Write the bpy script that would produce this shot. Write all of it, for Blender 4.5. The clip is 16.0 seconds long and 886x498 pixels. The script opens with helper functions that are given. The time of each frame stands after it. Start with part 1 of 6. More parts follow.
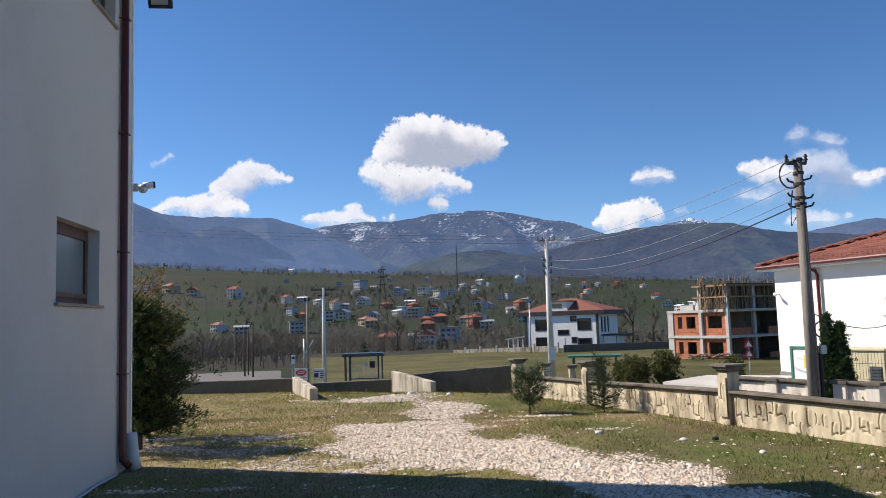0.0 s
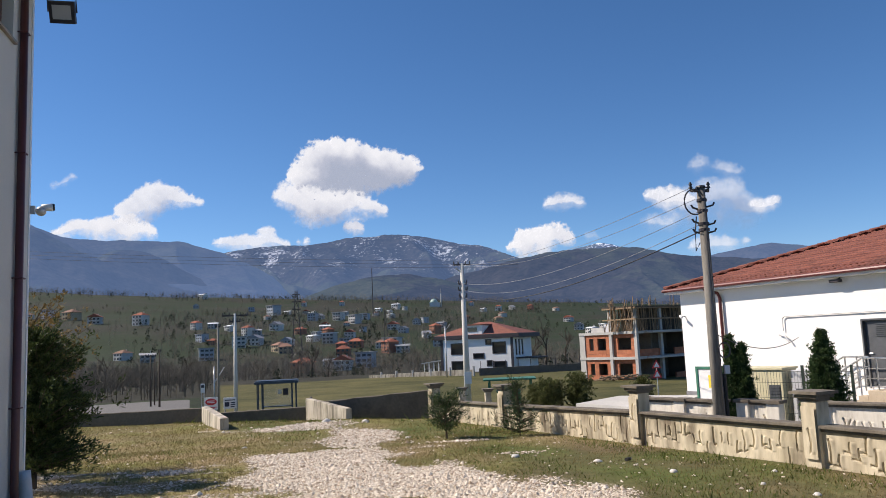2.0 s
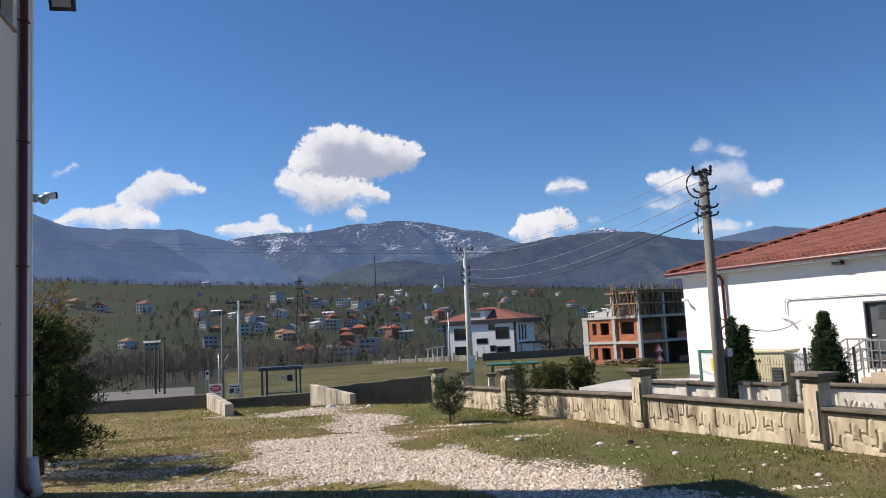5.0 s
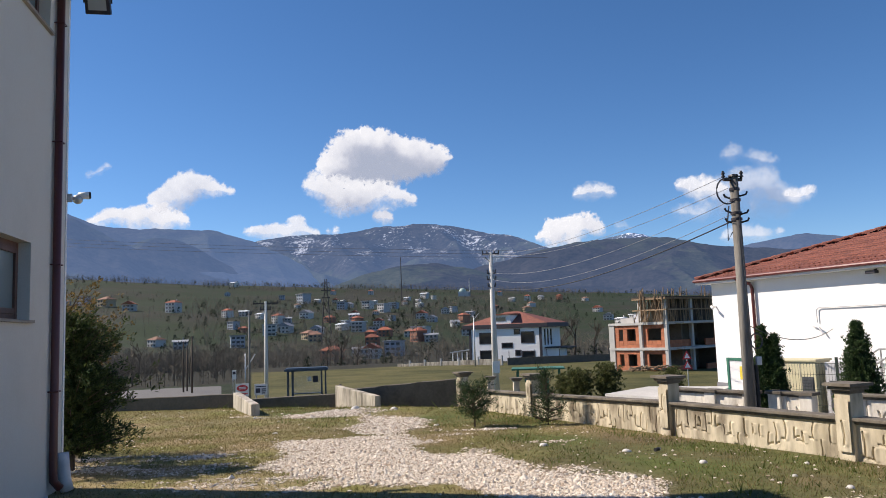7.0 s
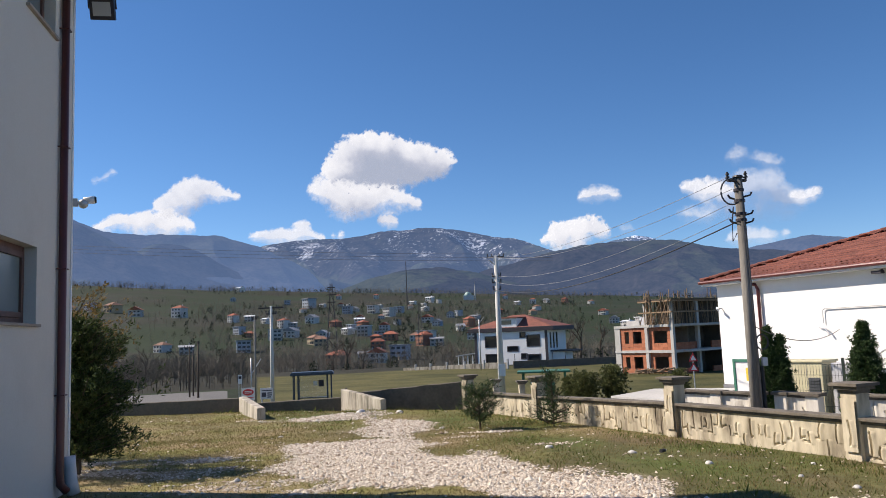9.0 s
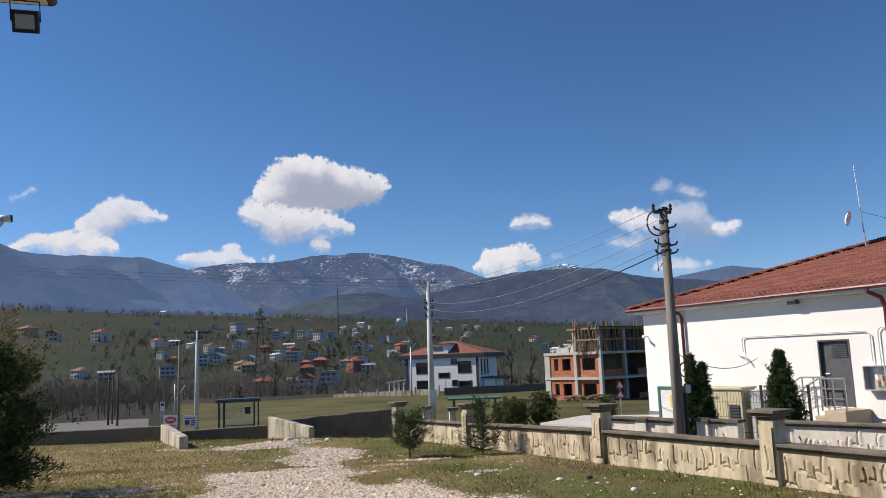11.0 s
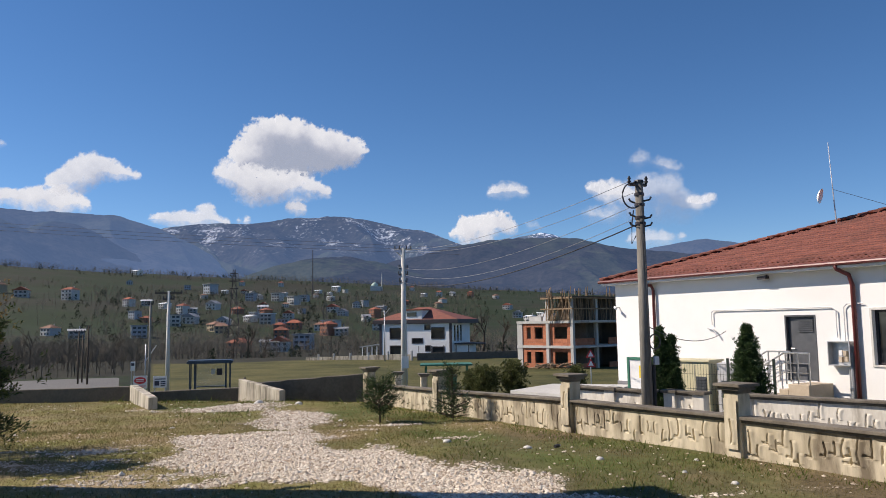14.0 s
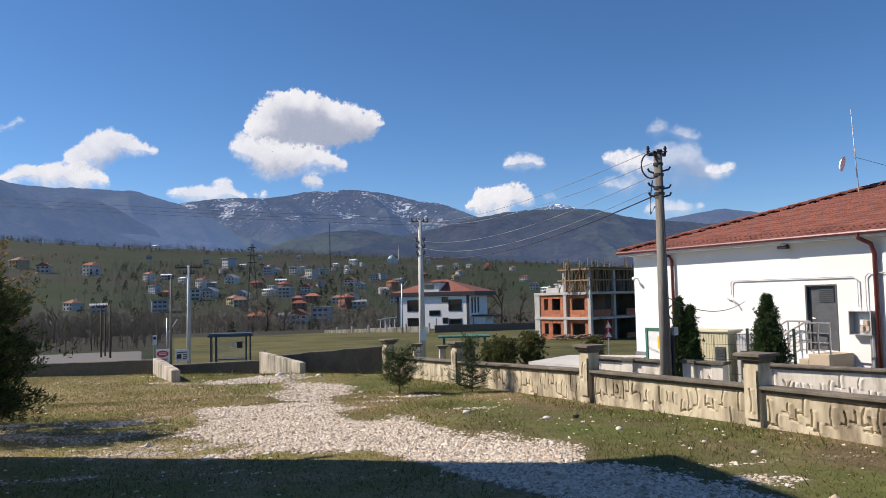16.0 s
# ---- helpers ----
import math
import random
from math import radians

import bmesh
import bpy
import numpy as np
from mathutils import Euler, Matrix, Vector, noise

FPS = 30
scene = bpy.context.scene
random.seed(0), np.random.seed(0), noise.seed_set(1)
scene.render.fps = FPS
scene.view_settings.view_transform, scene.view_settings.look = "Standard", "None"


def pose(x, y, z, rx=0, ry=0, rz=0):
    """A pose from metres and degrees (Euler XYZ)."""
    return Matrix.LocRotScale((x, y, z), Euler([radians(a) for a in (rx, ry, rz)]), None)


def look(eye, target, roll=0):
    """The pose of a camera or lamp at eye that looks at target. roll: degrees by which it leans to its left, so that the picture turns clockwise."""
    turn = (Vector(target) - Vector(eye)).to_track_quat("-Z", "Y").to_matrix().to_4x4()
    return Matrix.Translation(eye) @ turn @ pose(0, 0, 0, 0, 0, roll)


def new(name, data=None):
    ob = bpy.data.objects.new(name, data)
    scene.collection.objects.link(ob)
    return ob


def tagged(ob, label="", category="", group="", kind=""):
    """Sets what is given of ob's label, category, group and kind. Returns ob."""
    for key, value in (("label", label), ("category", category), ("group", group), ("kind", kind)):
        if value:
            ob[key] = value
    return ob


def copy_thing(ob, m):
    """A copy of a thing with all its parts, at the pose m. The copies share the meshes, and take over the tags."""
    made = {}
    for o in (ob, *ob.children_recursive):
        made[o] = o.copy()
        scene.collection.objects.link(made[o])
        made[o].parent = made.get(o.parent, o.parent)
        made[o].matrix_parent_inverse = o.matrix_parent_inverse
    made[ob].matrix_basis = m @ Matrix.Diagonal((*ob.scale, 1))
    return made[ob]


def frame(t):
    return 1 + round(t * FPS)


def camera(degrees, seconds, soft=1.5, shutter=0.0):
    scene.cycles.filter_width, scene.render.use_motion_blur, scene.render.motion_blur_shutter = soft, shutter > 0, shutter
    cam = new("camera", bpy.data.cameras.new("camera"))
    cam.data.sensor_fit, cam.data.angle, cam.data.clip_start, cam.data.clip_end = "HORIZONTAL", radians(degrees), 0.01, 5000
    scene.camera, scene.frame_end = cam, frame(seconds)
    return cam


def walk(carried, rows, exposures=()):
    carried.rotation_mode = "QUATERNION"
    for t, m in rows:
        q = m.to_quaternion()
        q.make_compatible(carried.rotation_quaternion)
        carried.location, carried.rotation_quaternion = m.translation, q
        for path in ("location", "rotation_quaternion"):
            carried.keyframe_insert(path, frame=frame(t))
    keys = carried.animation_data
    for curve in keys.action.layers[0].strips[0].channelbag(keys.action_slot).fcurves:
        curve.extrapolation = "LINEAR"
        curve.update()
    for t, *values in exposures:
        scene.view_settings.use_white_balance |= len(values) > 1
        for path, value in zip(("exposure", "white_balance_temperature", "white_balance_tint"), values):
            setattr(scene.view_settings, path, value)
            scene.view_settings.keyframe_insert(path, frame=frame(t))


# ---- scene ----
cam = camera(60.0, 16.0, 0.9)
PATH = [
    (0.0, pose(0.033, -0.058, 2.305, 95.32, 1.81, 0.16)),
    (0.5, pose(0.016, -0.049, 2.303, 95.19, 1.62, -0.37)),
    (1.0, pose(0.022, -0.040, 2.281, 95.15, 1.81, -1.66)),
    (1.5, pose(0.025, -0.028, 2.311, 96.11, 2.09, -4.04)),
    (2.0, pose(0.018, 0.008, 2.326, 96.88, 2.52, -6.09)),
    (2.5, pose(0.029, 0.021, 2.319, 96.72, 2.49, -7.33)),
    (3.0, pose(0.023, 0.004, 2.326, 96.40, 1.94, -7.99)),
    (3.5, pose(0.035, 0.004, 2.305, 96.37, 2.17, -7.71)),
    (4.0, pose(0.021, -0.000, 2.315, 95.92, 2.93, -7.08)),
    (6.5, pose(0.025, -0.026, 2.297, 95.91, 1.87, -4.31)),
    (7.0, pose(0.011, -0.014, 2.310, 96.17, 2.07, -3.98)),
    (7.5, pose(0.031, -0.017, 2.312, 96.43, 2.30, -3.64)),
    (8.0, pose(0.022, -0.014, 2.305, 96.44, 2.36, -3.39)),
    (10.5, pose(0.037, -0.059, 2.247, 97.01, 2.58, -5.97)),
    (11.0, pose(0.040, -0.024, 2.284, 98.21, 2.14, -8.64)),
    (11.5, pose(0.085, 0.017, 2.316, 98.79, 2.02, -11.11)),
    (12.0, pose(0.090, 0.047, 2.343, 98.99, 1.42, -12.14)),
    (12.5, pose(0.091, 0.059, 2.356, 98.75, 1.44, -11.93)),
    (13.0, pose(0.078, 0.033, 2.338, 98.25, 1.07, -10.17)),
    (13.5, pose(0.096, 0.061, 2.324, 97.07, 1.09, -9.86)),
    (14.0, pose(0.096, 0.053, 2.323, 95.63, 0.90, -10.58)),
    (14.5, pose(0.068, 0.028, 2.320, 94.70, 1.00, -10.07)),
    (15.0, pose(0.063, 0.022, 2.314, 94.11, 1.40, -9.09)),
    (15.5, pose(0.065, 0.052, 2.324, 93.86, 1.48, -8.86)),
    (16.0, pose(0.060, 0.045, 2.320, 93.60, 1.30, -9.31)),
]
walk(cam, PATH, [(0.0, 0.40, 6900, 15), (2.0, 0.33, 6900, 15), (4.0, 0.28, 6900, 15), (8.0, 0.38, 6900, 15), (10.5, 0.25, 6900, 15), (12.0, 0.03, 6850, 15), (13.0, 0.05, 6850, 15), (14.5, 0.24, 6900, 15), (16.0, 0.29, 6900, 15)])

# ---- light ----
world = bpy.data.worlds.new("sky")
scene.world = world
world.use_nodes = True
wn = world.node_tree.nodes
sky = wn.new("ShaderNodeTexSky")
sky.sky_type = "NISHITA"
sky.sun_disc = False
SUN_EL, SUN_AZ = radians(41), radians(-71)     # azimuth from +y, clockwise positive
sky.sun_elevation, sky.sun_rotation = SUN_EL, SUN_AZ
sky.altitude, sky.air_density, sky.dust_density, sky.ozone_density = 2500, 1.0, 0.4, 4.5
wn["Background"].inputs["Strength"].default_value = 0.107
deep = wn.new("ShaderNodeHueSaturation")
deep.inputs["Saturation"].default_value = 1.17
world.node_tree.links.new(sky.outputs[0], deep.inputs["Color"])
world.node_tree.links.new(deep.outputs[0], wn["Background"].inputs["Color"])
sun = new("sun", bpy.data.lights.new("sun", "SUN"))
sun.data.energy, sun.data.angle, sun.data.color = 5.0, radians(0.55), (1.0, 0.93, 0.82)
sun_dir = Vector((math.sin(SUN_AZ) * math.cos(SUN_EL), math.cos(SUN_AZ) * math.cos(SUN_EL), math.sin(SUN_EL)))
sun.matrix_world = look(sun_dir * 100, (0, 0, 0))
scene.view_settings.exposure = 0.0


# ---- materials ----
def nodes_of(name):
    m = bpy.data.materials.new(name)
    m.use_nodes = True
    return m, m.node_tree.nodes, m.node_tree.links, m.node_tree.nodes["Principled BSDF"]


def tex(n, l, scale, detail=6, rough=0.6, vec=None, kind="ShaderNodeTexNoise"):
    t = n.new(kind)
    t.inputs["Scale"].default_value = scale
    if kind == "ShaderNodeTexNoise":
        t.inputs["Detail"].default_value, t.inputs["Roughness"].default_value = detail, rough
    if vec:
        l.new(vec, t.inputs["Vector"])
    return t


def ramp(n, l, src, stops):
    r = n.new("ShaderNodeValToRGB")
    e = r.color_ramp.elements
    while len(e) < len(stops):
        e.new(0.5)
    for el, (p, c) in zip(e, stops):
        el.position, el.color = p, (*c, 1) if len(c) == 3 else c
    l.new(src, r.inputs[0])
    return r


def mix(n, l, fac, a, b, mode="MIX"):
    m = n.new("ShaderNodeMix")
    m.data_type, m.blend_type = "RGBA", mode
    if isinstance(fac, float):
        m.inputs[0].default_value = fac
    else:
        l.new(fac, m.inputs[0])
    for sock, v in ((m.inputs[6], a), (m.inputs[7], b)):
        if isinstance(v, tuple):
            sock.default_value = (*v, 1)
        else:
            l.new(v, sock)
    return m.outputs[2]


def math_node(n, l, op, a, b=0.0, clamp=False):
    m = n.new("ShaderNodeMath")
    m.operation, m.use_clamp = op, clamp
    for sock, v in ((m.inputs[0], a), (m.inputs[1], b)):
        if isinstance(v, (int, float)):
            sock.default_value = v
        else:
            l.new(v, sock)
    return m.outputs[0]


def surface(name, c1, c2, scale=3.0, rough=0.8, bump=0.3, dist=0.01, metal=0.0, stain=None, stain_scale=0.6, stain_amount=0.5, stain_from=0.5,
            stretch=(1, 1, 1), per_object=0.0, fine=12.0):
    """A plain surface with grain, larger blotches and, where given, stains."""
    m, n, l, b = nodes_of(name)
    geo = n.new("ShaderNodeNewGeometry")
    mp = n.new("ShaderNodeMapping")
    mp.inputs["Scale"].default_value = stretch
    l.new(geo.outputs["Position"], mp.inputs["Vector"])
    v = mp.outputs[0]
    t1, t2 = tex(n, l, scale, 8, 0.62, v), tex(n, l, scale * fine, 4, 0.6, v)
    f = mix(n, l, 0.35, t1.outputs[0], t2.outputs[0])
    col = ramp(n, l, f, [(0.34, c1), (0.66, c2)]).outputs[0]
    if stain:
        t3 = tex(n, l, stain_scale, 6, 0.65, v)
        k = ramp(n, l, t3.outputs[0], [(stain_from, (0, 0, 0)), (stain_from + 0.2, (stain_amount,) * 3)])
        col = mix(n, l, k.outputs[0], col, stain)
    if per_object:
        oi = n.new("ShaderNodeObjectInfo")
        hv = n.new("ShaderNodeHueSaturation")
        l.new(math_node(n, l, "MULTIPLY_ADD", oi.outputs["Random"], per_object), hv.inputs["Value"])
        hv.inputs["Value"].links[0].from_node.inputs[2].default_value = 1 - per_object / 2
        l.new(col, hv.inputs["Color"])
        col = hv.outputs[0]
    l.new(col, b.inputs["Base Color"])
    b.inputs["Roughness"].default_value, b.inputs["Metallic"].default_value = rough, metal
    if bump:
        bp = n.new("ShaderNodeBump")
        bp.inputs["Strength"].default_value, bp.inputs["Distance"].default_value = bump, dist
        l.new(f, bp.inputs["Height"])
        l.new(bp.outputs[0], b.inputs["Normal"])
    return m


def foliage(name, c1, c2, scale=2.0, rough=0.6, translucent=0.25, tip=None):
    m, n, l, b = nodes_of(name)
    geo = n.new("ShaderNodeNewGeometry")
    t = tex(n, l, scale, 4, 0.6, geo.outputs["Position"])
    f = mix(n, l, 0.5, t.outputs[0], geo.outputs["Random Per Island"])
    col = ramp(n, l, f, [(0.25, c1), (0.75, c2)] + ([(0.88, tip)] if tip else [])).outputs[0]
    l.new(col, b.inputs["Base Color"])
    b.inputs["Roughness"].default_value = rough
    b.inputs["Specular IOR Level"].default_value = 0.25
    tr = n.new("ShaderNodeBsdfTranslucent")
    l.new(col, tr.inputs[0])
    ms = n.new("ShaderNodeMixShader")
    ms.inputs[0].default_value = translucent
    l.new(b.outputs[0], ms.inputs[1]), l.new(tr.outputs[0], ms.inputs[2])
    l.new(ms.outputs[0], n["Material Output"].inputs[0])
    return m


def glass_pane(name, tint=(0.02, 0.025, 0.03), rough=0.06):
    m, n, l, b = nodes_of(name)
    b.inputs["Base Color"].default_value = (*tint, 1)
    b.inputs["Roughness"].default_value = rough
    b.inputs["Specular IOR Level"].default_value = 0.7
    return m


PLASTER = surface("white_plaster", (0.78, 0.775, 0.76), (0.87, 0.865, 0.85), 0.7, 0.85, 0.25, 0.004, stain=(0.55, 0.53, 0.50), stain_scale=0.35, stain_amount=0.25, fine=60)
# white plaster greyed and warmed in colour for the near house's shaded wall
PLASTER_SHADED = surface("shade_toned_plaster", (0.57, 0.53, 0.47), (0.69, 0.65, 0.585), 0.5, 0.9, 0.35, 0.004, stain=(0.52, 0.50, 0.46), stain_scale=0.5, stain_amount=0.35, fine=90)
PLINTH = surface("grey_plinth", (0.16, 0.16, 0.17), (0.24, 0.24, 0.25), 3, 0.9)
CAST = surface("cast_concrete", (0.43, 0.37, 0.26), (0.74, 0.66, 0.50), 1.6, 0.92, 0.6, 0.01, stain=(0.12, 0.092, 0.06), stain_scale=2.4, stain_amount=0.9, stain_from=0.445, stretch=(1, 1, 0.28))
CAST_PALE = surface("pale_cast_concrete", (0.60, 0.55, 0.46), (0.84, 0.80, 0.71), 1.6, 0.92, 0.5, 0.01, stain=(0.22, 0.18, 0.13), stain_scale=2.8, stain_amount=0.7, stain_from=0.52, stretch=(1, 1, 0.22))
COPING = surface("weathered_coping", (0.08, 0.068, 0.053), (0.20, 0.172, 0.135), 2.5, 0.95, 0.6, 0.01, stain=(0.30, 0.27, 0.22), stain_scale=1.7, stain_amount=0.5)
GATE_CONC = surface("pale_stained_concrete", (0.36, 0.32, 0.25), (0.58, 0.53, 0.44), 1.2, 0.92, 0.5, 0.01, stain=(0.10, 0.085, 0.065), stain_scale=2.6, stain_amount=0.9, stain_from=0.46, stretch=(1, 1, 0.2))
SILL = surface("stone_sill", (0.26, 0.22, 0.18), (0.36, 0.31, 0.26), 0.6, 0.8, 0.2)
# stained concrete with shade put into its colour, for faces turned from the sun
SHADE_CONC = surface("shade_dark_concrete", (0.095, 0.084, 0.068), (0.185, 0.162, 0.132), 0.9, 0.95, 0.5, 0.01, stain=(0.04, 0.036, 0.031), stain_scale=0.9, stain_amount=0.7)
RAW_CONC = surface("raw_concrete", (0.40, 0.39, 0.37), (0.52, 0.51, 0.48), 1.0, 0.9, 0.3)
BRICK = surface("hollow_brick", (0.36, 0.12, 0.06), (0.50, 0.19, 0.10), 2.5, 0.9, 0.4, per_object=0.3)
TILE = surface("clay_roof_tile", (0.15, 0.05, 0.038), (0.30, 0.105, 0.07), 3.2, 0.8, 0.4, stain=(0.12, 0.05, 0.035), stain_scale=0.9, stain_amount=0.6, per_object=0.35)
ROOF_RED = surface("red_roof", (0.22, 0.065, 0.04), (0.34, 0.11, 0.06), 0.5, 0.85, 0.3, per_object=0.5)
ROOF_BROWN = surface("brown_roof", (0.16, 0.09, 0.065), (0.28, 0.15, 0.10), 0.5, 0.85, 0.3, per_object=0.5)
ROOF_GREY = surface("grey_roof", (0.22, 0.23, 0.25), (0.36, 0.37, 0.40), 0.5, 0.7, 0.2, per_object=0.5)
ROOF_WHITE = surface("white_metal_roof", (0.7, 0.72, 0.75), (0.85, 0.86, 0.88), 0.5, 0.6, 0.1)
HOUSE_WHITE = surface("house_white", (0.42, 0.42, 0.41), (0.60, 0.59, 0.57), 0.4, 0.9, 0.1, per_object=0.25)
HOUSE_BRICK = surface("house_brick", (0.26, 0.12, 0.08), (0.36, 0.17, 0.11), 0.6, 0.9, 0.1, per_object=0.3)
HOUSE_GREY = surface("house_grey", (0.34, 0.34, 0.34), (0.46, 0.45, 0.44), 0.4, 0.9, 0.1, per_object=0.3)
HOUSE_YELLOW = surface("house_beige", (0.34, 0.27, 0.18), (0.44, 0.36, 0.25), 0.4, 0.9, 0.1)
HOUSE_BLUE = surface("house_blue", (0.32, 0.36, 0.41), (0.40, 0.44, 0.49), 0.4, 0.9, 0.1)
DARK_METAL = surface("dark_metal", (0.035, 0.03, 0.035), (0.06, 0.05, 0.055), 6, 0.5, 0.1, metal=0.2)
MAROON = surface("maroon_painted_metal", (0.075, 0.018, 0.016), (0.12, 0.03, 0.026), 4, 0.42, 0.1, stretch=(1, 1, 0.3))
RED_METAL = surface("red_painted_metal", (0.10, 0.022, 0.022), (0.16, 0.034, 0.032), 4, 0.45, 0.1)
BROWN_FRAME = surface("brown_window_frame", (0.075, 0.03, 0.02), (0.13, 0.06, 0.04), 6, 0.5, 0.2, stretch=(1, 1, 0.2))
MARBLE = surface("marble_sill", (0.52, 0.50, 0.47), (0.66, 0.64, 0.60), 3, 0.5, 0.1)
GALV = surface("galvanised_steel", (0.42, 0.43, 0.44), (0.55, 0.56, 0.57), 5, 0.45, 0.1, metal=0.6)
STEEL = surface("stainless_steel", (0.5, 0.5, 0.5), (0.62, 0.62, 0.62), 5, 0.3, 0.05, metal=0.9)
CONCRETE_POLE = surface("spun_concrete", (0.50, 0.49, 0.46), (0.64, 0.63, 0.59), 1.5, 0.85, 0.2, stretch=(1, 1, 0.2))
WOOD_POLE = surface("weathered_wood", (0.15, 0.14, 0.125), (0.36, 0.335, 0.295), 5, 0.9, 0.9, 0.02, stain=(0.05, 0.042, 0.035), stain_scale=1.2, stain_amount=0.7, stretch=(1, 1, 0.08))
TIMBER = surface("raw_timber", (0.17, 0.11, 0.065), (0.36, 0.25, 0.15), 3, 0.85, 0.3, per_object=0.4)
BLACK = surface("black_plastic", (0.012, 0.012, 0.013), (0.03, 0.03, 0.032), 8, 0.5, 0.1)
CABLE = surface("cable", (0.035, 0.035, 0.04), (0.06, 0.06, 0.065), 8, 0.5, 0)
CABLE_PALE = surface("aluminium_wire", (0.26, 0.27, 0.29), (0.34, 0.35, 0.37), 8, 0.5, 0)
WHITE_PAINT = surface("white_paint", (0.74, 0.74, 0.73), (0.84, 0.84, 0.83), 3, 0.5, 0.05)
GREY_DOOR = surface("dark_grey_steel", (0.06, 0.065, 0.072), (0.10, 0.105, 0.115), 4, 0.5, 0.1)
GREEN_PAINT = surface("green_paint", (0.03, 0.14, 0.09), (0.05, 0.20, 0.13), 4, 0.5, 0.1)
GREEN_FENCE = surface("dark_green_wire", (0.02, 0.035, 0.028), (0.035, 0.055, 0.045), 4, 0.5, 0)
BEIGE = surface("cream_sheet_metal", (0.62, 0.56, 0.36), (0.72, 0.66, 0.44), 2, 0.55, 0.05)
SHELTER = surface("dark_blue_steel", (0.03, 0.05, 0.075), (0.05, 0.08, 0.11), 3, 0.45, 0.1)
RED_SIGN = surface("red_sign", (0.55, 0.03, 0.04), (0.68, 0.06, 0.06), 3, 0.5, 0)
YELLOW_SIGN = surface("yellow_sign", (0.75, 0.55, 0.04), (0.85, 0.65, 0.08), 3, 0.5, 0)
DARK_INK = surface("dark_ink", (0.03, 0.03, 0.05), (0.06, 0.06, 0.09), 3, 0.6, 0)
GLASS = glass_pane("window_glass")
GLASS_FAR = glass_pane("dark_far_glass", (0.03, 0.033, 0.04), 0.45)
GLASS_PALE = glass_pane("frosted_window_glass", (0.16, 0.20, 0.20), 0.18)
GREY_PIPE = surface("pale_plastic_pipe", (0.5, 0.5, 0.52), (0.62, 0.62, 0.63), 4, 0.5, 0.05)
STONE_STEP = surface("tan_stone", (0.42, 0.34, 0.25), (0.55, 0.46, 0.35), 2.5, 0.8, 0.2)
BARK = surface("bark", (0.05, 0.036, 0.026), (0.12, 0.09, 0.065), 8, 0.95, 0.8, 0.01, stretch=(1, 1, 0.2))
TWIG = surface("bare_twigs", (0.11, 0.093, 0.072), (0.21, 0.178, 0.135), 0.2, 0.95, 0, per_object=0.4)
DRY_LEAF = foliage("dry_ochre_leaves", (0.09, 0.07, 0.022), (0.27, 0.18, 0.06), 1.6)
CONIFER = foliage("conifer_needles", (0.018, 0.036, 0.012), (0.085, 0.115, 0.034), 1.2, tip=(0.20, 0.12, 0.035))
THUJA = foliage("thuja_sprays", (0.020, 0.045, 0.018), (0.085, 0.135, 0.045), 3.0)
YOUNG_PINE = foliage("young_pine_needles", (0.020, 0.045, 0.018), (0.070, 0.105, 0.04), 3.0)
HEDGE = foliage("shrub_leaves", (0.055, 0.07, 0.024), (0.19, 0.20, 0.075), 2.0)
FAR_GREEN = foliage("far_evergreens", (0.018, 0.028, 0.017), (0.044, 0.055, 0.030), 0.05)
GRASS = foliage("grass_blades", (0.09, 0.078, 0.028), (0.30, 0.235, 0.105), 0.45, 0.7, 0.4, tip=(0.56, 0.46, 0.27))
GRASS_GREEN = foliage("green_grass_blades", (0.06, 0.09, 0.018), (0.155, 0.185, 0.045), 0.45, 0.7, 0.4)


# ---- mesh helpers ----
def part(name, bm, material, parent=None, label="", smooth=False):
    me = bpy.data.meshes.new(name)
    bm.normal_update()
    if smooth:
        for f in bm.faces:
            f.smooth = True
    bm.to_mesh(me)
    bm.free()
    me.materials.append(material)
    ob = new(name, me)
    ob.parent = parent
    return tagged(ob, label)


def thing(name, m, label, category, group="", kind=""):
    ob = new(name)
    ob.empty_display_size = 0.2
    ob.matrix_world = m
    return tagged(ob, label, category, group, kind)


def box(x0, x1, y0, y1, z0, z1, bm=None, bevel=0.0):
    own = bmesh.new()
    bmesh.ops.create_cube(own, size=1)
    for v in own.verts:
        v.co = (x0 + (v.co.x + 0.5) * (x1 - x0), y0 + (v.co.y + 0.5) * (y1 - y0), z0 + (v.co.z + 0.5) * (z1 - z0))
    if bevel:
        bmesh.ops.bevel(own, geom=own.edges[:], offset=bevel, segments=2, affect="EDGES", profile=0.6)
    return join(bm, own)


def join(bm, own, m=None):
    if m is not None:
        own.transform(m)
    if bm is None:
        return own
    tmp = bpy.data.meshes.new("tmp")
    own.to_mesh(tmp)
    own.free()
    bm.from_mesh(tmp)
    bpy.data.meshes.remove(tmp)
    return bm


def rod(a, b, r0, r1=None, n=8, bm=None):
    a, b = Vector(a), Vector(b)
    own = bmesh.new()
    bmesh.ops.create_cone(own, cap_ends=True, segments=n, radius1=r0, radius2=r0 if r1 is None else r1, depth=(b - a).length)
    own.transform(Matrix.Translation((a + b) / 2) @ (b - a).to_track_quat("Z", "Y").to_matrix().to_4x4())
    return join(bm, own)


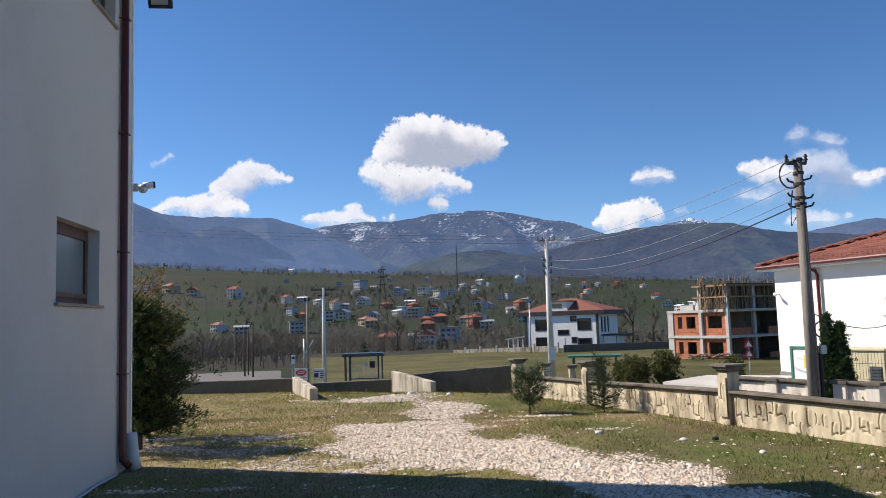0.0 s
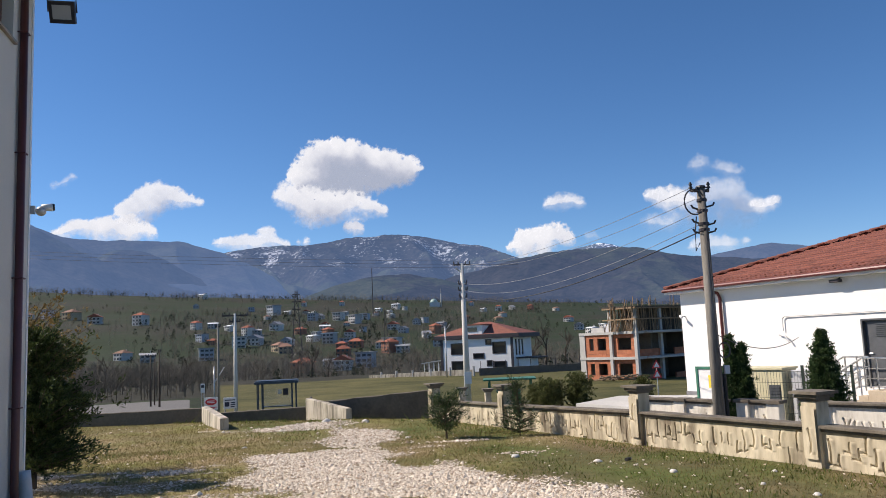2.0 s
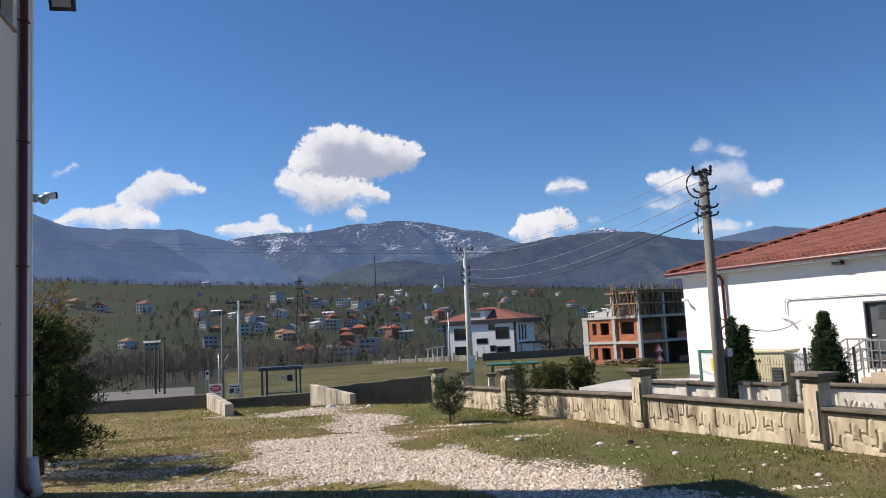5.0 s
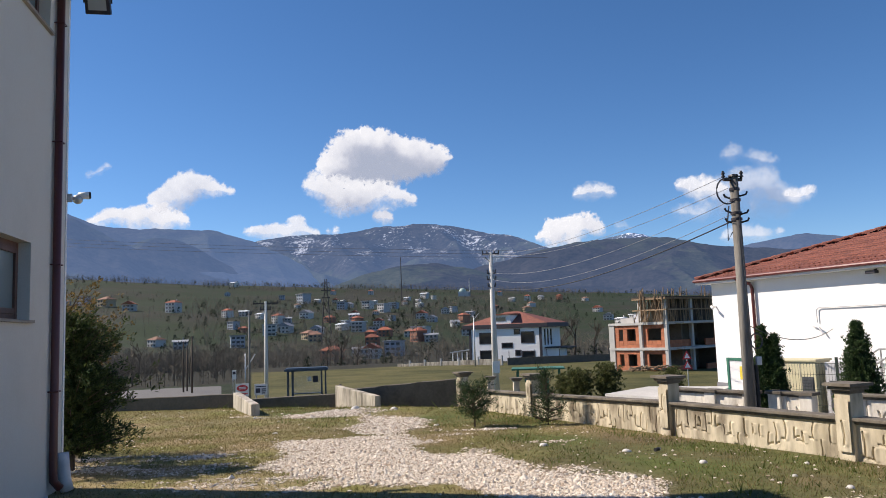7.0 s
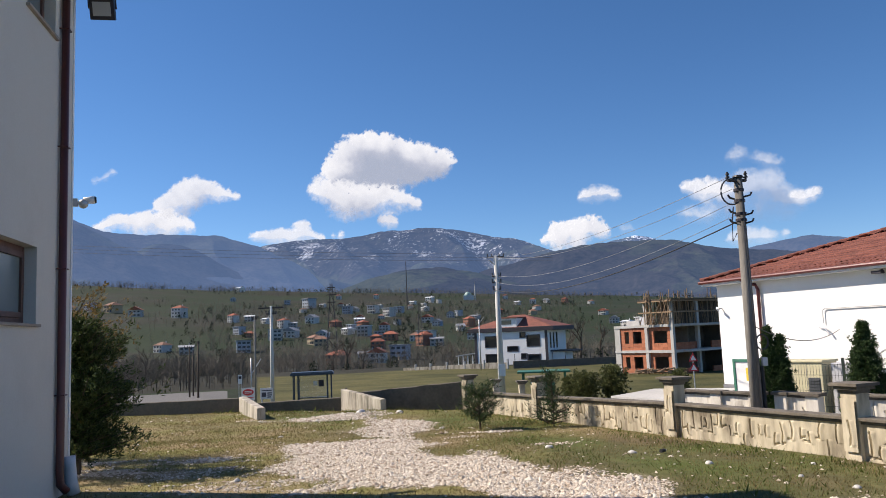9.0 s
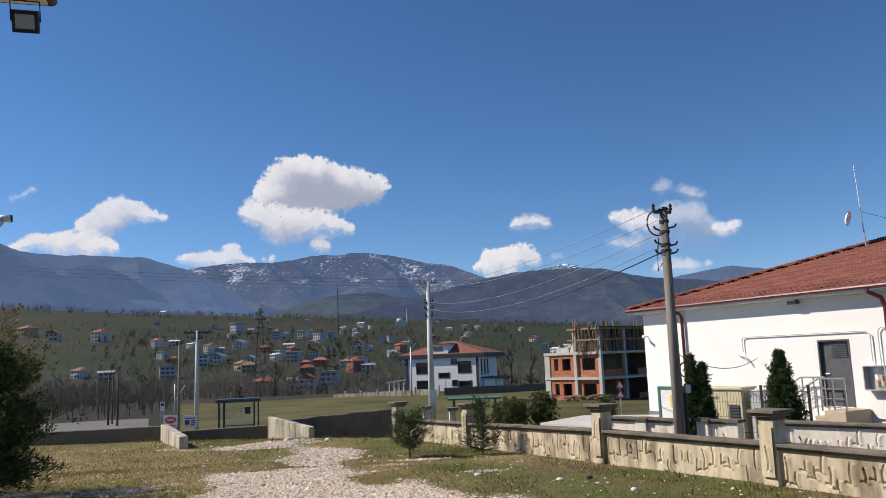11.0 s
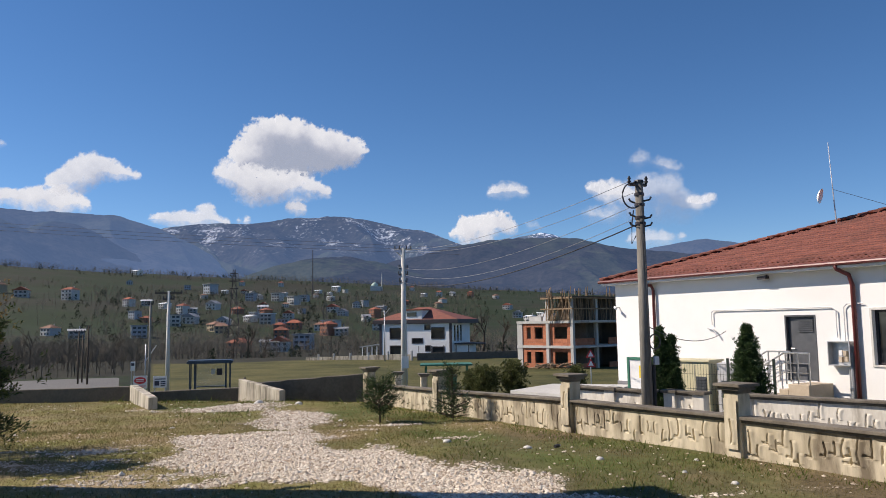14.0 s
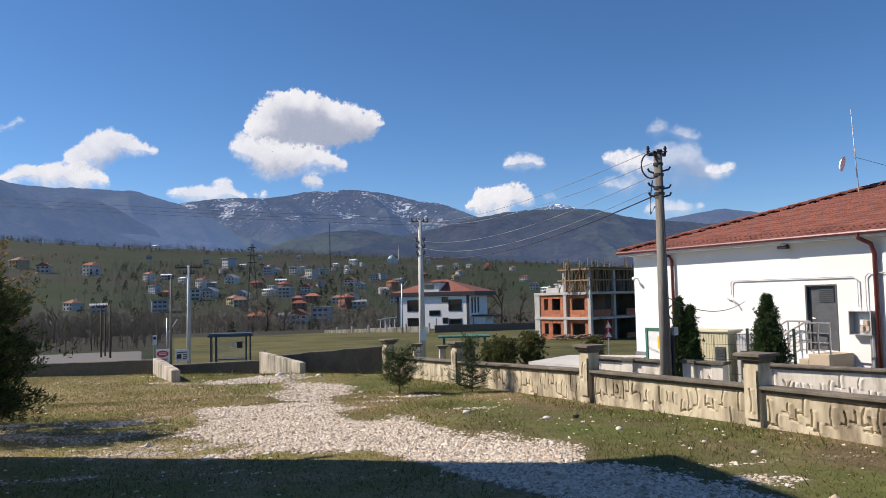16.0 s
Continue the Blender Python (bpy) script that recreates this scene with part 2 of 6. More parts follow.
def tube(points, r, n=6, bm=None):
    """A bent pipe through the points, ring by ring."""
    own = bmesh.new()
    pts = [Vector(p) for p in points]
    rings = []
    for i, p in enumerate(pts):
        d = (pts[min(i + 1, len(pts) - 1)] - pts[max(i - 1, 0)]).normalized()
        q = d.to_track_quat("Z", "Y")
        rings.append([own.verts.new(p + q @ Vector((r * math.cos(2 * math.pi * k / n), r * math.sin(2 * math.pi * k / n), 0))) for k in range(n)])
    for r0, r1 in zip(rings, rings[1:]):
        for k in range(n):
            own.faces.new((r0[k], r0[(k + 1) % n], r1[(k + 1) % n], r1[k]))
    own.faces.new(rings[0][::-1])
    own.faces.new(rings[-1])
    return join(bm, own)


def poly(verts, faces, bm=None):
    own = bmesh.new()
    vs = [own.verts.new(v) for v in verts]
    for f in faces:
        own.faces.new([vs[i] for i in f])
    return join(bm, own)


def wall_with_holes(x0, x1, z0, z1, y0, y1, holes):
    """A wall slab along x with rectangular openings (hx0, hx1, hz0, hz1) that go through it."""
    bm = bmesh.new()
    xs = sorted({x0, x1, *[h[0] for h in holes], *[h[1] for h in holes]})
    for a, b in zip(xs, xs[1:]):
        cuts = sorted((h[2], h[3]) for h in holes if h[0] <= a + 1e-6 and h[1] >= b - 1e-6)
        z = z0
        for c, d in cuts + [(z1, z1)]:
            if c - z > 1e-4:
                box(a, b, y0, y1, z, c, bm)
            z = d
    bmesh.ops.remove_doubles(bm, verts=bm.verts, dist=1e-4)
    return bm


def mesh_from(name, verts, faces, material, label="", category="", kind="", smooth=False, parent=None, group=""):
    me = bpy.data.meshes.new(name)
    me.from_pydata([tuple(map(float, v)) for v in verts], [], [tuple(map(int, f)) for f in faces])
    me.materials.append(material)
    if smooth:
        me.polygons.foreach_set("use_smooth", [True] * len(me.polygons))
    ob = new(name, me)
    ob.parent = parent
    return tagged(ob, label, category, group, kind)


# ---- the lie of the land ----
def smooth(a, b, x):
    k = np.clip((np.asarray(x, float) - a) / (b - a), 0, 1)
    return k * k * (3 - 2 * k)


WALL_A, WALL_D = np.array([2.46, 26.5]), np.array([0.332, -0.943])     # the garden wall's far end and its way towards the viewer
BACK_D = np.array([-0.86, 0.51])                                      # the back wall's way to the left


def rolling(x, y, scale, seed):
    """Smooth value noise on numpy arrays."""
    u, v = np.asarray(x) / scale + seed * 17.31, np.asarray(y) / scale + seed * 5.77
    iu, iv = np.floor(u), np.floor(v)
    fu, fv = u - iu, v - iv
    fu, fv = fu * fu * (3 - 2 * fu), fv * fv * (3 - 2 * fv)

    def h(a, b):
        s = np.sin(a * 127.1 + b * 311.7 + seed * 74.7) * 43758.5453
        return s - np.floor(s)
    return (h(iu, iv) * (1 - fu) + h(iu + 1, iv) * fu) * (1 - fv) + (h(iu, iv + 1) * (1 - fu) + h(iu + 1, iv + 1) * fu) * fv - 0.5


def fbm(x, y, scale, seed, octaves=4, gain=0.5):
    out, amp = 0, 1.0
    for k in range(octaves):
        out = out + amp * rolling(x, y, scale / 2 ** k, seed + k)
        amp *= gain
    return out


def outside(x, y):
    """How far a place lies outside the yard's walls, in metres (negative inside)."""
    s1 = (x - WALL_A[0]) * 0.943 + (y - WALL_A[1]) * 0.332
    s2 = (x - WALL_A[0]) * 0.51 + (y - WALL_A[1]) * 0.86
    return np.maximum(s1, s2)


def land(x, y):
    x, y = np.asarray(x, float), np.asarray(y, float)
    r = np.hypot(x, y)
    az = np.degrees(np.arctan2(x, y))
    yard = -0.02 * np.maximum(0, y - 13) + 0.03 * rolling(x, y, 2.3, 3) + 0.015 * rolling(x, y, 0.7, 4) + 0.14 * np.exp(-((x + 0.7) / 1.5) ** 2 - ((y - 26.4) / 1.3) ** 2)
    far = np.interp(r, [0, 24, 30, 45, 60, 90, 150, 200, 300, 440, 610, 810, 1010, 1200, 1300, 1500],
                    [-0.45, -0.45, -0.8, -2.0, -2.5, -3.0, -3.3, -6.5, -5.0, 3.1, 19.3, 36, 53, 70, 75, 66])
    far = far - r * np.tan(np.radians(0.055 * np.clip(az, -40, 40))) * smooth(330, 1150, r)
    far = far + smooth(230, 480, r) * 6 * fbm(x, y, 210, 11, 3)
    far = far + smooth(45, 90, r) * 0.25 * fbm(x, y, 18, 8, 3)
    side = smooth(40, 75, np.abs(az - 5))
    far = far * (1 - side * smooth(120, 300, r) * 0.7)
    k = smooth(0.05, 0.5, outside(x, y)) * np.where(y > -30, 1, 0)
    return yard * (1 - k) + far * k


def land_z(x, y):
    return float(land(x, y))


def gravel(x, y):
    """Share of loose stones on the yard, 0 to 1."""
    x, y = np.asarray(x, float), np.asarray(y, float)
    n = fbm(x, y, 1.5, 21, 5, 0.62)
    streak = fbm(x * 0.45 + 0.15 * y, y * 1.5, 1.1, 27, 4, 0.6)
    main = np.minimum.reduce([(x + 2.1 + 0.15 * (y - 15)) * 0.55, (4.75 - 0.52 * (y - 9) + 0.04 * np.maximum(0, y - 14) ** 2 - x) * 0.6, (18.7 - y) * 0.5, (y - 11.9) * 0.9 + np.maximum(0, x - 0.9) * 1.6])
    main = np.minimum(0.42 + main, 0.95) - 0.55 * np.exp(-((x - 0.95) / 0.5) ** 2 - ((y - 15.5) / 0.9) ** 2)
    upper = 0.65 - np.hypot((x - 0.9) / 1.5, (y - 18.6) / 0.8) * 0.5
    track = 0.95 - 0.55 * np.hypot((x + 0.05 + 0.3 * np.maximum(0, y - 23.2)) / 0.75, (y - 22.4) / 2.7)
    mouth = 1.05 - 0.6 * np.hypot((x + 2.2) / 2.1, (y - 25.7) / 1.0)
    thin = 0.12 * (1 - smooth(0.55, 1.0, np.hypot((x + 4.3) / 3.2, (y - 16.9) / 3.6)))
    low = 0.5 - 0.5 * np.hypot((x - 5.4) / 1.3, (y - 8.8) / 0.8)
    core = np.maximum.reduce([main, upper, track, mouth, low]) + 0.55 * n
    return np.clip(np.maximum(core, thin + 0.6 * streak), 0, 1) * (outside(x, y) < -0.3)


def worn(x, y):
    """Where the turf is trodden down to brown soil, 0 to 1."""
    x, y = np.asarray(x, float), np.asarray(y, float)
    verge = np.exp(-((x + 0.3) / 1.6) ** 2 - ((y - 20.6) / 1.9) ** 2)
    return np.clip((1.15 * smooth(1.8, 3.6, x) * (1 - smooth(15, 20, y)) + 0.9 * verge) * (0.95 + 0.9 * fbm(x, y, 1.3, 97, 4, 0.6)), 0, 1)


def ground_material():
    m, n, l, b = nodes_of("ground_cover")
    geo = n.new("ShaderNodeNewGeometry")
    pos = geo.outputs["Position"]
    g = n.new("ShaderNodeAttribute"); g.attribute_name = "gravel"
    w = n.new("ShaderNodeAttribute"); w.attribute_name = "wild"
    rd = n.new("ShaderNodeAttribute"); rd.attribute_name = "asphalt"
    a1, a2, a3, a4 = tex(n, l, 0.45, 6, 0.65, pos), tex(n, l, 3.0, 8, 0.7, pos), tex(n, l, 22, 4, 0.6, pos), tex(n, l, 0.16, 4, 0.6, pos)
    am = mix(n, l, 0.55, a2.outputs[0], a3.outputs[0])
    green = ramp(n, l, am, [(0.38, (0.13, 0.135, 0.036)), (0.62, (0.26, 0.24, 0.080))]).outputs[0]
    dry = ramp(n, l, am, [(0.38, (0.20, 0.145, 0.075)), (0.62, (0.37, 0.29, 0.165))]).outputs[0]
    lu = n.new("ShaderNodeAttribute"); lu.attribute_name = "lush"
    fresh = ramp(n, l, a2.outputs[0], [(0.3, (0.06, 0.082, 0.020)), (0.7, (0.135, 0.16, 0.044))]).outputs[0]
    lawn = mix(n, l, ramp(n, l, a1.outputs[0], [(0.40, (0, 0, 0)), (0.58, (1, 1, 1))]).outputs[0], green, dry)
    soil = ramp(n, l, am, [(0.38, (0.075, 0.058, 0.031)), (0.62, (0.18, 0.137, 0.077))]).outputs[0]
    wo = n.new("ShaderNodeAttribute"); wo.attribute_name = "worn"
    lawn = mix(n, l, wo.outputs["Fac"], lawn, soil)
    lawn = mix(n, l, lu.outputs["Fac"], lawn, fresh)
    vor = tex(n, l, 22, vec=pos, kind="ShaderNodeTexVoronoi")
    stones = ramp(n, l, vor.outputs["Distance"], [(0.15, (0.62, 0.55, 0.46)), (0.55, (0.40, 0.33, 0.25)), (0.8, (0.18, 0.14, 0.10))]).outputs[0]
    gk = ramp(n, l, math_node(n, l, "ADD", g.outputs["Fac"], math_node(n, l, "MULTIPLY", math_node(n, l, "SUBTRACT", a3.outputs[0], 0.5), 0.9)), [(0.3, (0, 0, 0)), (0.62, (1, 1, 1))]).outputs[0]
    near = mix(n, l, gk, lawn, stones)
    field = ramp(n, l, mix(n, l, 0.4, a4.outputs[0], a2.outputs[0]), [(0.38, (0.048, 0.054, 0.018)), (0.62, (0.13, 0.115, 0.044))]).outputs[0]
    vl = n.new("ShaderNodeAttribute"); vl.attribute_name = "valley"
    b1, b2, b3 = tex(n, l, 0.011, 5, 0.55, pos), tex(n, l, 0.05, 6, 0.7, pos), tex(n, l, 0.35, 5, 0.7, pos)
    meadow = ramp(n, l, b3.outputs[0], [(0.3, (0.012, 0.022, 0.009)), (0.7, (0.028, 0.045, 0.016))]).outputs[0]
    scrub = ramp(n, l, b3.outputs[0], [(0.3, (0.020, 0.021, 0.015)), (0.7, (0.046, 0.044, 0.030))]).outputs[0]
    slope = mix(n, l, ramp(n, l, mix(n, l, 0.45, b1.outputs[0], b2.outputs[0]), [(0.47, (0, 0, 0)), (0.56, (1, 1, 1))]).outputs[0], meadow, scrub)
    slope = mix(n, l, vl.outputs["Fac"], slope, scrub)
    wild = mix(n, l, ramp(n, l, w.outputs["Fac"], [(0.40, (0, 0, 0)), (0.60, (1, 1, 1))]).outputs[0], field, slope)
    far = mix(n, l, ramp(n, l, w.outputs["Fac"], [(0.02, (0, 0, 0)), (0.2, (1, 1, 1))]).outputs[0], near, wild)
    asph = ramp(n, l, a3.outputs[0], [(0.3, (0.12, 0.118, 0.115)), (0.7, (0.20, 0.197, 0.19))]).outputs[0]
    col = mix(n, l, ramp(n, l, rd.outputs["Fac"], [(0.45, (0, 0, 0)), (0.55, (1, 1, 1))]).outputs[0], far, asph)
    l.new(col, b.inputs["Base Color"])
    b.inputs["Roughness"].default_value = 0.95
    b.inputs["Specular IOR Level"].default_value = 0.2
    bp = n.new("ShaderNodeBump")
    bp.inputs["Strength"].default_value, bp.inputs["Distance"].default_value = 0.7, 0.05
    l.new(mix(n, l, 0.5, a3.outputs[0], a2.outputs[0]), bp.inputs["Height"])
    l.new(bp.outputs[0], b.inputs["Normal"])
    return m


def polar_sheet(radii, angles):
    rr, aa = np.meshgrid(radii, np.radians(angles), indexing="ij")
    x, y = rr * np.sin(aa), rr * np.cos(aa)
    nr, na = rr.shape
    i = np.arange(nr * na).reshape(nr, na)
    faces = np.stack([i[:-1, :-1], i[:-1, 1:], i[1:, 1:], i[1:, :-1]], -1).reshape(-1, 4)[:, ::-1]
    return x, y, faces


def float_attr(ob, name, values):
    at = ob.data.attributes.new(name, "FLOAT", "POINT")
    at.data.foreach_set("value", np.asarray(values, np.float32).ravel())


angles = np.concatenate([np.arange(-180, -44, 4), np.arange(-44, 56, 0.3), np.arange(56, 180.1, 4)])
radii = np.concatenate([[0.02, 1, 2, 3, 4, 5], np.geomspace(5.5, 40, 150), np.geomspace(40.5, 160, 90), np.geomspace(163, 1500, 140)])
gx, gy, gf = polar_sheet(radii, angles)
ground = mesh_from("ground", np.stack([gx, gy, land(gx, gy)], -1).reshape(-1, 3), gf, ground_material(),
                   "uneven yard, fields and valley slopes of spring grass", "ground", "structure", True)
float_attr(ground, "gravel", gravel(gx, gy))
gr = np.hypot(gx, gy)
out = outside(gx, gy)
float_attr(ground, "wild", np.where(out > 0.2, 0.3 + 0.7 * np.maximum(smooth(125, 150, gr + 14 * fbm(gx, gy, 30, 2, 2)), smooth(62, 68, gr) * smooth(9.5, 11, -np.degrees(np.arctan2(gx, gy)))), 0))
float_attr(ground, "lush", np.clip(0.75 * np.exp(-((out + 1.4) / 1.9) ** 2) + 0.9 * fbm(gx, gy, 1.6, 91, 3), 0, 1) * smooth(-0.05, 0.25, fbm(gx, gy, 3.5, 92, 2) + 0.2))
float_attr(ground, "valley", np.maximum(smooth(130, 170, gr), smooth(92, 99, gr) * (gx < 0)) * (1 - smooth(260, 380, gr)))
float_attr(ground, "worn", worn(gx, gy))
right_side = (gx - WALL_A[0]) * 0.943 + (gy - WALL_A[1]) * 0.332
bend_lane = (np.abs((gx - 7.5) * 0.8 - (gy - 24) * 0.6) < 3.6) & (gy > 22) & (gy < 62) & (out > 0.5)
road_mask = np.maximum(bend_lane | (right_side > 0.4) & (right_side < 4.6) & (gy < 42), (np.abs(gr - 84) < 9) & (gx < -17.5 - 0.2 * (gr - 84)) & (gx > -60))
float_attr(ground, "asphalt", road_mask * 1.0)


# ---- mountains ----
def mountain_material(name, haze_glow, snow_from=1e4, snow_amount=0.0, green=0.3):
    m, n, l, b = nodes_of(name)
    geo = n.new("ShaderNodeNewGeometry")
    pos = geo.outputs["Position"]
    sep = n.new("ShaderNodeSeparateXYZ")
    l.new(pos, sep.inputs[0])
    t1, t2, t3, t4 = tex(n, l, 0.0022, 6, 0.6, pos), tex(n, l, 0.012, 8, 0.7, pos), tex(n, l, 0.06, 5, 0.75, pos), tex(n, l, 0.0055, 5, 0.6, pos)
    wood = ramp(n, l, mix(n, l, 0.55, t2.outputs[0], t3.outputs[0]), [(0.38, (0.005, 0.007, 0.009)), (0.62, (0.040, 0.037, 0.036))]).outputs[0]
    meadow = ramp(n, l, t3.outputs[0], [(0.3, (0.045, 0.062, 0.036)), (0.7, (0.080, 0.095, 0.050))]).outputs[0]
    k = ramp(n, l, t1.outputs[0], [(0.53, (0, 0, 0)), (0.57, (1, 1, 1))]).outputs[0]
    col = mix(n, l, math_node(n, l, "MULTIPLY", k, green), wood, meadow)
    if snow_amount:
        high = math_node(n, l, "DIVIDE", math_node(n, l, "SUBTRACT", sep.outputs[2], snow_from), 120.0, True)
        grain = mix(n, l, 0.55, t4.outputs[0], t3.outputs[0])
        patch = ramp(n, l, grain, [(0.545, (0, 0, 0)), (0.60, (1, 1, 1))]).outputs[0]
        sunny = math_node(n, l, "DIVIDE", math_node(n, l, "ADD", sep.outputs[0], 520.0), 400.0, True)
        amount = math_node(n, l, "MULTIPLY", math_node(n, l, "MULTIPLY", high, patch), math_node(n, l, "MULTIPLY_ADD", sunny, snow_amount))
        col = mix(n, l, amount, col, (0.74, 0.78, 0.85))
    l.new(col, b.inputs["Base Color"])
    b.inputs["Roughness"].default_value = 1.0
    b.inputs["Specular IOR Level"].default_value = 0.0
    bp = n.new("ShaderNodeBump")
    bp.inputs["Strength"].default_value, bp.inputs["Distance"].default_value = 0.8, 22.0
    l.new(mix(n, l, 0.45, t4.outputs[0], t2.outputs[0]), bp.inputs["Height"])
    l.new(bp.outputs[0], b.inputs["Normal"])
    # distant backdrop: blue air haze painted on as glow, denser towards the valley
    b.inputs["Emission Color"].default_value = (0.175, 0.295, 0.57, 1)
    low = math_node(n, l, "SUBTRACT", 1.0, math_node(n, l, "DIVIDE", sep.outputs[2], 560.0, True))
    l.new(math_node(n, l, "MULTIPLY", math_node(n, l, "MULTIPLY_ADD", low, 0.30), haze_glow), b.inputs["Emission Strength"])
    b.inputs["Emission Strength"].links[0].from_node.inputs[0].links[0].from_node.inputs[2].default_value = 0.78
    return m


def mountain(label, dist, crest, material, seed, run=1000.0, rough=1.0):
    """One range: crest is (azimuth, elevation) pairs in degrees, seen from the yard; it rises from a foot run metres nearer."""
    ca, ce = np.array(crest).T
    ang = np.arange(ca[0], ca[-1] + 0.01, 0.11)
    el = sum(np.interp(ang + d, ca, ce) for d in (-0.5, -0.2, 0.2, 0.5)) / 4
    k = np.concatenate([np.linspace(0, 0.86, 62), np.linspace(0.875, 1.0, 22), np.linspace(1.05, 1.5, 5)])
    rr = (dist - run + run * k)[:, None]
    aa = np.radians(ang)[None]
    x, y = rr * np.sin(aa), rr * np.cos(aa)
    top = dist * np.tan(np.radians(el))[None]
    rise = np.interp(k, [0, 0.2, 0.5, 0.8, 0.95, 1.0, 1.15, 1.5], [0.0, 0.16, 0.46, 0.78, 0.955, 1.0, 0.94, 0.6])[:, None]
    slope = (smooth(0.0, 0.25, k) * (1 - smooth(0.82, 0.99, k)))[:, None]
    u = np.degrees(aa) * dist * 0.0175 + 0.35 * rr
    gully = 1 - 2.4 * np.abs(rolling(u + 60 * rolling(x, y, 240, seed + 1), rr * 0.35, 210, seed)) + 0.5 * rolling(u, rr * 0.5, 90, seed + 2)
    z = top * (rise + 0.075 * rough * slope * (gully - 0.4)) + slope * 34 * rough * fbm(x, y, 330, seed + 5, 4, 0.55) + 5.0 * fbm(x, y, 46, seed + 9, 3, 0.7)
    nr, na = x.shape
    i = np.arange(nr * na).reshape(nr, na)
    f = np.stack([i[:-1, :-1], i[:-1, 1:], i[1:, 1:], i[1:, :-1]], -1).reshape(-1, 4)[:, ::-1]
    return mesh_from("backdrop_mountain", np.stack([x, y, z + 2.3], -1).reshape(-1, 3), f, material, label, "mountain", "structure", True)


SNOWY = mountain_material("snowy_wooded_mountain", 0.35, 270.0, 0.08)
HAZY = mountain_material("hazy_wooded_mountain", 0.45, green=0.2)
HAZY_NEAR = mountain_material("haze_blue_wooded_spur", 0.38, green=0.25)
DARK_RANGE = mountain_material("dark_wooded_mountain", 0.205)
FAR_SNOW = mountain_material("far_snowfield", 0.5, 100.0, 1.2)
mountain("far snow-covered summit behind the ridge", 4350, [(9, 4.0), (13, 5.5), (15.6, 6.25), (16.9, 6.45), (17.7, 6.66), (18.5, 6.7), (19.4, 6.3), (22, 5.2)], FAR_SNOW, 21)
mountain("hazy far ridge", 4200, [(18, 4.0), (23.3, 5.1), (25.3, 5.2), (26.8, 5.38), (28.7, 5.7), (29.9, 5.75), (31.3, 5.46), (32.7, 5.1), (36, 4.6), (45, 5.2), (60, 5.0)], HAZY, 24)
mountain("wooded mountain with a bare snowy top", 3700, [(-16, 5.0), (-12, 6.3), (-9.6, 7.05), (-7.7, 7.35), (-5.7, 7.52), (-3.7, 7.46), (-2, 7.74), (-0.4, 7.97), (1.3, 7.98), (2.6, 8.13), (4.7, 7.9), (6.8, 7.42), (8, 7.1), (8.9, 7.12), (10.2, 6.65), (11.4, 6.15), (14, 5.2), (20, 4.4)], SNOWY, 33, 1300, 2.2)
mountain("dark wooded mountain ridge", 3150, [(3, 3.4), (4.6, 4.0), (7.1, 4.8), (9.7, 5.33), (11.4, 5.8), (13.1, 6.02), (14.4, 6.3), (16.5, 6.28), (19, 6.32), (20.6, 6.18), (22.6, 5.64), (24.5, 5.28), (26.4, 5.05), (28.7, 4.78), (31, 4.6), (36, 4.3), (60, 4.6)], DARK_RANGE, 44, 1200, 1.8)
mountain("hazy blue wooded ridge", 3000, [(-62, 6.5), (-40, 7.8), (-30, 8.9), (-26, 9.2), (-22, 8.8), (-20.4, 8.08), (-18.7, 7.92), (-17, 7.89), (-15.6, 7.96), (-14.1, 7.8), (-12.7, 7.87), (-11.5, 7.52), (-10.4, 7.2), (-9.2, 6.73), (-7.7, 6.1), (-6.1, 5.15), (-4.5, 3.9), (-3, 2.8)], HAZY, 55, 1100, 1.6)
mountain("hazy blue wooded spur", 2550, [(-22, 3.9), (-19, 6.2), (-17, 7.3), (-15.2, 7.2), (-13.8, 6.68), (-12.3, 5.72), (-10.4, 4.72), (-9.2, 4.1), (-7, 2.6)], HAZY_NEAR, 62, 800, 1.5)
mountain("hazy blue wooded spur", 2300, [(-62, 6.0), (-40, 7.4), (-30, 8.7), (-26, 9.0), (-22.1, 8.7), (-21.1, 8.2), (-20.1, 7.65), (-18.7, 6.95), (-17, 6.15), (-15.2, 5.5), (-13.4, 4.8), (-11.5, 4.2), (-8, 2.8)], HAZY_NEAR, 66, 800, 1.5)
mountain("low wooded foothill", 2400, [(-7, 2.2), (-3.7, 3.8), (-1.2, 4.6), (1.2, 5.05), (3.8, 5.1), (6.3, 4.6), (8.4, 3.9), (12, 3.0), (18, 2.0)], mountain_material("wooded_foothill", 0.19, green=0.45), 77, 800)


# ---- clouds ----
def cloud_material():
    m, n, l, b = nodes_of("cloud")
    at = n.new("ShaderNodeAttribute"); at.attribute_name = "puff"
    # attribute that carries the clouds' painted self-shading
    self_shade = n.new("ShaderNodeAttribute"); self_shade.attribute_name = "thick"
    b.inputs["Base Color"].default_value = (0.10, 0.10, 0.11, 1)
    b.inputs["Roughness"].default_value = 1.0
    b.inputs["Specular IOR Level"].default_value = 0.0
    # painted glow for sunlight through the vapour, greyer where puffs shade themselves
    glow = ramp(n, l, self_shade.outputs["Fac"], [(0.0, (0.82, 0.86, 0.91)), (0.35, (0.69, 0.735, 0.81)), (0.7, (0.46, 0.51, 0.62)), (1.0, (0.37, 0.43, 0.55))]).outputs[0]
    l.new(glow, b.inputs["Emission Color"])
    b.inputs["Emission Strength"].default_value = 0.80
    l.new(at.outputs["Fac"], b.inputs["Alpha"])
    return m


CLOUD = cloud_material()


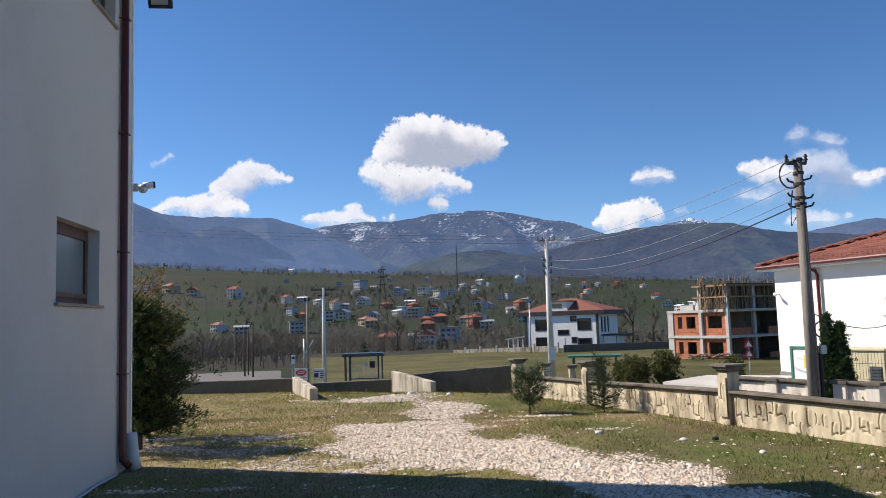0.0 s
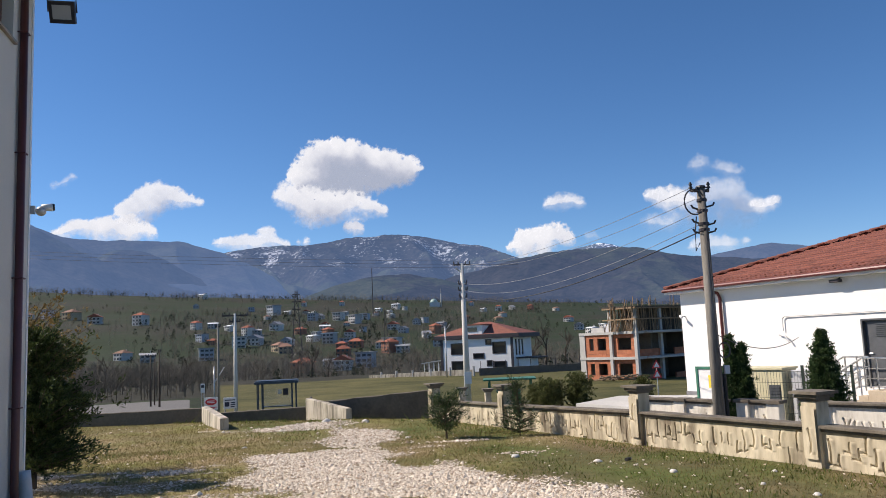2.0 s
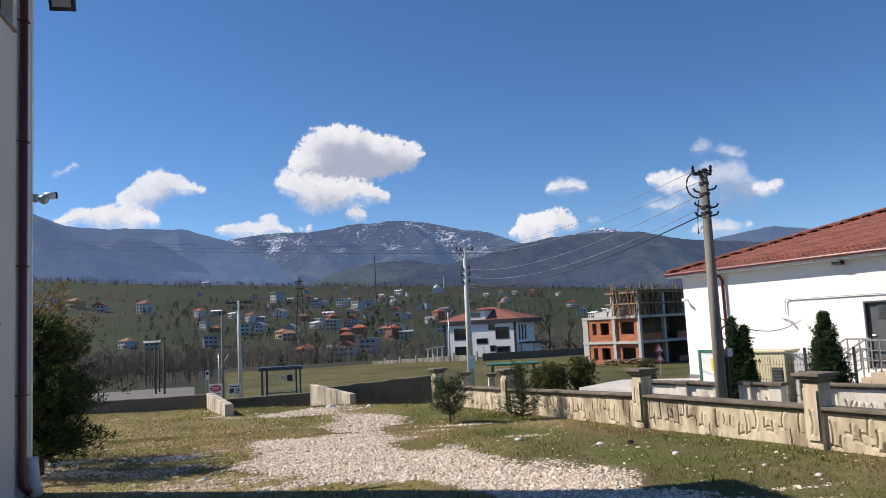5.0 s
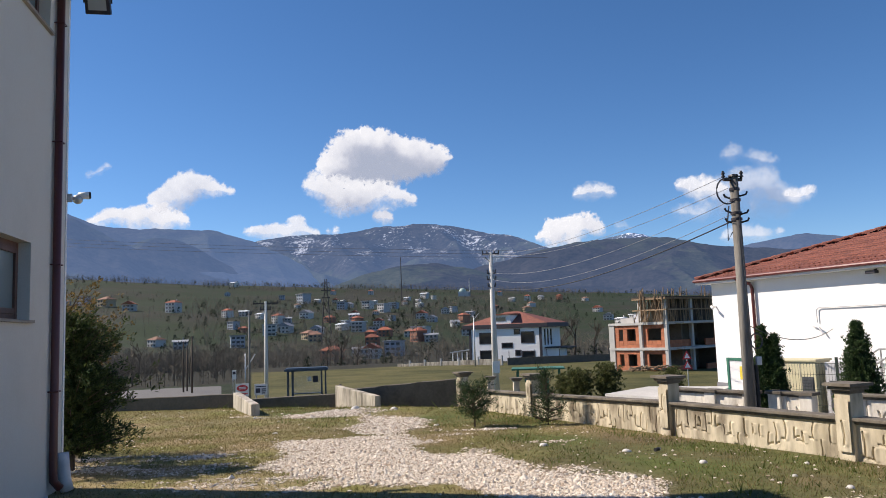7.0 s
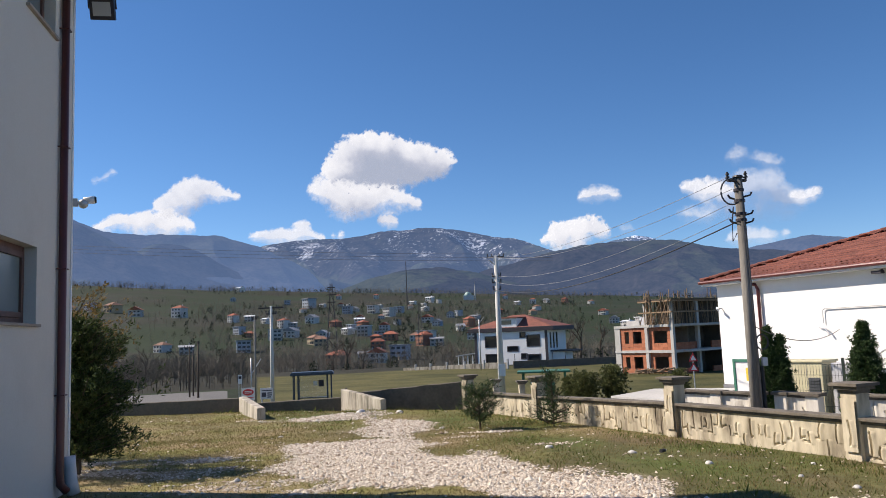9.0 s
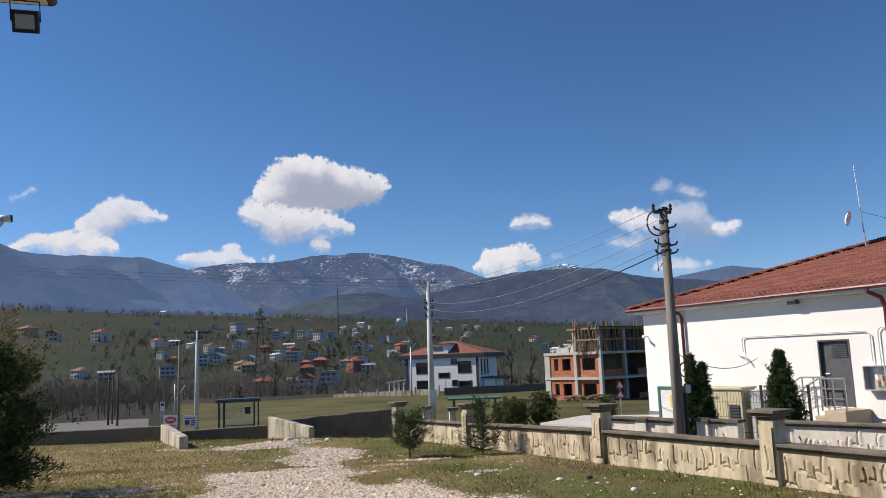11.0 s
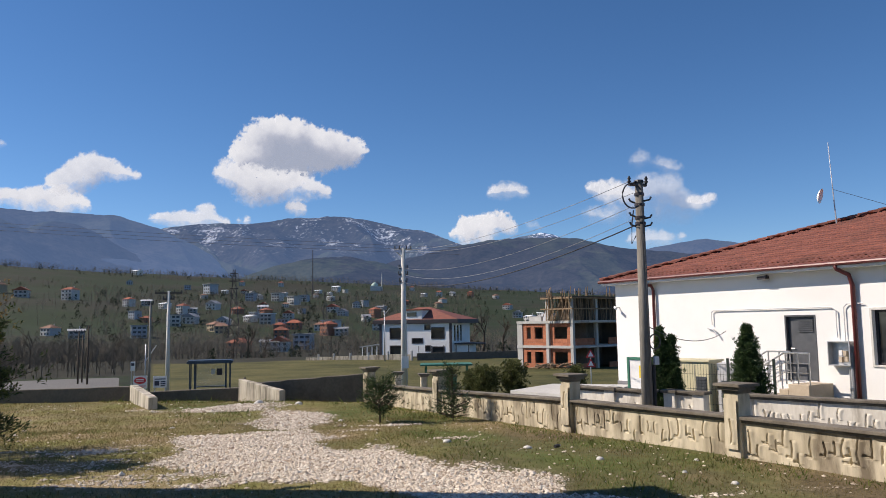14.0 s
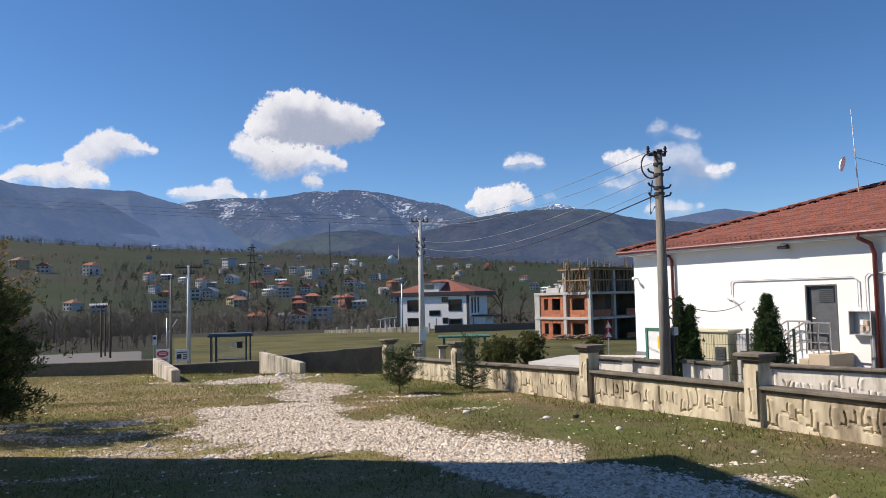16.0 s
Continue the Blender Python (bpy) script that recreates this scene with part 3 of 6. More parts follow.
def cloud(puffs, seed, veil=1.0, crisp=1.0, grey=1.0):
    """A heap of cumulus far behind the mountains; puffs are (azimuth, elevation, radius) in degrees; grey scales the
    painted shading.
    """
    p = np.array(puffs)
    az0, az1 = (p[:, 0] - p[:, 2]).min() - 0.9, (p[:, 0] + p[:, 2]).max() + 0.9
    el0, el1 = (p[:, 1] - p[:, 2]).min() - 0.9, (p[:, 1] + p[:, 2]).max() + 0.9
    na, ne = int((az1 - az0) * 26), int((el1 - el0) * 26)
    a, e = np.meshgrid(np.linspace(az0, az1, na), np.linspace(el0, el1, ne), indexing="ij")
    billow = 0.5 - np.abs(fbm(a, e, 0.55, seed + 2, 4, 0.55))

    def field(a, e):
        wa = a + 0.42 * fbm(a, e, 1.3, seed, 5, 0.55)
        we = e + 0.34 * fbm(a, e, 1.1, seed + 9, 5, 0.55)
        total = np.zeros_like(a)
        for pa, pe, pr in puffs:
            total += np.exp(-1.15 * ((wa - pa) ** 2 + ((we - pe) * np.where(we < pe, 1.2, 1.0)) ** 2) / pr ** 2)
        return total
    body = field(a, e)
    q = 0.5 * np.log(body / 0.24 + 1e-6) + 0.55 * crisp * (billow - 0.38) + 0.24 * fbm(a, e, 0.34, seed + 4, 4, 0.65)
    below = field(a, e - 0.3) - field(a, e + 0.3)          # positive towards the top
    width = (0.40 + 0.55 * smooth(-0.05, 0.4, -below)) / crisp
    alpha = veil * smooth(0.0, 1.0, q / width)
    h = np.sqrt(np.clip(body, 0, 1.6))
    edge = np.minimum(np.minimum(a - az0, az1 - a), np.minimum(e - el0, el1 - e))
    alpha = np.clip(alpha, 0, 1) * smooth(0, 0.35, edge)
    R = 4620 + 9 * seed - 34 * h - 34 * billow
    x, y = R * np.sin(np.radians(a)), R * np.cos(np.radians(a))
    z = 2.3 + R * np.tan(np.radians(e))
    i = np.arange(na * ne).reshape(na, ne)
    f = np.stack([i[:-1, :-1], i[1:, :-1], i[1:, 1:], i[:-1, 1:]], -1).reshape(-1, 4)
    ob = mesh_from("cloud", np.stack([x, y, z], -1).reshape(-1, 3), f, CLOUD, "white fair-weather cumulus cloud over the mountains", "cloud", "structure", True)
    float_attr(ob, "puff", alpha)
    # shading painted in: sums the vapour between each point and the sun, upper left
    sunward_puff = sum(np.clip(field(a - 0.35 * k, e + 0.75 * k), 0, 1.2) for k in (0.5, 1.0, 1.5, 2.0, 2.6)) / 5.2
    float_attr(ob, "thick", np.clip(grey * (sunward_puff - 0.10) + 0.34 * fbm(a, e, 1.0, seed + 5, 4, 0.55), 0, 1))


cloud([(-1.39, 13.78, 1.48), (-2.82, 13.4, 1.48), (-3.79, 12.38, 1.09), (0.1, 13.53, 1.32), (1.6, 13.27, 1.32), (3.0, 12.97, 1.24), (4.01, 12.59, 0.93), (-2.07, 12.55, 1.55), (0.5, 12.48, 1.09), (2.42, 12.25, 0.85), (-3.4, 11.5, 1.2), (-2.0, 11.4, 1.2), (-0.6, 11.6, 1.0), (-3.6, 10.5, 1.2), (-2.2, 10.4, 1.0), (0.1, 11.4, 1.0), (-0.7, 10.8, 1.0), (1.4, 11.8, 0.8)], 6)
cloud([(-5.31, 10.95, 0.93), (-3.84, 10.51, 1.32), (-2.13, 10.55, 1.24), (-0.43, 10.43, 1.09), (1.06, 10.04, 0.85), (2.03, 9.8, 0.47), (-3.44, 9.45, 1.09), (-1.73, 9.54, 0.78), (-0.27, 8.57, 0.58), (0.37, 8.72, 0.39)], 3, 0.95, 0.8, grey=0.6)
cloud([(-14.1, 11.27, 0.93), (-15.03, 10.73, 0.78), (-13.22, 10.88, 0.78), (-12.12, 10.64, 0.66), (-11.18, 10.56, 0.39), (-15.83, 10.23, 0.7), (-16.3, 9.7, 0.7), (-15.2, 9.6, 0.8), (-14.2, 10.2, 0.7)], 14, 0.92, 0.8, grey=0.7)
cloud([(-18.56, 8.62, 0.78), (-19.7, 8.48, 0.66), (-20.45, 8.3, 0.5), (-17.4, 8.8, 0.85), (-16.23, 8.89, 0.93), (-15.04, 8.5, 0.78), (-17.98, 8.15, 0.78), (-16.23, 8.08, 0.78), (-21.93, 8.08, 0.62), (-22.85, 8.29, 0.62)], 16, 0.97, 0.8, grey=0.4)
cloud([(-20.09, 11.78, 0.35), (-19.52, 12.0, 0.31), (-20.65, 11.56, 0.3)], 19, 0.5, 0.45, grey=0.3)
cloud([(-9.36, 7.79, 0.5), (-9.98, 7.59, 0.43), (-8.12, 7.65, 0.58), (-6.86, 7.72, 0.66), (-6.55, 8.46, 0.5), (-6.02, 7.53, 0.5), (-3.91, 7.7, 0.4), (-8.7, 7.5, 0.7), (-7.5, 7.5, 0.7), (-5.2, 7.5, 0.5)], 25, 0.85, 0.7, grey=0.5)
cloud([(15.18, 9.84, 0.75), (16.0, 9.95, 0.65), (16.85, 9.65, 0.55), (14.4, 9.7, 0.5)], 36, 0.85, 0.5, grey=0.5)
cloud([(12.31, 7.13, 0.85), (13.59, 7.28, 0.85), (15.07, 7.42, 0.85), (15.89, 7.04, 0.54), (11.45, 6.74, 0.47), (13.97, 6.55, 0.93), (12.4, 6.3, 0.7)], 37, 1.0, 1.0, grey=0.5)
cloud([(17.35, 7.18, 0.42), (17.9, 7.05, 0.35)], 38, 0.35, 0.4)
cloud([(23.86, 9.08, 1.09), (25.45, 8.79, 1.16), (27.02, 8.69, 1.32), (28.17, 8.21, 1.16), (24.62, 7.82, 0.93), (21.78, 7.67, 0.78), (23.0, 7.49, 0.78), (26.58, 7.51, 1.01), (27.44, 9.38, 0.95), (26.0, 9.6, 1.0), (28.6, 7.6, 1.0)], 41, 0.58, 0.4, grey=0.9)
cloud([(25.36, 11.54, 0.78), (26.93, 11.1, 0.7), (27.7, 10.77, 0.72)], 43, 0.5, 0.4, grey=0.9)
cloud([(25.94, 6.0, 0.85), (24.94, 5.88, 0.7), (26.91, 5.79, 0.62), (28.0, 5.9, 0.4)], 45, 0.65, 0.5, grey=0.5)
cloud([(22.46, 9.57, 0.7), (23.28, 9.64, 0.66), (23.87, 9.28, 0.62), (23.05, 8.92, 0.62), (21.86, 9.8, 0.47), (24.6, 9.2, 0.5)], 33, 0.9, 0.7, grey=0.4)
cloud([(29.51, 8.32, 0.66), (30.08, 8.29, 0.54), (28.94, 8.36, 0.54)], 34, 0.85, 0.6, grey=0.5)


# ---- garden wall along the lane ----
def relief_panel(length, h, seed):
    """Cast panel whose yard face carries short vertical furrows and hooked strokes, like bark."""
    rng = np.random.default_rng(seed)
    nx, nz = int(length / 0.013), 36
    xs, zs = np.linspace(0, length, nx), np.linspace(0, h, nz)
    X, Z = np.meshgrid(xs, zs, indexing="ij")
    d = 0.007 * fbm(X, Z, 0.3, seed, 3)
    x = 0.12
    while x < length - 0.1:
        z0, ln = rng.uniform(0.12, 0.6) * h, rng.uniform(0.18, 0.55) * h
        lean, bow = rng.uniform(-0.12, 0.12), rng.uniform(-0.03, 0.03)
        cx = x + lean * (Z - z0) + bow * np.sin(math.pi * (Z - z0) / ln) + 0.012 * fbm(X, Z, 0.12, seed + 3, 2)
        inside = smooth(z0 - 0.03, z0 + 0.01, Z) * (1 - smooth(z0 + ln - 0.01, z0 + ln + 0.03, Z))
        d += rng.uniform(0.03, 0.05) * np.exp(-((X - cx) / rng.uniform(0.010, 0.018)) ** 4) * inside
        d -= 0.016 * np.exp(-((X - cx - 0.06) / 0.04) ** 2) * inside
        if rng.random() < 0.75:
            side = -1 if rng.random() < 0.75 else 1
            reach = rng.uniform(0.05, 0.13)
            along = (X - cx) * side
            hook = np.exp(-((Z - z0 - 0.25 * np.abs(X - cx)) / 0.018) ** 2) * smooth(-0.01, 0.01, along) * (1 - smooth(reach, reach + 0.03, along))
            d += 0.042 * hook
        x += rng.uniform(0.11, 0.23)
    i = np.arange(nx * nz).reshape(nx, nz)
    f = np.stack([i[:-1, :-1], i[1:, :-1], i[1:, 1:], i[:-1, 1:]], -1).reshape(-1, 4)
    bm = poly([tuple(v) for v in np.stack([X, d - 0.06, Z], -1).reshape(-1, 3)], [tuple(q) for q in f])
    return box(0, length, 0.03, 0.12, 0, h, bm)


def sheared(bm, length, rise):
    for v in bm.verts:
        v.co.z += rise * v.co.x / length
    return bm


WALL_RZ = math.degrees(math.atan2(WALL_D[1], WALL_D[0]))


def garden_wall(name, origin, rz, stops, tops, height_panel, label, base, mat_panel=CAST, drop=0.55):
    """Pillars at the stops along local x with panels between; tops are the pillars' heights above sea level."""
    w = thing(name, pose(origin[0], origin[1], 0, 0, 0, rz), label, "wall", kind="structure")
    for k, (s, top) in enumerate(zip(stops, tops)):
        bm = box(s - 0.15, s + 0.15, -0.14, 0.16, top - base, top - 0.17, bevel=0.015)
        p = part("pillar", bm, mat_panel, w)
        if drop < 0.2:
            part("cap", box(s - 0.2, s + 0.2, -0.19, 0.21, top - 0.165, top - 0.09, bevel=0.01), COPING, p, "dark weathered cap")
            continue
        bm = bmesh.new()
        for dz, grow in ((-0.17, 0.17), (-0.115, 0.22), (-0.055, 0.27)):
            box(s - grow, s + grow, 0.01 - grow, 0.01 + grow, top + dz, top + dz + 0.052, bm, 0.008)
        part("cap", bm, COPING, p, "dark weathered stepped cap")
        # cast bark relief on the pillar's face
        part("relief", relief_panel(0.26, 0.85, 50 + k), mat_panel, p).matrix_basis = pose(s - 0.13, -0.12, top - 1.1)
    for k in range(len(stops) - 1):
        a, b = stops[k] + 0.15, stops[k + 1] - 0.15
        za, zb = tops[k] - drop, tops[k + 1] - drop
        ln = b - a
        bm = relief_panel(ln, height_panel, 5 + k)
        part("panel", sheared(bm, ln, zb - za), mat_panel, w).matrix_basis = pose(a, 0, za - 0.1 - height_panel)
        bm = bmesh.new()
        box(0, ln, -0.10, 0.14, -0.11, -0.06, bm, 0.008)
        box(0, ln, -0.15, 0.19, -0.055, 0.0, bm, 0.012)
        part("coping", sheared(bm, ln, zb - za), COPING, w, "dark weathered coping").matrix_basis = pose(a, 0, za)
    return w


garden_wall("wall_lane", WALL_A, WALL_RZ, [0, 4.83, 10.66, 15.1, 19.7, 24.3, 28.9], [0.93, 1.04, 1.2, 1.25, 1.27, 1.28, 1.28], 0.72,
            "low cast concrete garden wall with bark relief and capped pillars", 1.35)

# wall across the lane, in front of the white building
w2 = math.degrees(math.atan2(-0.82, 0.57))
garden_wall("wall_across", (7.45, 20.32), w2, [0, 1.25, 2.3], [0.72, 0.71, 0.70], 0.85, "pale relief garden wall with a flat coping", 1.2, CAST_PALE, drop=0.1)
garden_wall("wall_gateside", (8.95, 18.2), w2, [0.35, 1.1], [0.73, 0.72], 0.85, "short pale relief garden wall beside a gate", 1.2, CAST_PALE, drop=0.1)
garden_wall("wall_forecourt", (10.2, 16.5), w2, [0, 4.4, 8.8], [0.73, 0.72, 0.70], 0.85, "pale relief garden wall with a flat coping", 1.2, CAST_PALE, drop=0.1)


# ---- back walls and gate wings ----
def slab_wall(name, a, b, top_a, top_b, thick, material, label, base=-1.2):
    ln = math.hypot(b[0] - a[0], b[1] - a[1])
    w = thing(name, pose(a[0], a[1], 0, 0, 0, math.degrees(math.atan2(b[1] - a[1], b[0] - a[0]))), label, "wall", kind="structure")
    bm = bmesh.new()
    n = max(2, int(ln / 0.4))
    rng = random.Random(len(name))
    prof = [(i / n * ln, top_a + (top_b - top_a) * i / n + rng.uniform(-0.012, 0.012)) for i in range(n + 1)]
    vs = [[bm.verts.new((x, y, z)) for x, z in prof] for y in (-thick / 2, thick / 2)]
    lo = [[bm.verts.new((x, y, base)) for x, z in prof] for y in (-thick / 2, thick / 2)]
    for i in range(n):
        bm.faces.new((vs[0][i], vs[0][i + 1], vs[1][i + 1], vs[1][i]))
        bm.faces.new((lo[0][i], lo[0][i + 1], vs[0][i + 1], vs[0][i]))
        bm.faces.new((vs[1][i], vs[1][i + 1], lo[1][i + 1], lo[1][i]))
    bm.faces.new((lo[0][0], vs[0][0], vs[1][0], lo[1][0]))
    bm.faces.new((lo[1][n], vs[1][n], vs[0][n], lo[0][n]))
    bmesh.ops.recalc_face_normals(bm, faces=bm.faces)
    bmesh.ops.bevel(bm, geom=[e for e in bm.edges if abs(e.verts[0].co.z - e.verts[1].co.z) < 0.05 and e.verts[0].co.z > base + 0.2 and abs(e.verts[0].co.y - e.verts[1].co.y) < 1e-4], offset=0.02, segments=1, affect="EDGES")
    part("slab", bm, material, w)
    return w


slab_wall("wall_back", (2.45, 27.5), (-1.35, 28.7), 0.66, 0.36, 0.2, SHADE_CONC, "stained concrete back wall, colour darkened as shade")
slab_wall("wall_gate_wing_near", (-0.45, 26.9), (-2.0, 29.8), 0.2, 0.44, 0.22, GATE_CONC, "pale stained concrete gate wing with a sloping top")
slab_wall("wall_across_gate", (-2.0, 29.95), (-5.8, 30.6), 0.12, 0.0, 0.2, SHADE_CONC, "low concrete wall across the gateway, colour darkened as shade")
slab_wall("wall_gate_wing_far", (-4.55, 26.6), (-5.95, 30.7), 0.13, 0.26, 0.28, GATE_CONC, "pale stained concrete gate wing")
slab_wall("wall_back_far", (-6.05, 30.95), (-34, 37.6), 0.2, -0.32, 0.2, SHADE_CONC, "low concrete back wall, colour darkened as shade")


# ---- the white house beside the viewer ----
def near_house():
    h = thing("house", pose(-5.36, 12.75, 0, 0, 0, math.degrees(math.atan2(-0.994, 0.113))), "white rendered two-storey house with a maroon drainpipe, wall in shade", "house")
    holes = [(1.1, 2.8, 2.70, 3.84), (0.42, 1.7, 7.36, 8.4), (5.5, 7.0, 2.7, 3.84), (5.5, 7.0, 6.6, 8.0)]
    part("wall", wall_with_holes(-0.6, 22, -0.6, 8.74, -0.28, 0, holes), PLASTER_SHADED, h)
    part("wall", box(-0.6, -0.32, -13, -0.28, -0.6, 8.74), PLASTER_SHADED, h)
    part("wall", box(21.72, 22, -13, -0.28, -0.6, 8.74), PLASTER_SHADED, h)
    part("wall", box(-0.6, 22, -13.28, -13, -0.6, 8.74), PLASTER_SHADED, h)
    part("eave", box(-0.85, 22.85, -14.1, 0.75, 8.74, 8.92, bevel=0.02), PLASTER, h, "white boarded eave")
    part("gutter", tube([(-0.9, 0.8, 8.85), (22.9, 0.8, 8.85)], 0.09, 8), MAROON, h, "maroon gutter")
    part("gutter", tube([(-0.9, 0.8, 8.85), (-0.9, -14.2, 8.85)], 0.09, 8), MAROON, h, "maroon gutter")
    a, b, c, d = (-0.85, 0.75, 8.92), (22.85, 0.75, 8.92), (22.85, -14.1, 8.92), (-0.85, -14.1, 8.92)
    e, f = (6.6, -6.7, 11.1), (15.4, -6.7, 11.1)
    part("roof", poly([a, b, c, d, e, f], [(0, 1, 5, 4), (1, 2, 5), (2, 3, 4, 5), (3, 0, 4), (3, 2, 1, 0)]), TILE, h)
    for x0, x1, z0, z1 in holes:
        bm = bmesh.new()
        for q in ((x0, x0 + 0.09, z0, z1), (x1 - 0.09, x1, z0, z1), (x0 + 0.09, x1 - 0.09, z0, z0 + 0.09), (x0 + 0.09, x1 - 0.09, z1 - 0.09, z1)):
            box(q[0], q[1], -0.25, -0.17, q[2], q[3], bm, 0.008)
        w = part("window", bm, BROWN_FRAME, h, "brown window frame set deep in the wall")
        bm = bmesh.new()
        for q in ((x0 + 0.09, x0 + 0.16, z0 + 0.09, z1 - 0.09), (x1 - 0.16, x1 - 0.09, z0 + 0.09, z1 - 0.09), (x0 + 0.16, x1 - 0.16, z0 + 0.09, z0 + 0.17), (x0 + 0.16, x1 - 0.16, z1 - 0.17, z1 - 0.09)):
            box(q[0], q[1], -0.22, -0.15, q[2], q[3], bm, 0.008)
        part("sash", bm, BROWN_FRAME, w)
        part("pane", box(x0 + 0.15, x1 - 0.15, -0.20, -0.185, z0 + 0.16, z1 - 0.16), GLASS_PALE, w)
        part("sill", box(x0 - 0.06, x1 + 0.06, -0.16, 0.06, z0 - 0.045, z0 - 0.002, bevel=0.006), SILL, w, "brownish grey stone sill")
    p = part("drainpipe", tube([(0.14, 0.08, 8.74), (0.14, 0.08, 0.45), (0.14, 0.09, 0.22), (0.08, 0.17, 0.1)], 0.062, 10), MAROON, h, "maroon metal drainpipe", True)
    for z in (1.6, 3.6, 5.6, 7.6):
        part("bracket", tube([(0.065, 0.0, z), (0.065, 0.15, z), (0.215, 0.15, z), (0.215, 0.0, z)], 0.012, 5), MAROON, p)
    part("corner_strip", box(-0.62, -0.54, 0.002, 0.014, 0.1, 8.74), WHITE_PAINT, h, "pale corner strip")
    part("ground_pipe", tube([(-0.07, 0.15, 0.62), (-0.07, 0.16, 0.5), (-0.09, 0.18, 0.22), (-0.12, 0.22, 0.03)], 0.10, 12), GREY_PIPE, h, "grey plastic pipe stub", True)
    part("ground_cable", tube([(0.35, 0.06, 0.03), (1.2, 0.05, 0.05), (2.4, 0.05, 0.03), (5.0, 0.05, 0.04)], 0.02, 6), GREY_PIPE, h, "pale conduit along the wall's foot")
    # camera and flood lamp on the corner
    cctv = thing("security_camera", h.matrix_world @ pose(-0.58, 0.02, 4.82), "small white security camera on the house corner", "security camera")
    part("bracket", box(-0.06, 0.0, -0.05, 0.07, -0.07, 0.07, bevel=0.01), GALV, cctv)
    part("arm", tube([(-0.03, 0.05, 0.0), (-0.09, 0.13, 0.0), (-0.11, 0.19, 0.03)], 0.03, 8), GALV, cctv)
    bm = bmesh.new()
    bmesh.ops.create_icosphere(bm, subdivisions=2, radius=0.085, matrix=Matrix.Translation((-0.1, 0.14, -0.01)))
    part("swivel", bm, GALV, cctv, "grey swivel joint", True)
    part("housing", rod((-0.11, 0.14, 0.05), (-0.15, 0.31, 0.065), 0.055, 0.068, 12), WHITE_PAINT, cctv, "white tubular housing", True)
    part("lens", rod((-0.15, 0.31, 0.065), (-0.155, 0.34, 0.067), 0.064, 0.055, 12), BLACK, cctv, "black lens hood")
    fl = thing("flood_light", h.matrix_world @ pose(-0.62, 0.46, 8.32, 25, 0, 90), "dark flood light hanging under the eave", "flood light")
    part("housing", box(-0.21, 0.21, -0.06, 0.06, -0.19, 0.19, bevel=0.015), DARK_METAL, fl)
    part("glass", box(-0.15, 0.15, -0.072, -0.055, -0.12, 0.12), glass_pane("lamp_glass", (0.45, 0.46, 0.46), 0.2), fl, "pale lamp glass")
    part("yoke", tube([(-0.23, 0, 0), (-0.23, 0.03, 0.34), (0.23, 0.03, 0.34), (0.23, 0, 0)], 0.015, 6), DARK_METAL, fl)
    part("stem", rod((0, 0.03, 0.33), (0, 0.16, 0.78), 0.025, 0.025, 8), DARK_METAL, fl)


near_house()


# ---- the white building across the lane ----
def tile_slope(lx, run, rise, hip, first=0):
    """A slope of roman tiles, eave along x, hipped at both ends; each course steps over the next."""
    s = math.hypot(run, rise)
    courses, step = int(s / 0.34), 0.17
    verts, faces = [], []
    for c in range(first, courses):
        v0, v1 = c / courses, (c + 1) / courses
        x0, x1 = hip * v0, lx - hip * v0
        n = int((x1 - x0) / 0.1)
        base = len(verts)
        for i in range(n + 1):
            x = x0 + (x1 - x0) * i / n
            wave = 0.05 * abs(math.sin(math.pi * x / 0.21))
            for v, lift in ((v0, 0.065), (min(1, v1 + 0.02), 0.008), (v0, -0.01)):
                verts.append((x, v * run, v * rise + lift + wave))
        for i in range(n):
            a, b = base + 3 * i, base + 3 * (i + 1)
            faces += [(a, b, b + 1, a + 1), (a + 2, b + 2, b, a)]
    return verts, faces


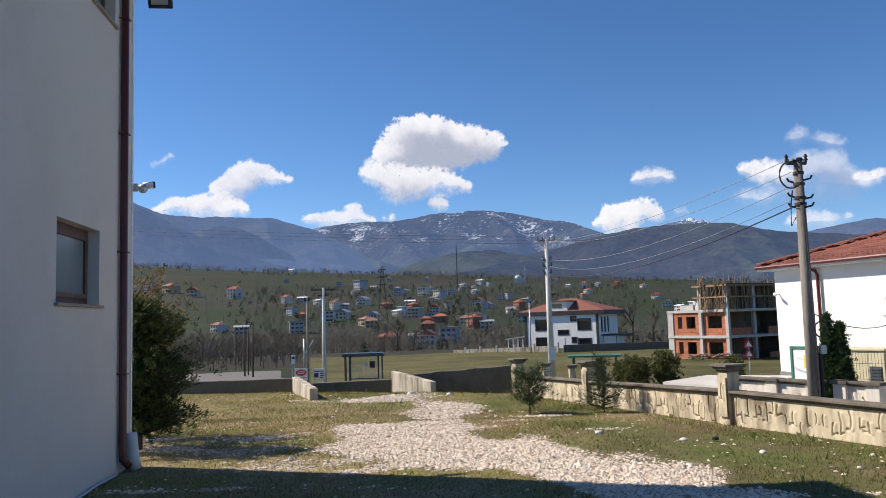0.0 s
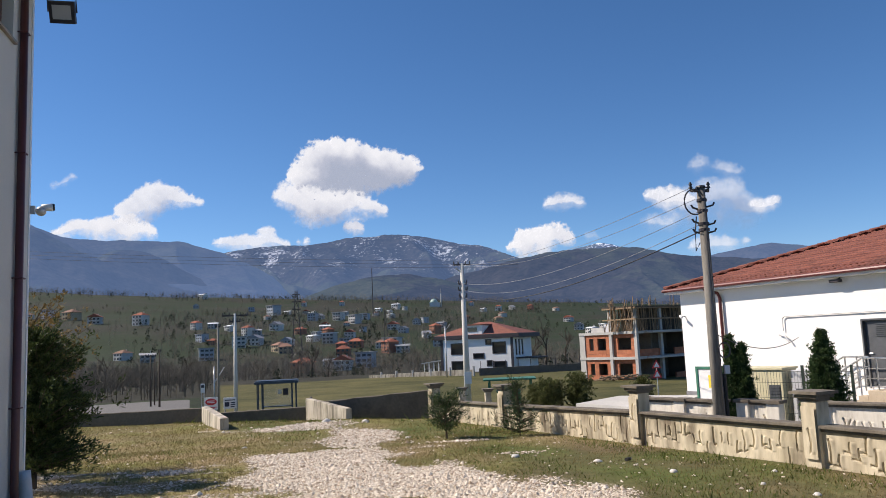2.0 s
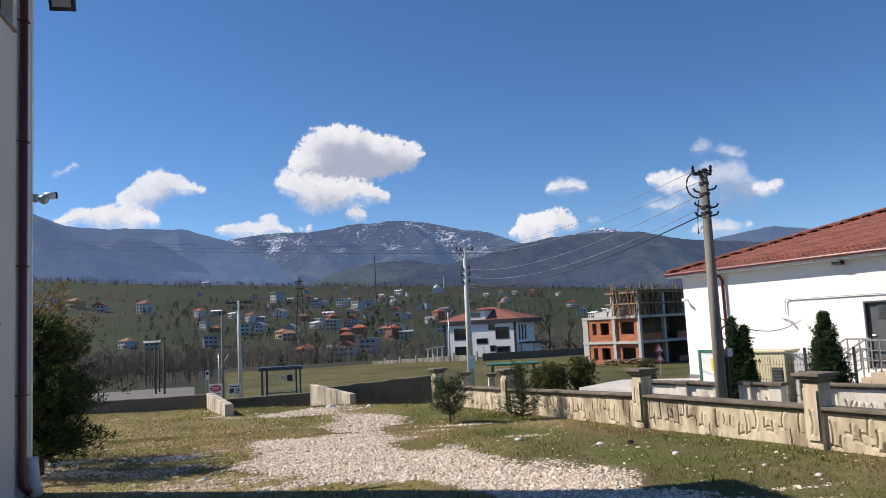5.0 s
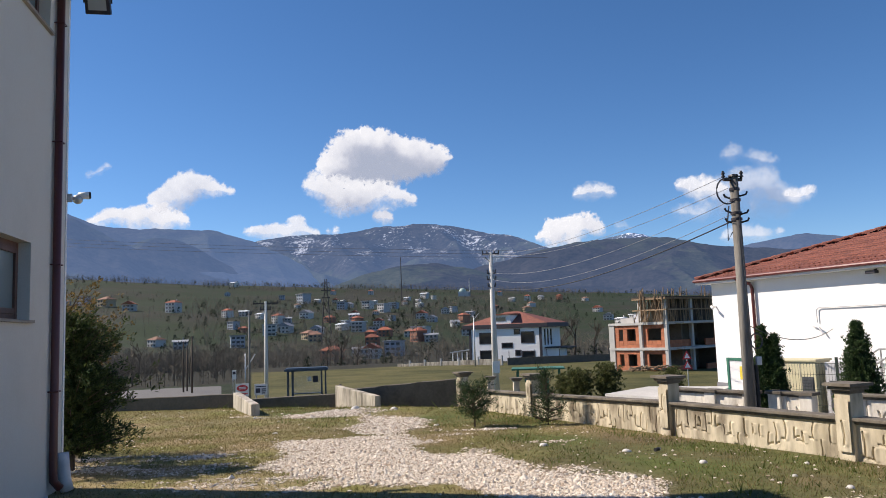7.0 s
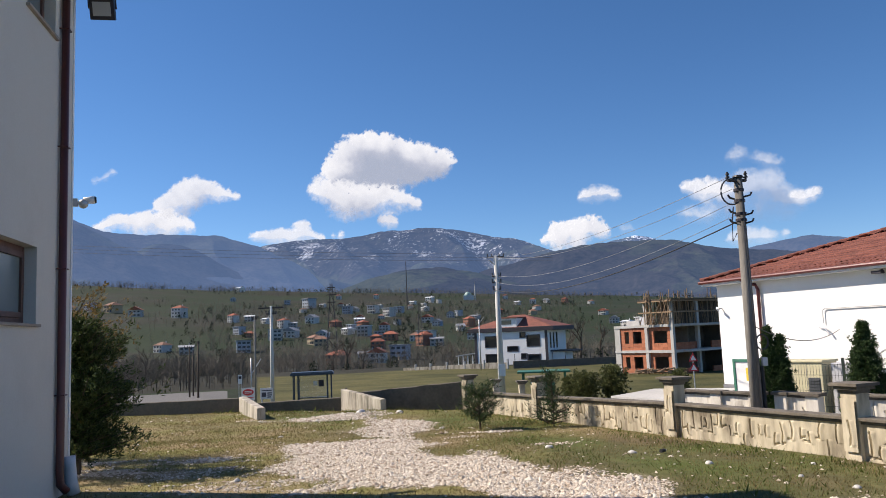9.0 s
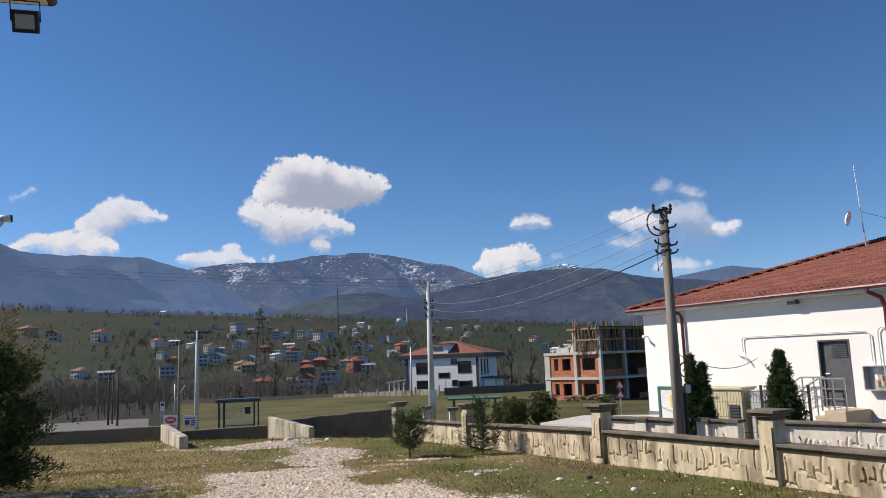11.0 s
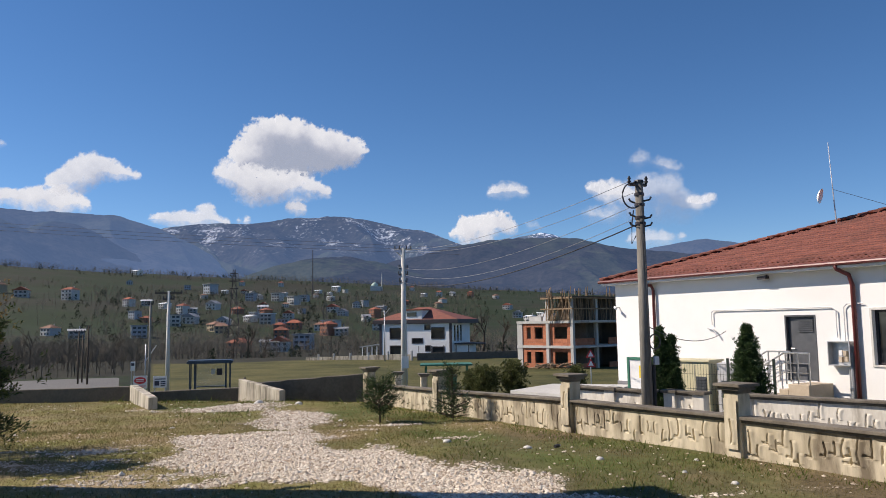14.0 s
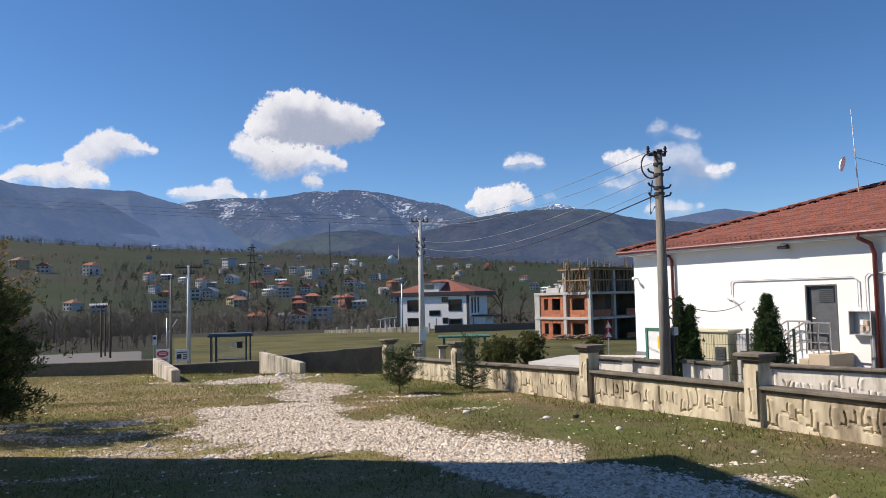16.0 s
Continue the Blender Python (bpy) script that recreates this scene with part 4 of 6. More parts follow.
def lower_tiles(slope, lx, run, rise, hip):
    """The tiles of the three lowest courses, one by one."""
    s = math.hypot(run, rise)
    courses = int(s / 0.34)
    pitch = math.degrees(math.atan2(rise, run))
    w, ln = 0.21, s / courses + 0.05
    xs = np.linspace(0, w, 7)
    top = [(x, 0.034 * math.sin(math.pi * x / w) + 0.03) for x in xs]
    verts = [(x, y, z + (0.022 if y == 0 else 0.0) - d) for y in (0.0, ln) for d in (0.0, 0.022) for x, z in top]
    n = len(xs)
    faces = [(i, i + 1, 2 * n + i + 1, 2 * n + i) for i in range(n - 1)] + [(n + i, i, i + 1, n + i + 1)[::-1] for i in range(n - 1)] + [(n + i + 1, n + i, 3 * n + i, 3 * n + i + 1) for i in range(n - 1)]
    me = bpy.data.meshes.new("roof_tile")
    me.from_pydata(verts, [], faces)
    me.materials.append(TILE)
    rng = random.Random(12)
    for c in range(3):
        v = c / courses
        x0, x1 = hip * v, lx - hip * v
        for i in range(int((x1 - x0) / w)):
            if c and i > 90:
                continue
            ob = new("roof_tile", me)
            ob.parent = slope
            ob.matrix_basis = pose(x0 + i * w, v * run + rng.uniform(-0.008, 0.008), v * rise + rng.uniform(-0.004, 0.004), pitch + rng.uniform(-0.6, 0.6), 0, rng.uniform(-0.8, 0.8))
    # the rest of the two upper courses, past the lane front
    verts, faces = [], []
    for c in (1, 2):
        v = c / courses
        for i in range(91, int((lx - 2 * hip * v) / w)):
            b = len(verts)
            x, y, z = hip * v + i * w, v * run, v * rise
            verts += [(x, y, z + 0.08), (x + w, y, z + 0.08), (x + w, y + run / courses, z + rise / courses + 0.04), (x, y + run / courses, z + rise / courses + 0.04)]
            faces.append((b, b + 1, b + 2, b + 3))
    if faces:
        mesh_from("roof_tile_rest", verts, faces, TILE, kind="stuff", parent=slope)


def white_building():
    m = pose(12.80, 29.6, -0.45, 0, 0, WALL_RZ)
    h = thing("white_building", m, "long white rendered building with a red tiled hip roof", "building")
    top, L, W = 4.25, 26.0, 15.0
    holes = [(7.75, 8.83, 0.86, 2.9), (10.62, 11.32, 1.42, 3.0), (16, 17.2, 1.42, 3.0), (20, 21.2, 1.42, 3.0)]
    part("wall", wall_with_holes(0, L, 0.0, top, 0, 0.3, holes), PLASTER, h)
    part("wall", box(0, 0.3, 0.3, W, 0, top), PLASTER, h)
    part("wall", box(L - 0.3, L, 0.3, W, 0, top), PLASTER, h)
    part("wall", box(0, L, W, W + 0.3, 0, top), PLASTER, h)
    part("plinth", box(-0.03, L + 0.03, -0.03, -0.002, -0.6, 0.42), PLINTH, h, "dark grey painted plinth")
    part("plinth", box(-0.03, -0.002, -0.002, W, -0.6, 0.42), PLINTH, h, "dark grey painted plinth")
    o = 0.42
    part("soffit", box(-o, L + o, -o, W + o, top, top + 0.1, bevel=0.01), WHITE_PAINT, h, "white boarded soffit")
    part("gutter", tube([(-o - 0.04, -o - 0.05, top + 0.14), (L + o, -o - 0.05, top + 0.13)], 0.062, 8), RED_METAL, h, "red painted gutter")
    part("gutter", tube([(-o - 0.05, -o - 0.05, top + 0.14), (-o - 0.05, W + o, top + 0.13)], 0.062, 8), RED_METAL, h, "red painted gutter")
    lx, run = L + 2 * o, W / 2 + o
    rise = run * 0.315
    slopes = [(pose(-o, -o, top + 0.12), lx, run), (pose(L + o, W + o, top + 0.12, 0, 0, 180), lx, run),
              (pose(-o, W + o, top + 0.12, 0, 0, -90), W + 2 * o, run), (pose(L + o, -o, top + 0.12, 0, 0, 90), W + 2 * o, run)]
    for k, (mm, l2, rn) in enumerate(slopes):
        v, f = tile_slope(l2, rn, rise, run, 0 if k else 3)
        r = mesh_from("roof_slope", v, f, TILE, "weathered red clay roof tiles", parent=h)
        r.matrix_basis = mm
        if k == 0:
            lower_tiles(r, l2, rn, rise, run)
    for a, b in (((-o, -o, top + 0.2), (run - o, run - o, top + 0.2 + rise)), ((-o, W + o, top + 0.2), (run - o, run - o, top + 0.2 + rise)),
                 ((L + o, -o, top + 0.2), (L + o - run, run - o, top + 0.2 + rise)), ((run - o, run - o, top + 0.2 + rise), (L + o - run, run - o, top + 0.2 + rise))):
        a, b = Vector(a), Vector(b)
        n = int((b - a).length / 0.36)
        for i in range(n):
            part("ridge_tile", rod(a.lerp(b, i / n), a.lerp(b, (i + 1.1) / n), 0.13, 0.105, 8), TILE, h)
    # door with louvres
    d = part("door", box(7.8, 8.78, 0.1, 0.15, 0.87, 2.85, bevel=0.006), GREY_DOOR, h, "dark grey steel door with louvres")
    bm = bmesh.new()
    for q in ((7.75, 7.8, 0.86, 2.9), (8.78, 8.83, 0.86, 2.9), (7.8, 8.78, 2.85, 2.9)):
        box(q[0], q[1], -0.015, 0.2, q[2], q[3], bm)
    part("frame", bm, GREY_DOOR, d)
    for k in range(7):
        part("slat", box(8.15, 8.68, 0.07, 0.105, 2.36 + 0.06 * k, 2.395 + 0.06 * k), GREY_DOOR, d)
    part("handle", rod((7.9, 0.06, 1.85), (8.02, 0.06, 1.85), 0.015), STEEL, d, "steel handle")
    for x0, x1, z0, z1 in holes[1:]:
        bm = bmesh.new()
        for q in ((x0, x0 + 0.07, z0, z1), (x1 - 0.07, x1, z0, z1), (x0 + 0.07, x1 - 0.07, z0, z0 + 0.07), (x0 + 0.07, x1 - 0.07, z1 - 0.07, z1)):
            box(q[0], q[1], 0.12, 0.2, q[2], q[3], bm, 0.005)
        w = part("window", bm, DARK_METAL, h, "dark framed window behind white bars")
        part("pane", box(x0 + 0.06, x1 - 0.06, 0.155, 0.165, z0 + 0.06, z1 - 0.06), GLASS, w)
        bm = bmesh.new()
        for q in ((x0 - 0.07, x0, z0 - 0.05, z1 + 0.07), (x1, x1 + 0.07, z0 - 0.05, z1 + 0.07), (x0, x1, z1, z1 + 0.07), (x0, x1, z0 - 0.05, z0)):
            box(q[0], q[1], -0.035, -0.002, q[2], q[3], bm, 0.006)
        part("surround", bm, MARBLE, w, "pale grey window surround")
        for k in range(7):
            part("bar", box(x0 + 0.38, x1 - 0.1, 0.10, 0.115, z0 + 0.15 + 0.13 * k, z0 + 0.19 + 0.13 * k), WHITE_PAINT, w)
    # rainwater pipes
    part("drainpipe", tube([(1.75, -0.42, top + 0.1), (1.8, -0.38, top - 0.02), (2.15, -0.15, top - 0.12), (2.2, -0.1, top - 0.3), (2.2, -0.1, 0.1)], 0.06, 8), RED_METAL, h, "red painted drainpipe", True)
    part("drainpipe", tube([(9.85, -0.44, top + 0.1), (9.87, -0.4, top - 0.02), (10.1, -0.18, top - 0.2), (10.14, -0.1, top - 0.5), (10.14, -0.1, 0.1)], 0.066, 8), RED_METAL, h, "red painted drainpipe", True)
    # conduits on the wall
    part("conduit", tube([(4.9, -0.06, 2.62), (4.9, -0.06, 3.05), (5.0, -0.06, 3.12), (9.4, -0.06, 3.12), (9.55, -0.06, 3.0), (9.55, -0.06, 2.2)], 0.02, 6), GREY_PIPE, h, "grey conduit pipe")
    part("conduit", tube([(9.8, -0.06, 2.1), (9.8, -0.06, 3.1), (9.9, -0.06, 3.2), (10.4, -0.06, 3.2)], 0.018, 6), GREY_PIPE, h, "grey conduit pipe")
    part("conduit", tube([(4.7, -0.05, 2.5), (5.0, -0.12, 2.45), (5.15, -0.14, 2.25)], 0.03, 6), GREY_PIPE, h, "short bent pipe end")
    part("conduit", rod((10.0, -0.12, 0.2), (10.0, -0.12, 1.75), 0.06), GALV, h, "grey cable duct")
    lamp = thing("wall_lamp", m @ pose(7.2, 0, 4.12), "dark wall flood lamp under the eave", "lamp")
    part("arm", rod((0, 0, 0.1), (0, -0.16, 0.05), 0.025), DARK_METAL, lamp)
    part("head", box(-0.17, 0.17, -0.32, -0.13, -0.04, 0.06, bevel=0.02), DARK_METAL, lamp)
    cm = thing("security_camera", m @ pose(0.2, 0, 3.35), "small white security camera under the eave", "security camera")
    part("arm", rod((0, 0, 0), (0, -0.2, 0), 0.025), GALV, cm)
    part("housing", rod((-0.05, -0.2, 0.02), (0.12, -0.3, -0.06), 0.05, 0.05, 10), WHITE_PAINT, cm)
    # meter box, open
    mb = thing("meter_box", m @ pose(9.32, -0.25, 1.38), "open grey meter box with meters on the wall", "meter box")
    bm = bmesh.new()
    for q in ((0, 0.03, 0, 0.25, 0, 0.72), (0.67, 0.7, 0, 0.25, 0, 0.72), (0.03, 0.67, 0, 0.25, 0, 0.03), (0.03, 0.67, 0, 0.25, 0.69, 0.72), (0.03, 0.67, 0.22, 0.25, 0.03, 0.69)):
        box(*q, bm)
    part("case", bm, GALV, mb)
    for k, (x, z) in enumerate(((0.3, 0.3), (0.42, 0.28), (0.46, 0.12), (0.28, 0.1))):
        part("meter", box(x, x + 0.1, 0.1, 0.215, z, z + 0.15, bevel=0.01), STONE_STEP if k else WHITE_PAINT, mb, "cream electricity meter")
    part("leg", rod((0.6, 0.12, -1.4), (0.6, 0.12, 0.0), 0.03), GALV, mb)
    # steps, landing and rail
    st = thing("entrance_steps", m @ pose(0, 0, 0), "tan stone entrance steps with a landing", "steps")
    part("landing", box(8.62, 9.3, -1.2, -0.035, -0.3, 0.84, bevel=0.015), STONE_STEP, st)
    for k in range(4):
        part("step", box(8.62 - 0.32 * (k + 1), 8.62 - 0.32 * k - 0.004, -1.2, -0.035, -0.3, 0.84 - 0.17 * (k + 1), bevel=0.012), STONE_STEP, st)
    rl = thing("stair_railing", m @ pose(0, 0, 0), "stainless steel stair railing with three rails", "railing")
    for y, dx in ((-1.12, 0.22), (-0.3, -1.0)):
        posts = [(7.1 + dx, 0.2), (7.68 + dx, 0.52), (8.3 + dx, 0.84), (8.7 + dx, 0.84), (9.08 + dx, 0.84)]
        for x, z in posts:
            part("post", rod((x, y, z - 0.02), (x, y, z + 0.92), 0.024), STEEL, rl)
        for dz, r in ((0.92, 0.028), (0.62, 0.014), (0.34, 0.014)):
            part("rail", tube([(x + dx, y, z + dz) for x, z in ((7.0, 0.15), (8.25, 0.84), (8.35, 0.84), (9.1, 0.84))], r, 7), STEEL, rl)
    # aerial on the roof
    ae = thing("roof_aerial", m @ pose(6.1, 5.7, top + 1.95), "thin roof aerial with a small dish", "aerial")
    part("mast", rod((0, 0, -0.3), (-0.1, 0, 1.7), 0.03, 0.02), GALV, ae)
    part("whip", rod((-0.1, 0, 1.7), (-0.16, 0, 3.35), 0.016, 0.012), WHITE_PAINT, ae, "white whip aerial")
    bm = bmesh.new()
    bmesh.ops.create_uvsphere(bm, u_segments=16, v_segments=8, radius=0.42)
    bmesh.ops.delete(bm, geom=[v for v in bm.verts if v.co.z < 0.28], context="VERTS")
    bm.transform(pose(-0.2, -0.1, 1.2, 75, 0, -70))
    part("dish", bm, WHITE_PAINT, ae, "small white dish")
    part("guy_wire", tube([(-0.1, 0, 1.5), (1.9, 0.7, 0.55)], 0.008, 4), CABLE, ae)
    ch = thing("yard_paving", m @ pose(0, 0, 0), "pale concrete ramp beside the building", "paving", kind="structure")
    part("ramp", poly([(-4.2, -2.4, -0.12), (1.0, -2.4, -0.02), (1.0, -0.1, 0.32), (-4.2, -0.1, 0.05), (-4.2, -2.4, -1.6), (1.0, -2.4, -1.6), (1.0, -0.1, -1.6), (-4.2, -0.1, -1.6)],
                      [(0, 1, 2, 3), (4, 5, 1, 0), (5, 6, 2, 1), (7, 4, 0, 3), (6, 7, 3, 2)]), RAW_CONC, ch)
    return m


WB = white_building()


# ---- poles and wires ----
def insulator(p, material=BLACK):
    bm = bmesh.new()
    x, y, z = p
    for dz, r in ((0, 0.03), (0.04, 0.055), (0.08, 0.035), (0.12, 0.05), (0.16, 0.03)):
        rod((x, y, z + dz), (x, y, z + dz + 0.035), r, r * 0.9, 8, bm)
    return bm


def wooden_pole(x, y, top):
    z0 = land_z(x, y)
    p = thing("utility_pole", pose(x, y, z0), "weathered wooden utility pole with clamps and cable loops", "utility pole")
    H = top - z0
    part("shaft", rod((0.04, 0, -0.3), (0.05, 0, H), 0.15, 0.10, 12), WOOD_POLE, p, smooth=True)
    part("cap", rod((0.05, 0, H - 0.01), (0.05, 0, H + 0.05), 0.14, 0.11, 10), BLACK, p)
    part("crossarm", rod((-0.24, -0.05, H - 0.07), (0.26, 0.02, H - 0.07), 0.045, 0.045, 6), DARK_METAL, p)
    for dx in (-0.22, 0.24):
        part("insulator", insulator((dx, -0.02, H - 0.05)), BLACK, p)
    for z, r in ((H - 0.35, 0.125), (H - 0.62, 0.13), (H - 0.95, 0.135), (H - 1.1, 0.135)):
        part("clamp", rod((0.05, 0, z), (0.05, 0, z + 0.07), r, r, 12), DARK_METAL, p)
    for k, (sx, z) in enumerate(((-1, H - 0.55), (1, H - 0.5), (-1, H - 0.9), (1, H - 0.95), (-1, H - 1.15), (1, H - 1.15))):
        part("bracket", tube([(sx * 0.12, -0.08, z), (sx * 0.26, -0.14, z + 0.03), (sx * 0.3, -0.14, z + 0.1)], 0.025, 6), BLACK, p)
    part("cable_loop", tube([(-0.1 + 0.26 * math.cos(a) - 0.12, -0.17, H - 0.38 + 0.32 * math.sin(a)) for a in np.linspace(0.5, 5.6, 16)], 0.02, 6), CABLE, p)
    part("cable_loop", tube([(-0.2, -0.17, H - 0.75), (-0.26, -0.17, H - 1.1), (-0.28, -0.17, H - 1.6), (-0.16, -0.17, H - 1.4)], 0.016, 6), CABLE, p)
    part("down_cable", tube([(0.05, -0.14, H - 1.0), (0.08, -0.15, H * 0.6), (0.1, -0.165, H * 0.3), (0.1, -0.175, 0.1)], 0.014, 6), CABLE, p)
    part("conduit", rod((0.2, -0.1, 0.0), (0.2, -0.1, H * 0.27), 0.05, 0.05, 8), BLACK, p, "dark cable conduit")
    part("cable_coil", tube([(0.22 + 0.15 * math.cos(a), -0.17, H * 0.36 + 0.18 * math.sin(a)) for a in np.linspace(0, 6.2, 14)], 0.018, 6), CABLE, p)
    part("junction_box", box(0.19, 0.31, -0.2, -0.1, H * 0.27, H * 0.27 + 0.2, bevel=0.01), GREY_PIPE, p, "small grey junction box")
    return p


def concrete_pole(x, y, top, arms, r0=0.2, r1=0.1, name="utility_pole", label="pale round concrete utility pole with crossarms", material=CONCRETE_POLE, lean=0.0):
    z0 = land_z(x, y)
    p = thing(name, pose(x, y, z0), label, "utility pole")
    H = top - z0
    part("shaft", rod((0, 0, -0.5), (lean, 0, H), r0, r1, 14), material, p, smooth=True)
    for z, half in arms:
        part("crossarm", box(lean - half, lean + half, -0.06, 0.06, H - z - 0.05, H - z + 0.05), DARK_METAL, p)
        for s in (-1, -0.45, 0.45, 1):
            part("insulator", insulator((lean + s * half * 0.95, 0, H - z + 0.04), BLACK), BLACK, p)
    return p


wooden_pole(8.55, 18.1, 5.86)
pm = concrete_pole(6.75, 49.5, 7.35, [(0.1, 0.55), (1.35, 0.28), (1.75, 0.3), (2.2, 0.26)], 0.24, 0.12)
part("lamp_arm", tube([(-0.05, 0, 8.9), (-0.45, -0.3, 9.2), (-0.5, -0.5, 9.15)], 0.03, 6), GALV, pm)
part("notice", box(-0.2, 0.25, -0.3, -0.28, 1.75, 2.5), WHITE_PAINT, pm, "white notice on the pole")
concrete_pole(-9.3, 59.2, 5.1, [(0.15, 0.95), (0.6, 0.4)], 0.17, 0.10)
concrete_pole(-10.2, 57.2, 4.2, [(0.1, 0.2)], 0.085, 0.07, label="thin brown wooden pole", material=WOOD_POLE)
concrete_pole(-19.6, 78.5, 2.75, [(0.2, 0.12)], 0.10, 0.07, label="dark wooden pole by the road", material=BARK)
concrete_pole(-20.9, 80.3, 2.3, [(0.15, 0.5)], 0.09, 0.07, label="dark wooden pole by the road", material=BARK)
concrete_pole(-21.1, 82.5, 1.9, [], 0.08, 0.06, label="dark wooden pole by the road", material=BARK)
lampA = concrete_pole(13.0, 118, 4.6, [], 0.12, 0.08, "street_lamp", "slim grey street lamp at the field's edge", GALV)
part("lamp_arm", tube([(0, 0, 7.0), (0.8, 0, 8.0)], 0.05, 6), GALV, lampA)
lampB = concrete_pole(-13.2, 72, 1.0, [], 0.06, 0.045, "street_lamp", "slim grey street lamp", GALV)
part("lamp_arm", tube([(0, 0, 2.2), (0.9, 0, 3.6)], 0.05, 6), GALV, lampB)
concrete_pole(-2.3, 36, -0.25 + 0.35, [], 0.05, 0.05, "fence_post", "thin dark metal fence post", DARK_METAL)


def wires(a, b, sag, r, material, label):
    w = thing("overhead_wire", Matrix.Translation(a), label, "wire")
    a, b = Vector(a), Vector(b)
    part("strand", tube([a.lerp(b, t) - a - Vector((0, 0, sag * 4 * t * (1 - t))) for t in np.linspace(0, 1, 24)], r, 4), material, w)


for k, (dx, dz) in enumerate(((-0.3, -0.15), (0.2, -0.15), (-0.1, -1.3), (0.1, -1.75))):
    wires((6.5 + dx, 49.5, 7.4 + dz), (8.3 + 0.12 * k, 18.05, 5.85 - 0.28 * k), 0.55 + 0.1 * k, 0.008, CABLE_PALE, "thin bare overhead wire")
wires((8.45, 18.0, 4.75), (6.6, 49.4, 5.1), 0.75, 0.018, CABLE, "black overhead service cable")
wires((8.65, 18.0, 2.2), tuple(WB @ Vector((5.5, -0.08, 2.4))), 0.35, 0.012, CABLE, "thin drooping cable to the building")
for k in range(3):
    wires((-340, 589, 89.4 - 2.6 * k), (108, 509, 54.2 - 2.3 * k), 3, 0.09, CABLE, "faint high-voltage line across the valley")


# ---- middle distance ----
def modern_house():
    """White two-storey house with a dark eave band, red hip roof and a dormer."""
    m = pose(14.75, 141.0, -3.4, 0, 0, -33)
    h = thing("modern_house", m, "white two-storey house with dark trim and a red hip roof", "house")
    W, D, H = 14.1, 9.0, 5.95
    front = [(2.0, 4.3, 0.4, 2.0), (2.0, 4.3, 3.3, 5.2), (6.4, 8.4, 2.5, 3.3), (8.9, 9.9, 4.9, 5.7), (10.2, 12.6, 3.3, 5.2), (9.0, 9.9, 1.1, 2.0), (10.3, 12.6, 0.3, 1.8)]
    part("wall", wall_with_holes(0, W, 0, H, 0, 0.3, front), PLASTER, h)
    part("wall", box(0, 0.3, 0.3, D, 0, H), PLASTER, h)
    part("wall", wall_with_holes(0, D - 0.3, 0, H, 0, 0.3, [(0.7, 1.6, 2.8, 5.6), (2.2, 3.1, 2.8, 5.6), (3.7, 4.6, 2.8, 5.6)]), PLASTER, h).matrix_basis = pose(W, 0.3, 0, 0, 0, 90)
    part("wall", box(0.3, W - 0.3, D - 0.3, D, 0, H), PLASTER, h)
    for x in (0.05, 4.95, W - 0.25):
        part("dark_band", box(x - 0.25, x + 0.25, -0.06, -0.003, 0, H), DARK_METAL, h, "dark vertical trim band")
    for q in front:
        w = part("window", box(q[0], q[1], 0.1, 0.16, q[2], q[3]), GLASS, h)
        bm = bmesh.new()
        for e in ((q[0] - 0.1, q[0] + 0.06, q[2] - 0.1, q[3] + 0.1), (q[1] - 0.06, q[1] + 0.1, q[2] - 0.1, q[3] + 0.1), (q[0] + 0.06, q[1] - 0.06, q[3] - 0.06, q[3] + 0.1), (q[0] + 0.06, q[1] - 0.06, q[2] - 0.1, q[2] + 0.06)):
            box(e[0], e[1], -0.05, 0.09, e[2], e[3], bm)
        part("frame", bm, DARK_METAL, w)
    for x in (0.7, 2.2, 3.7):
        part("window", box(W - 0.2, W - 0.1, 0.3 + x, 1.2 + x, 2.8, 5.6), GLASS, h)
    part("eave", box(-1.3, W + 1.3, -0.4, D + 1.3, H, H + 0.75, bevel=0.05), DARK_METAL, h, "broad dark eave band")
    z, o = H + 0.76, 1.1
    part("roof", poly([(-o, -0.35, z), (W + o, -0.35, z), (W + o, D + o, z), (-o, D + o, z), (5.6, D / 2, z + 2.3), (8.0, D / 2, z + 2.3)], [(0, 1, 5, 4), (1, 2, 5), (2, 3, 4, 5), (3, 0, 4), (3, 2, 1, 0)]), TILE, h)
    d = part("dormer", box(5.0, 8.4, -0.2, 4.6, z - 0.1, z + 1.65), PLASTER, h, "white dormer")
    part("dormer_window", box(5.5, 7.4, -0.26, -0.19, z + 0.55, z + 1.3), GLASS, d)
    part("dormer_roof", box(4.7, 8.7, -0.5, 4.8, z + 1.65, z + 1.85), TILE, d)
    part("porch_roof", box(W, W + 4.2, 1.0, 6.0, 2.2, 2.45), DARK_METAL, h)
    part("porch_wall", box(W + 0.1, W + 2.4, 1.4, 5.6, 0, 2.2), PLASTER, h)
    pg = thing("pergola", m @ pose(-4.4, 1.0, 0), "pale timber pergola beside the house", "pergola")
    for x in np.linspace(0, 4.0, 5):
        part("post", box(x, x + 0.16, 0, 0.16, 0, 1.9), WHITE_PAINT, pg)
    part("canopy", poly([(-0.3, -0.3, 1.75), (4.3, -0.3, 2.3), (4.3, 3, 2.3), (-0.3, 3, 1.75), (-0.3, -0.3, 1.9), (4.3, -0.3, 2.45), (4.3, 3, 2.45), (-0.3, 3, 1.9)],
                        [(3, 2, 1, 0), (4, 5, 6, 7), (0, 1, 5, 4), (1, 2, 6, 5), (2, 3, 7, 6), (3, 0, 4, 7)]), GALV, pg)
    fw = thing("wall_field", pose(1.2, 130.0, 0, 0, 0, -37), "pale stepped boundary wall along the field", "wall", kind="structure")
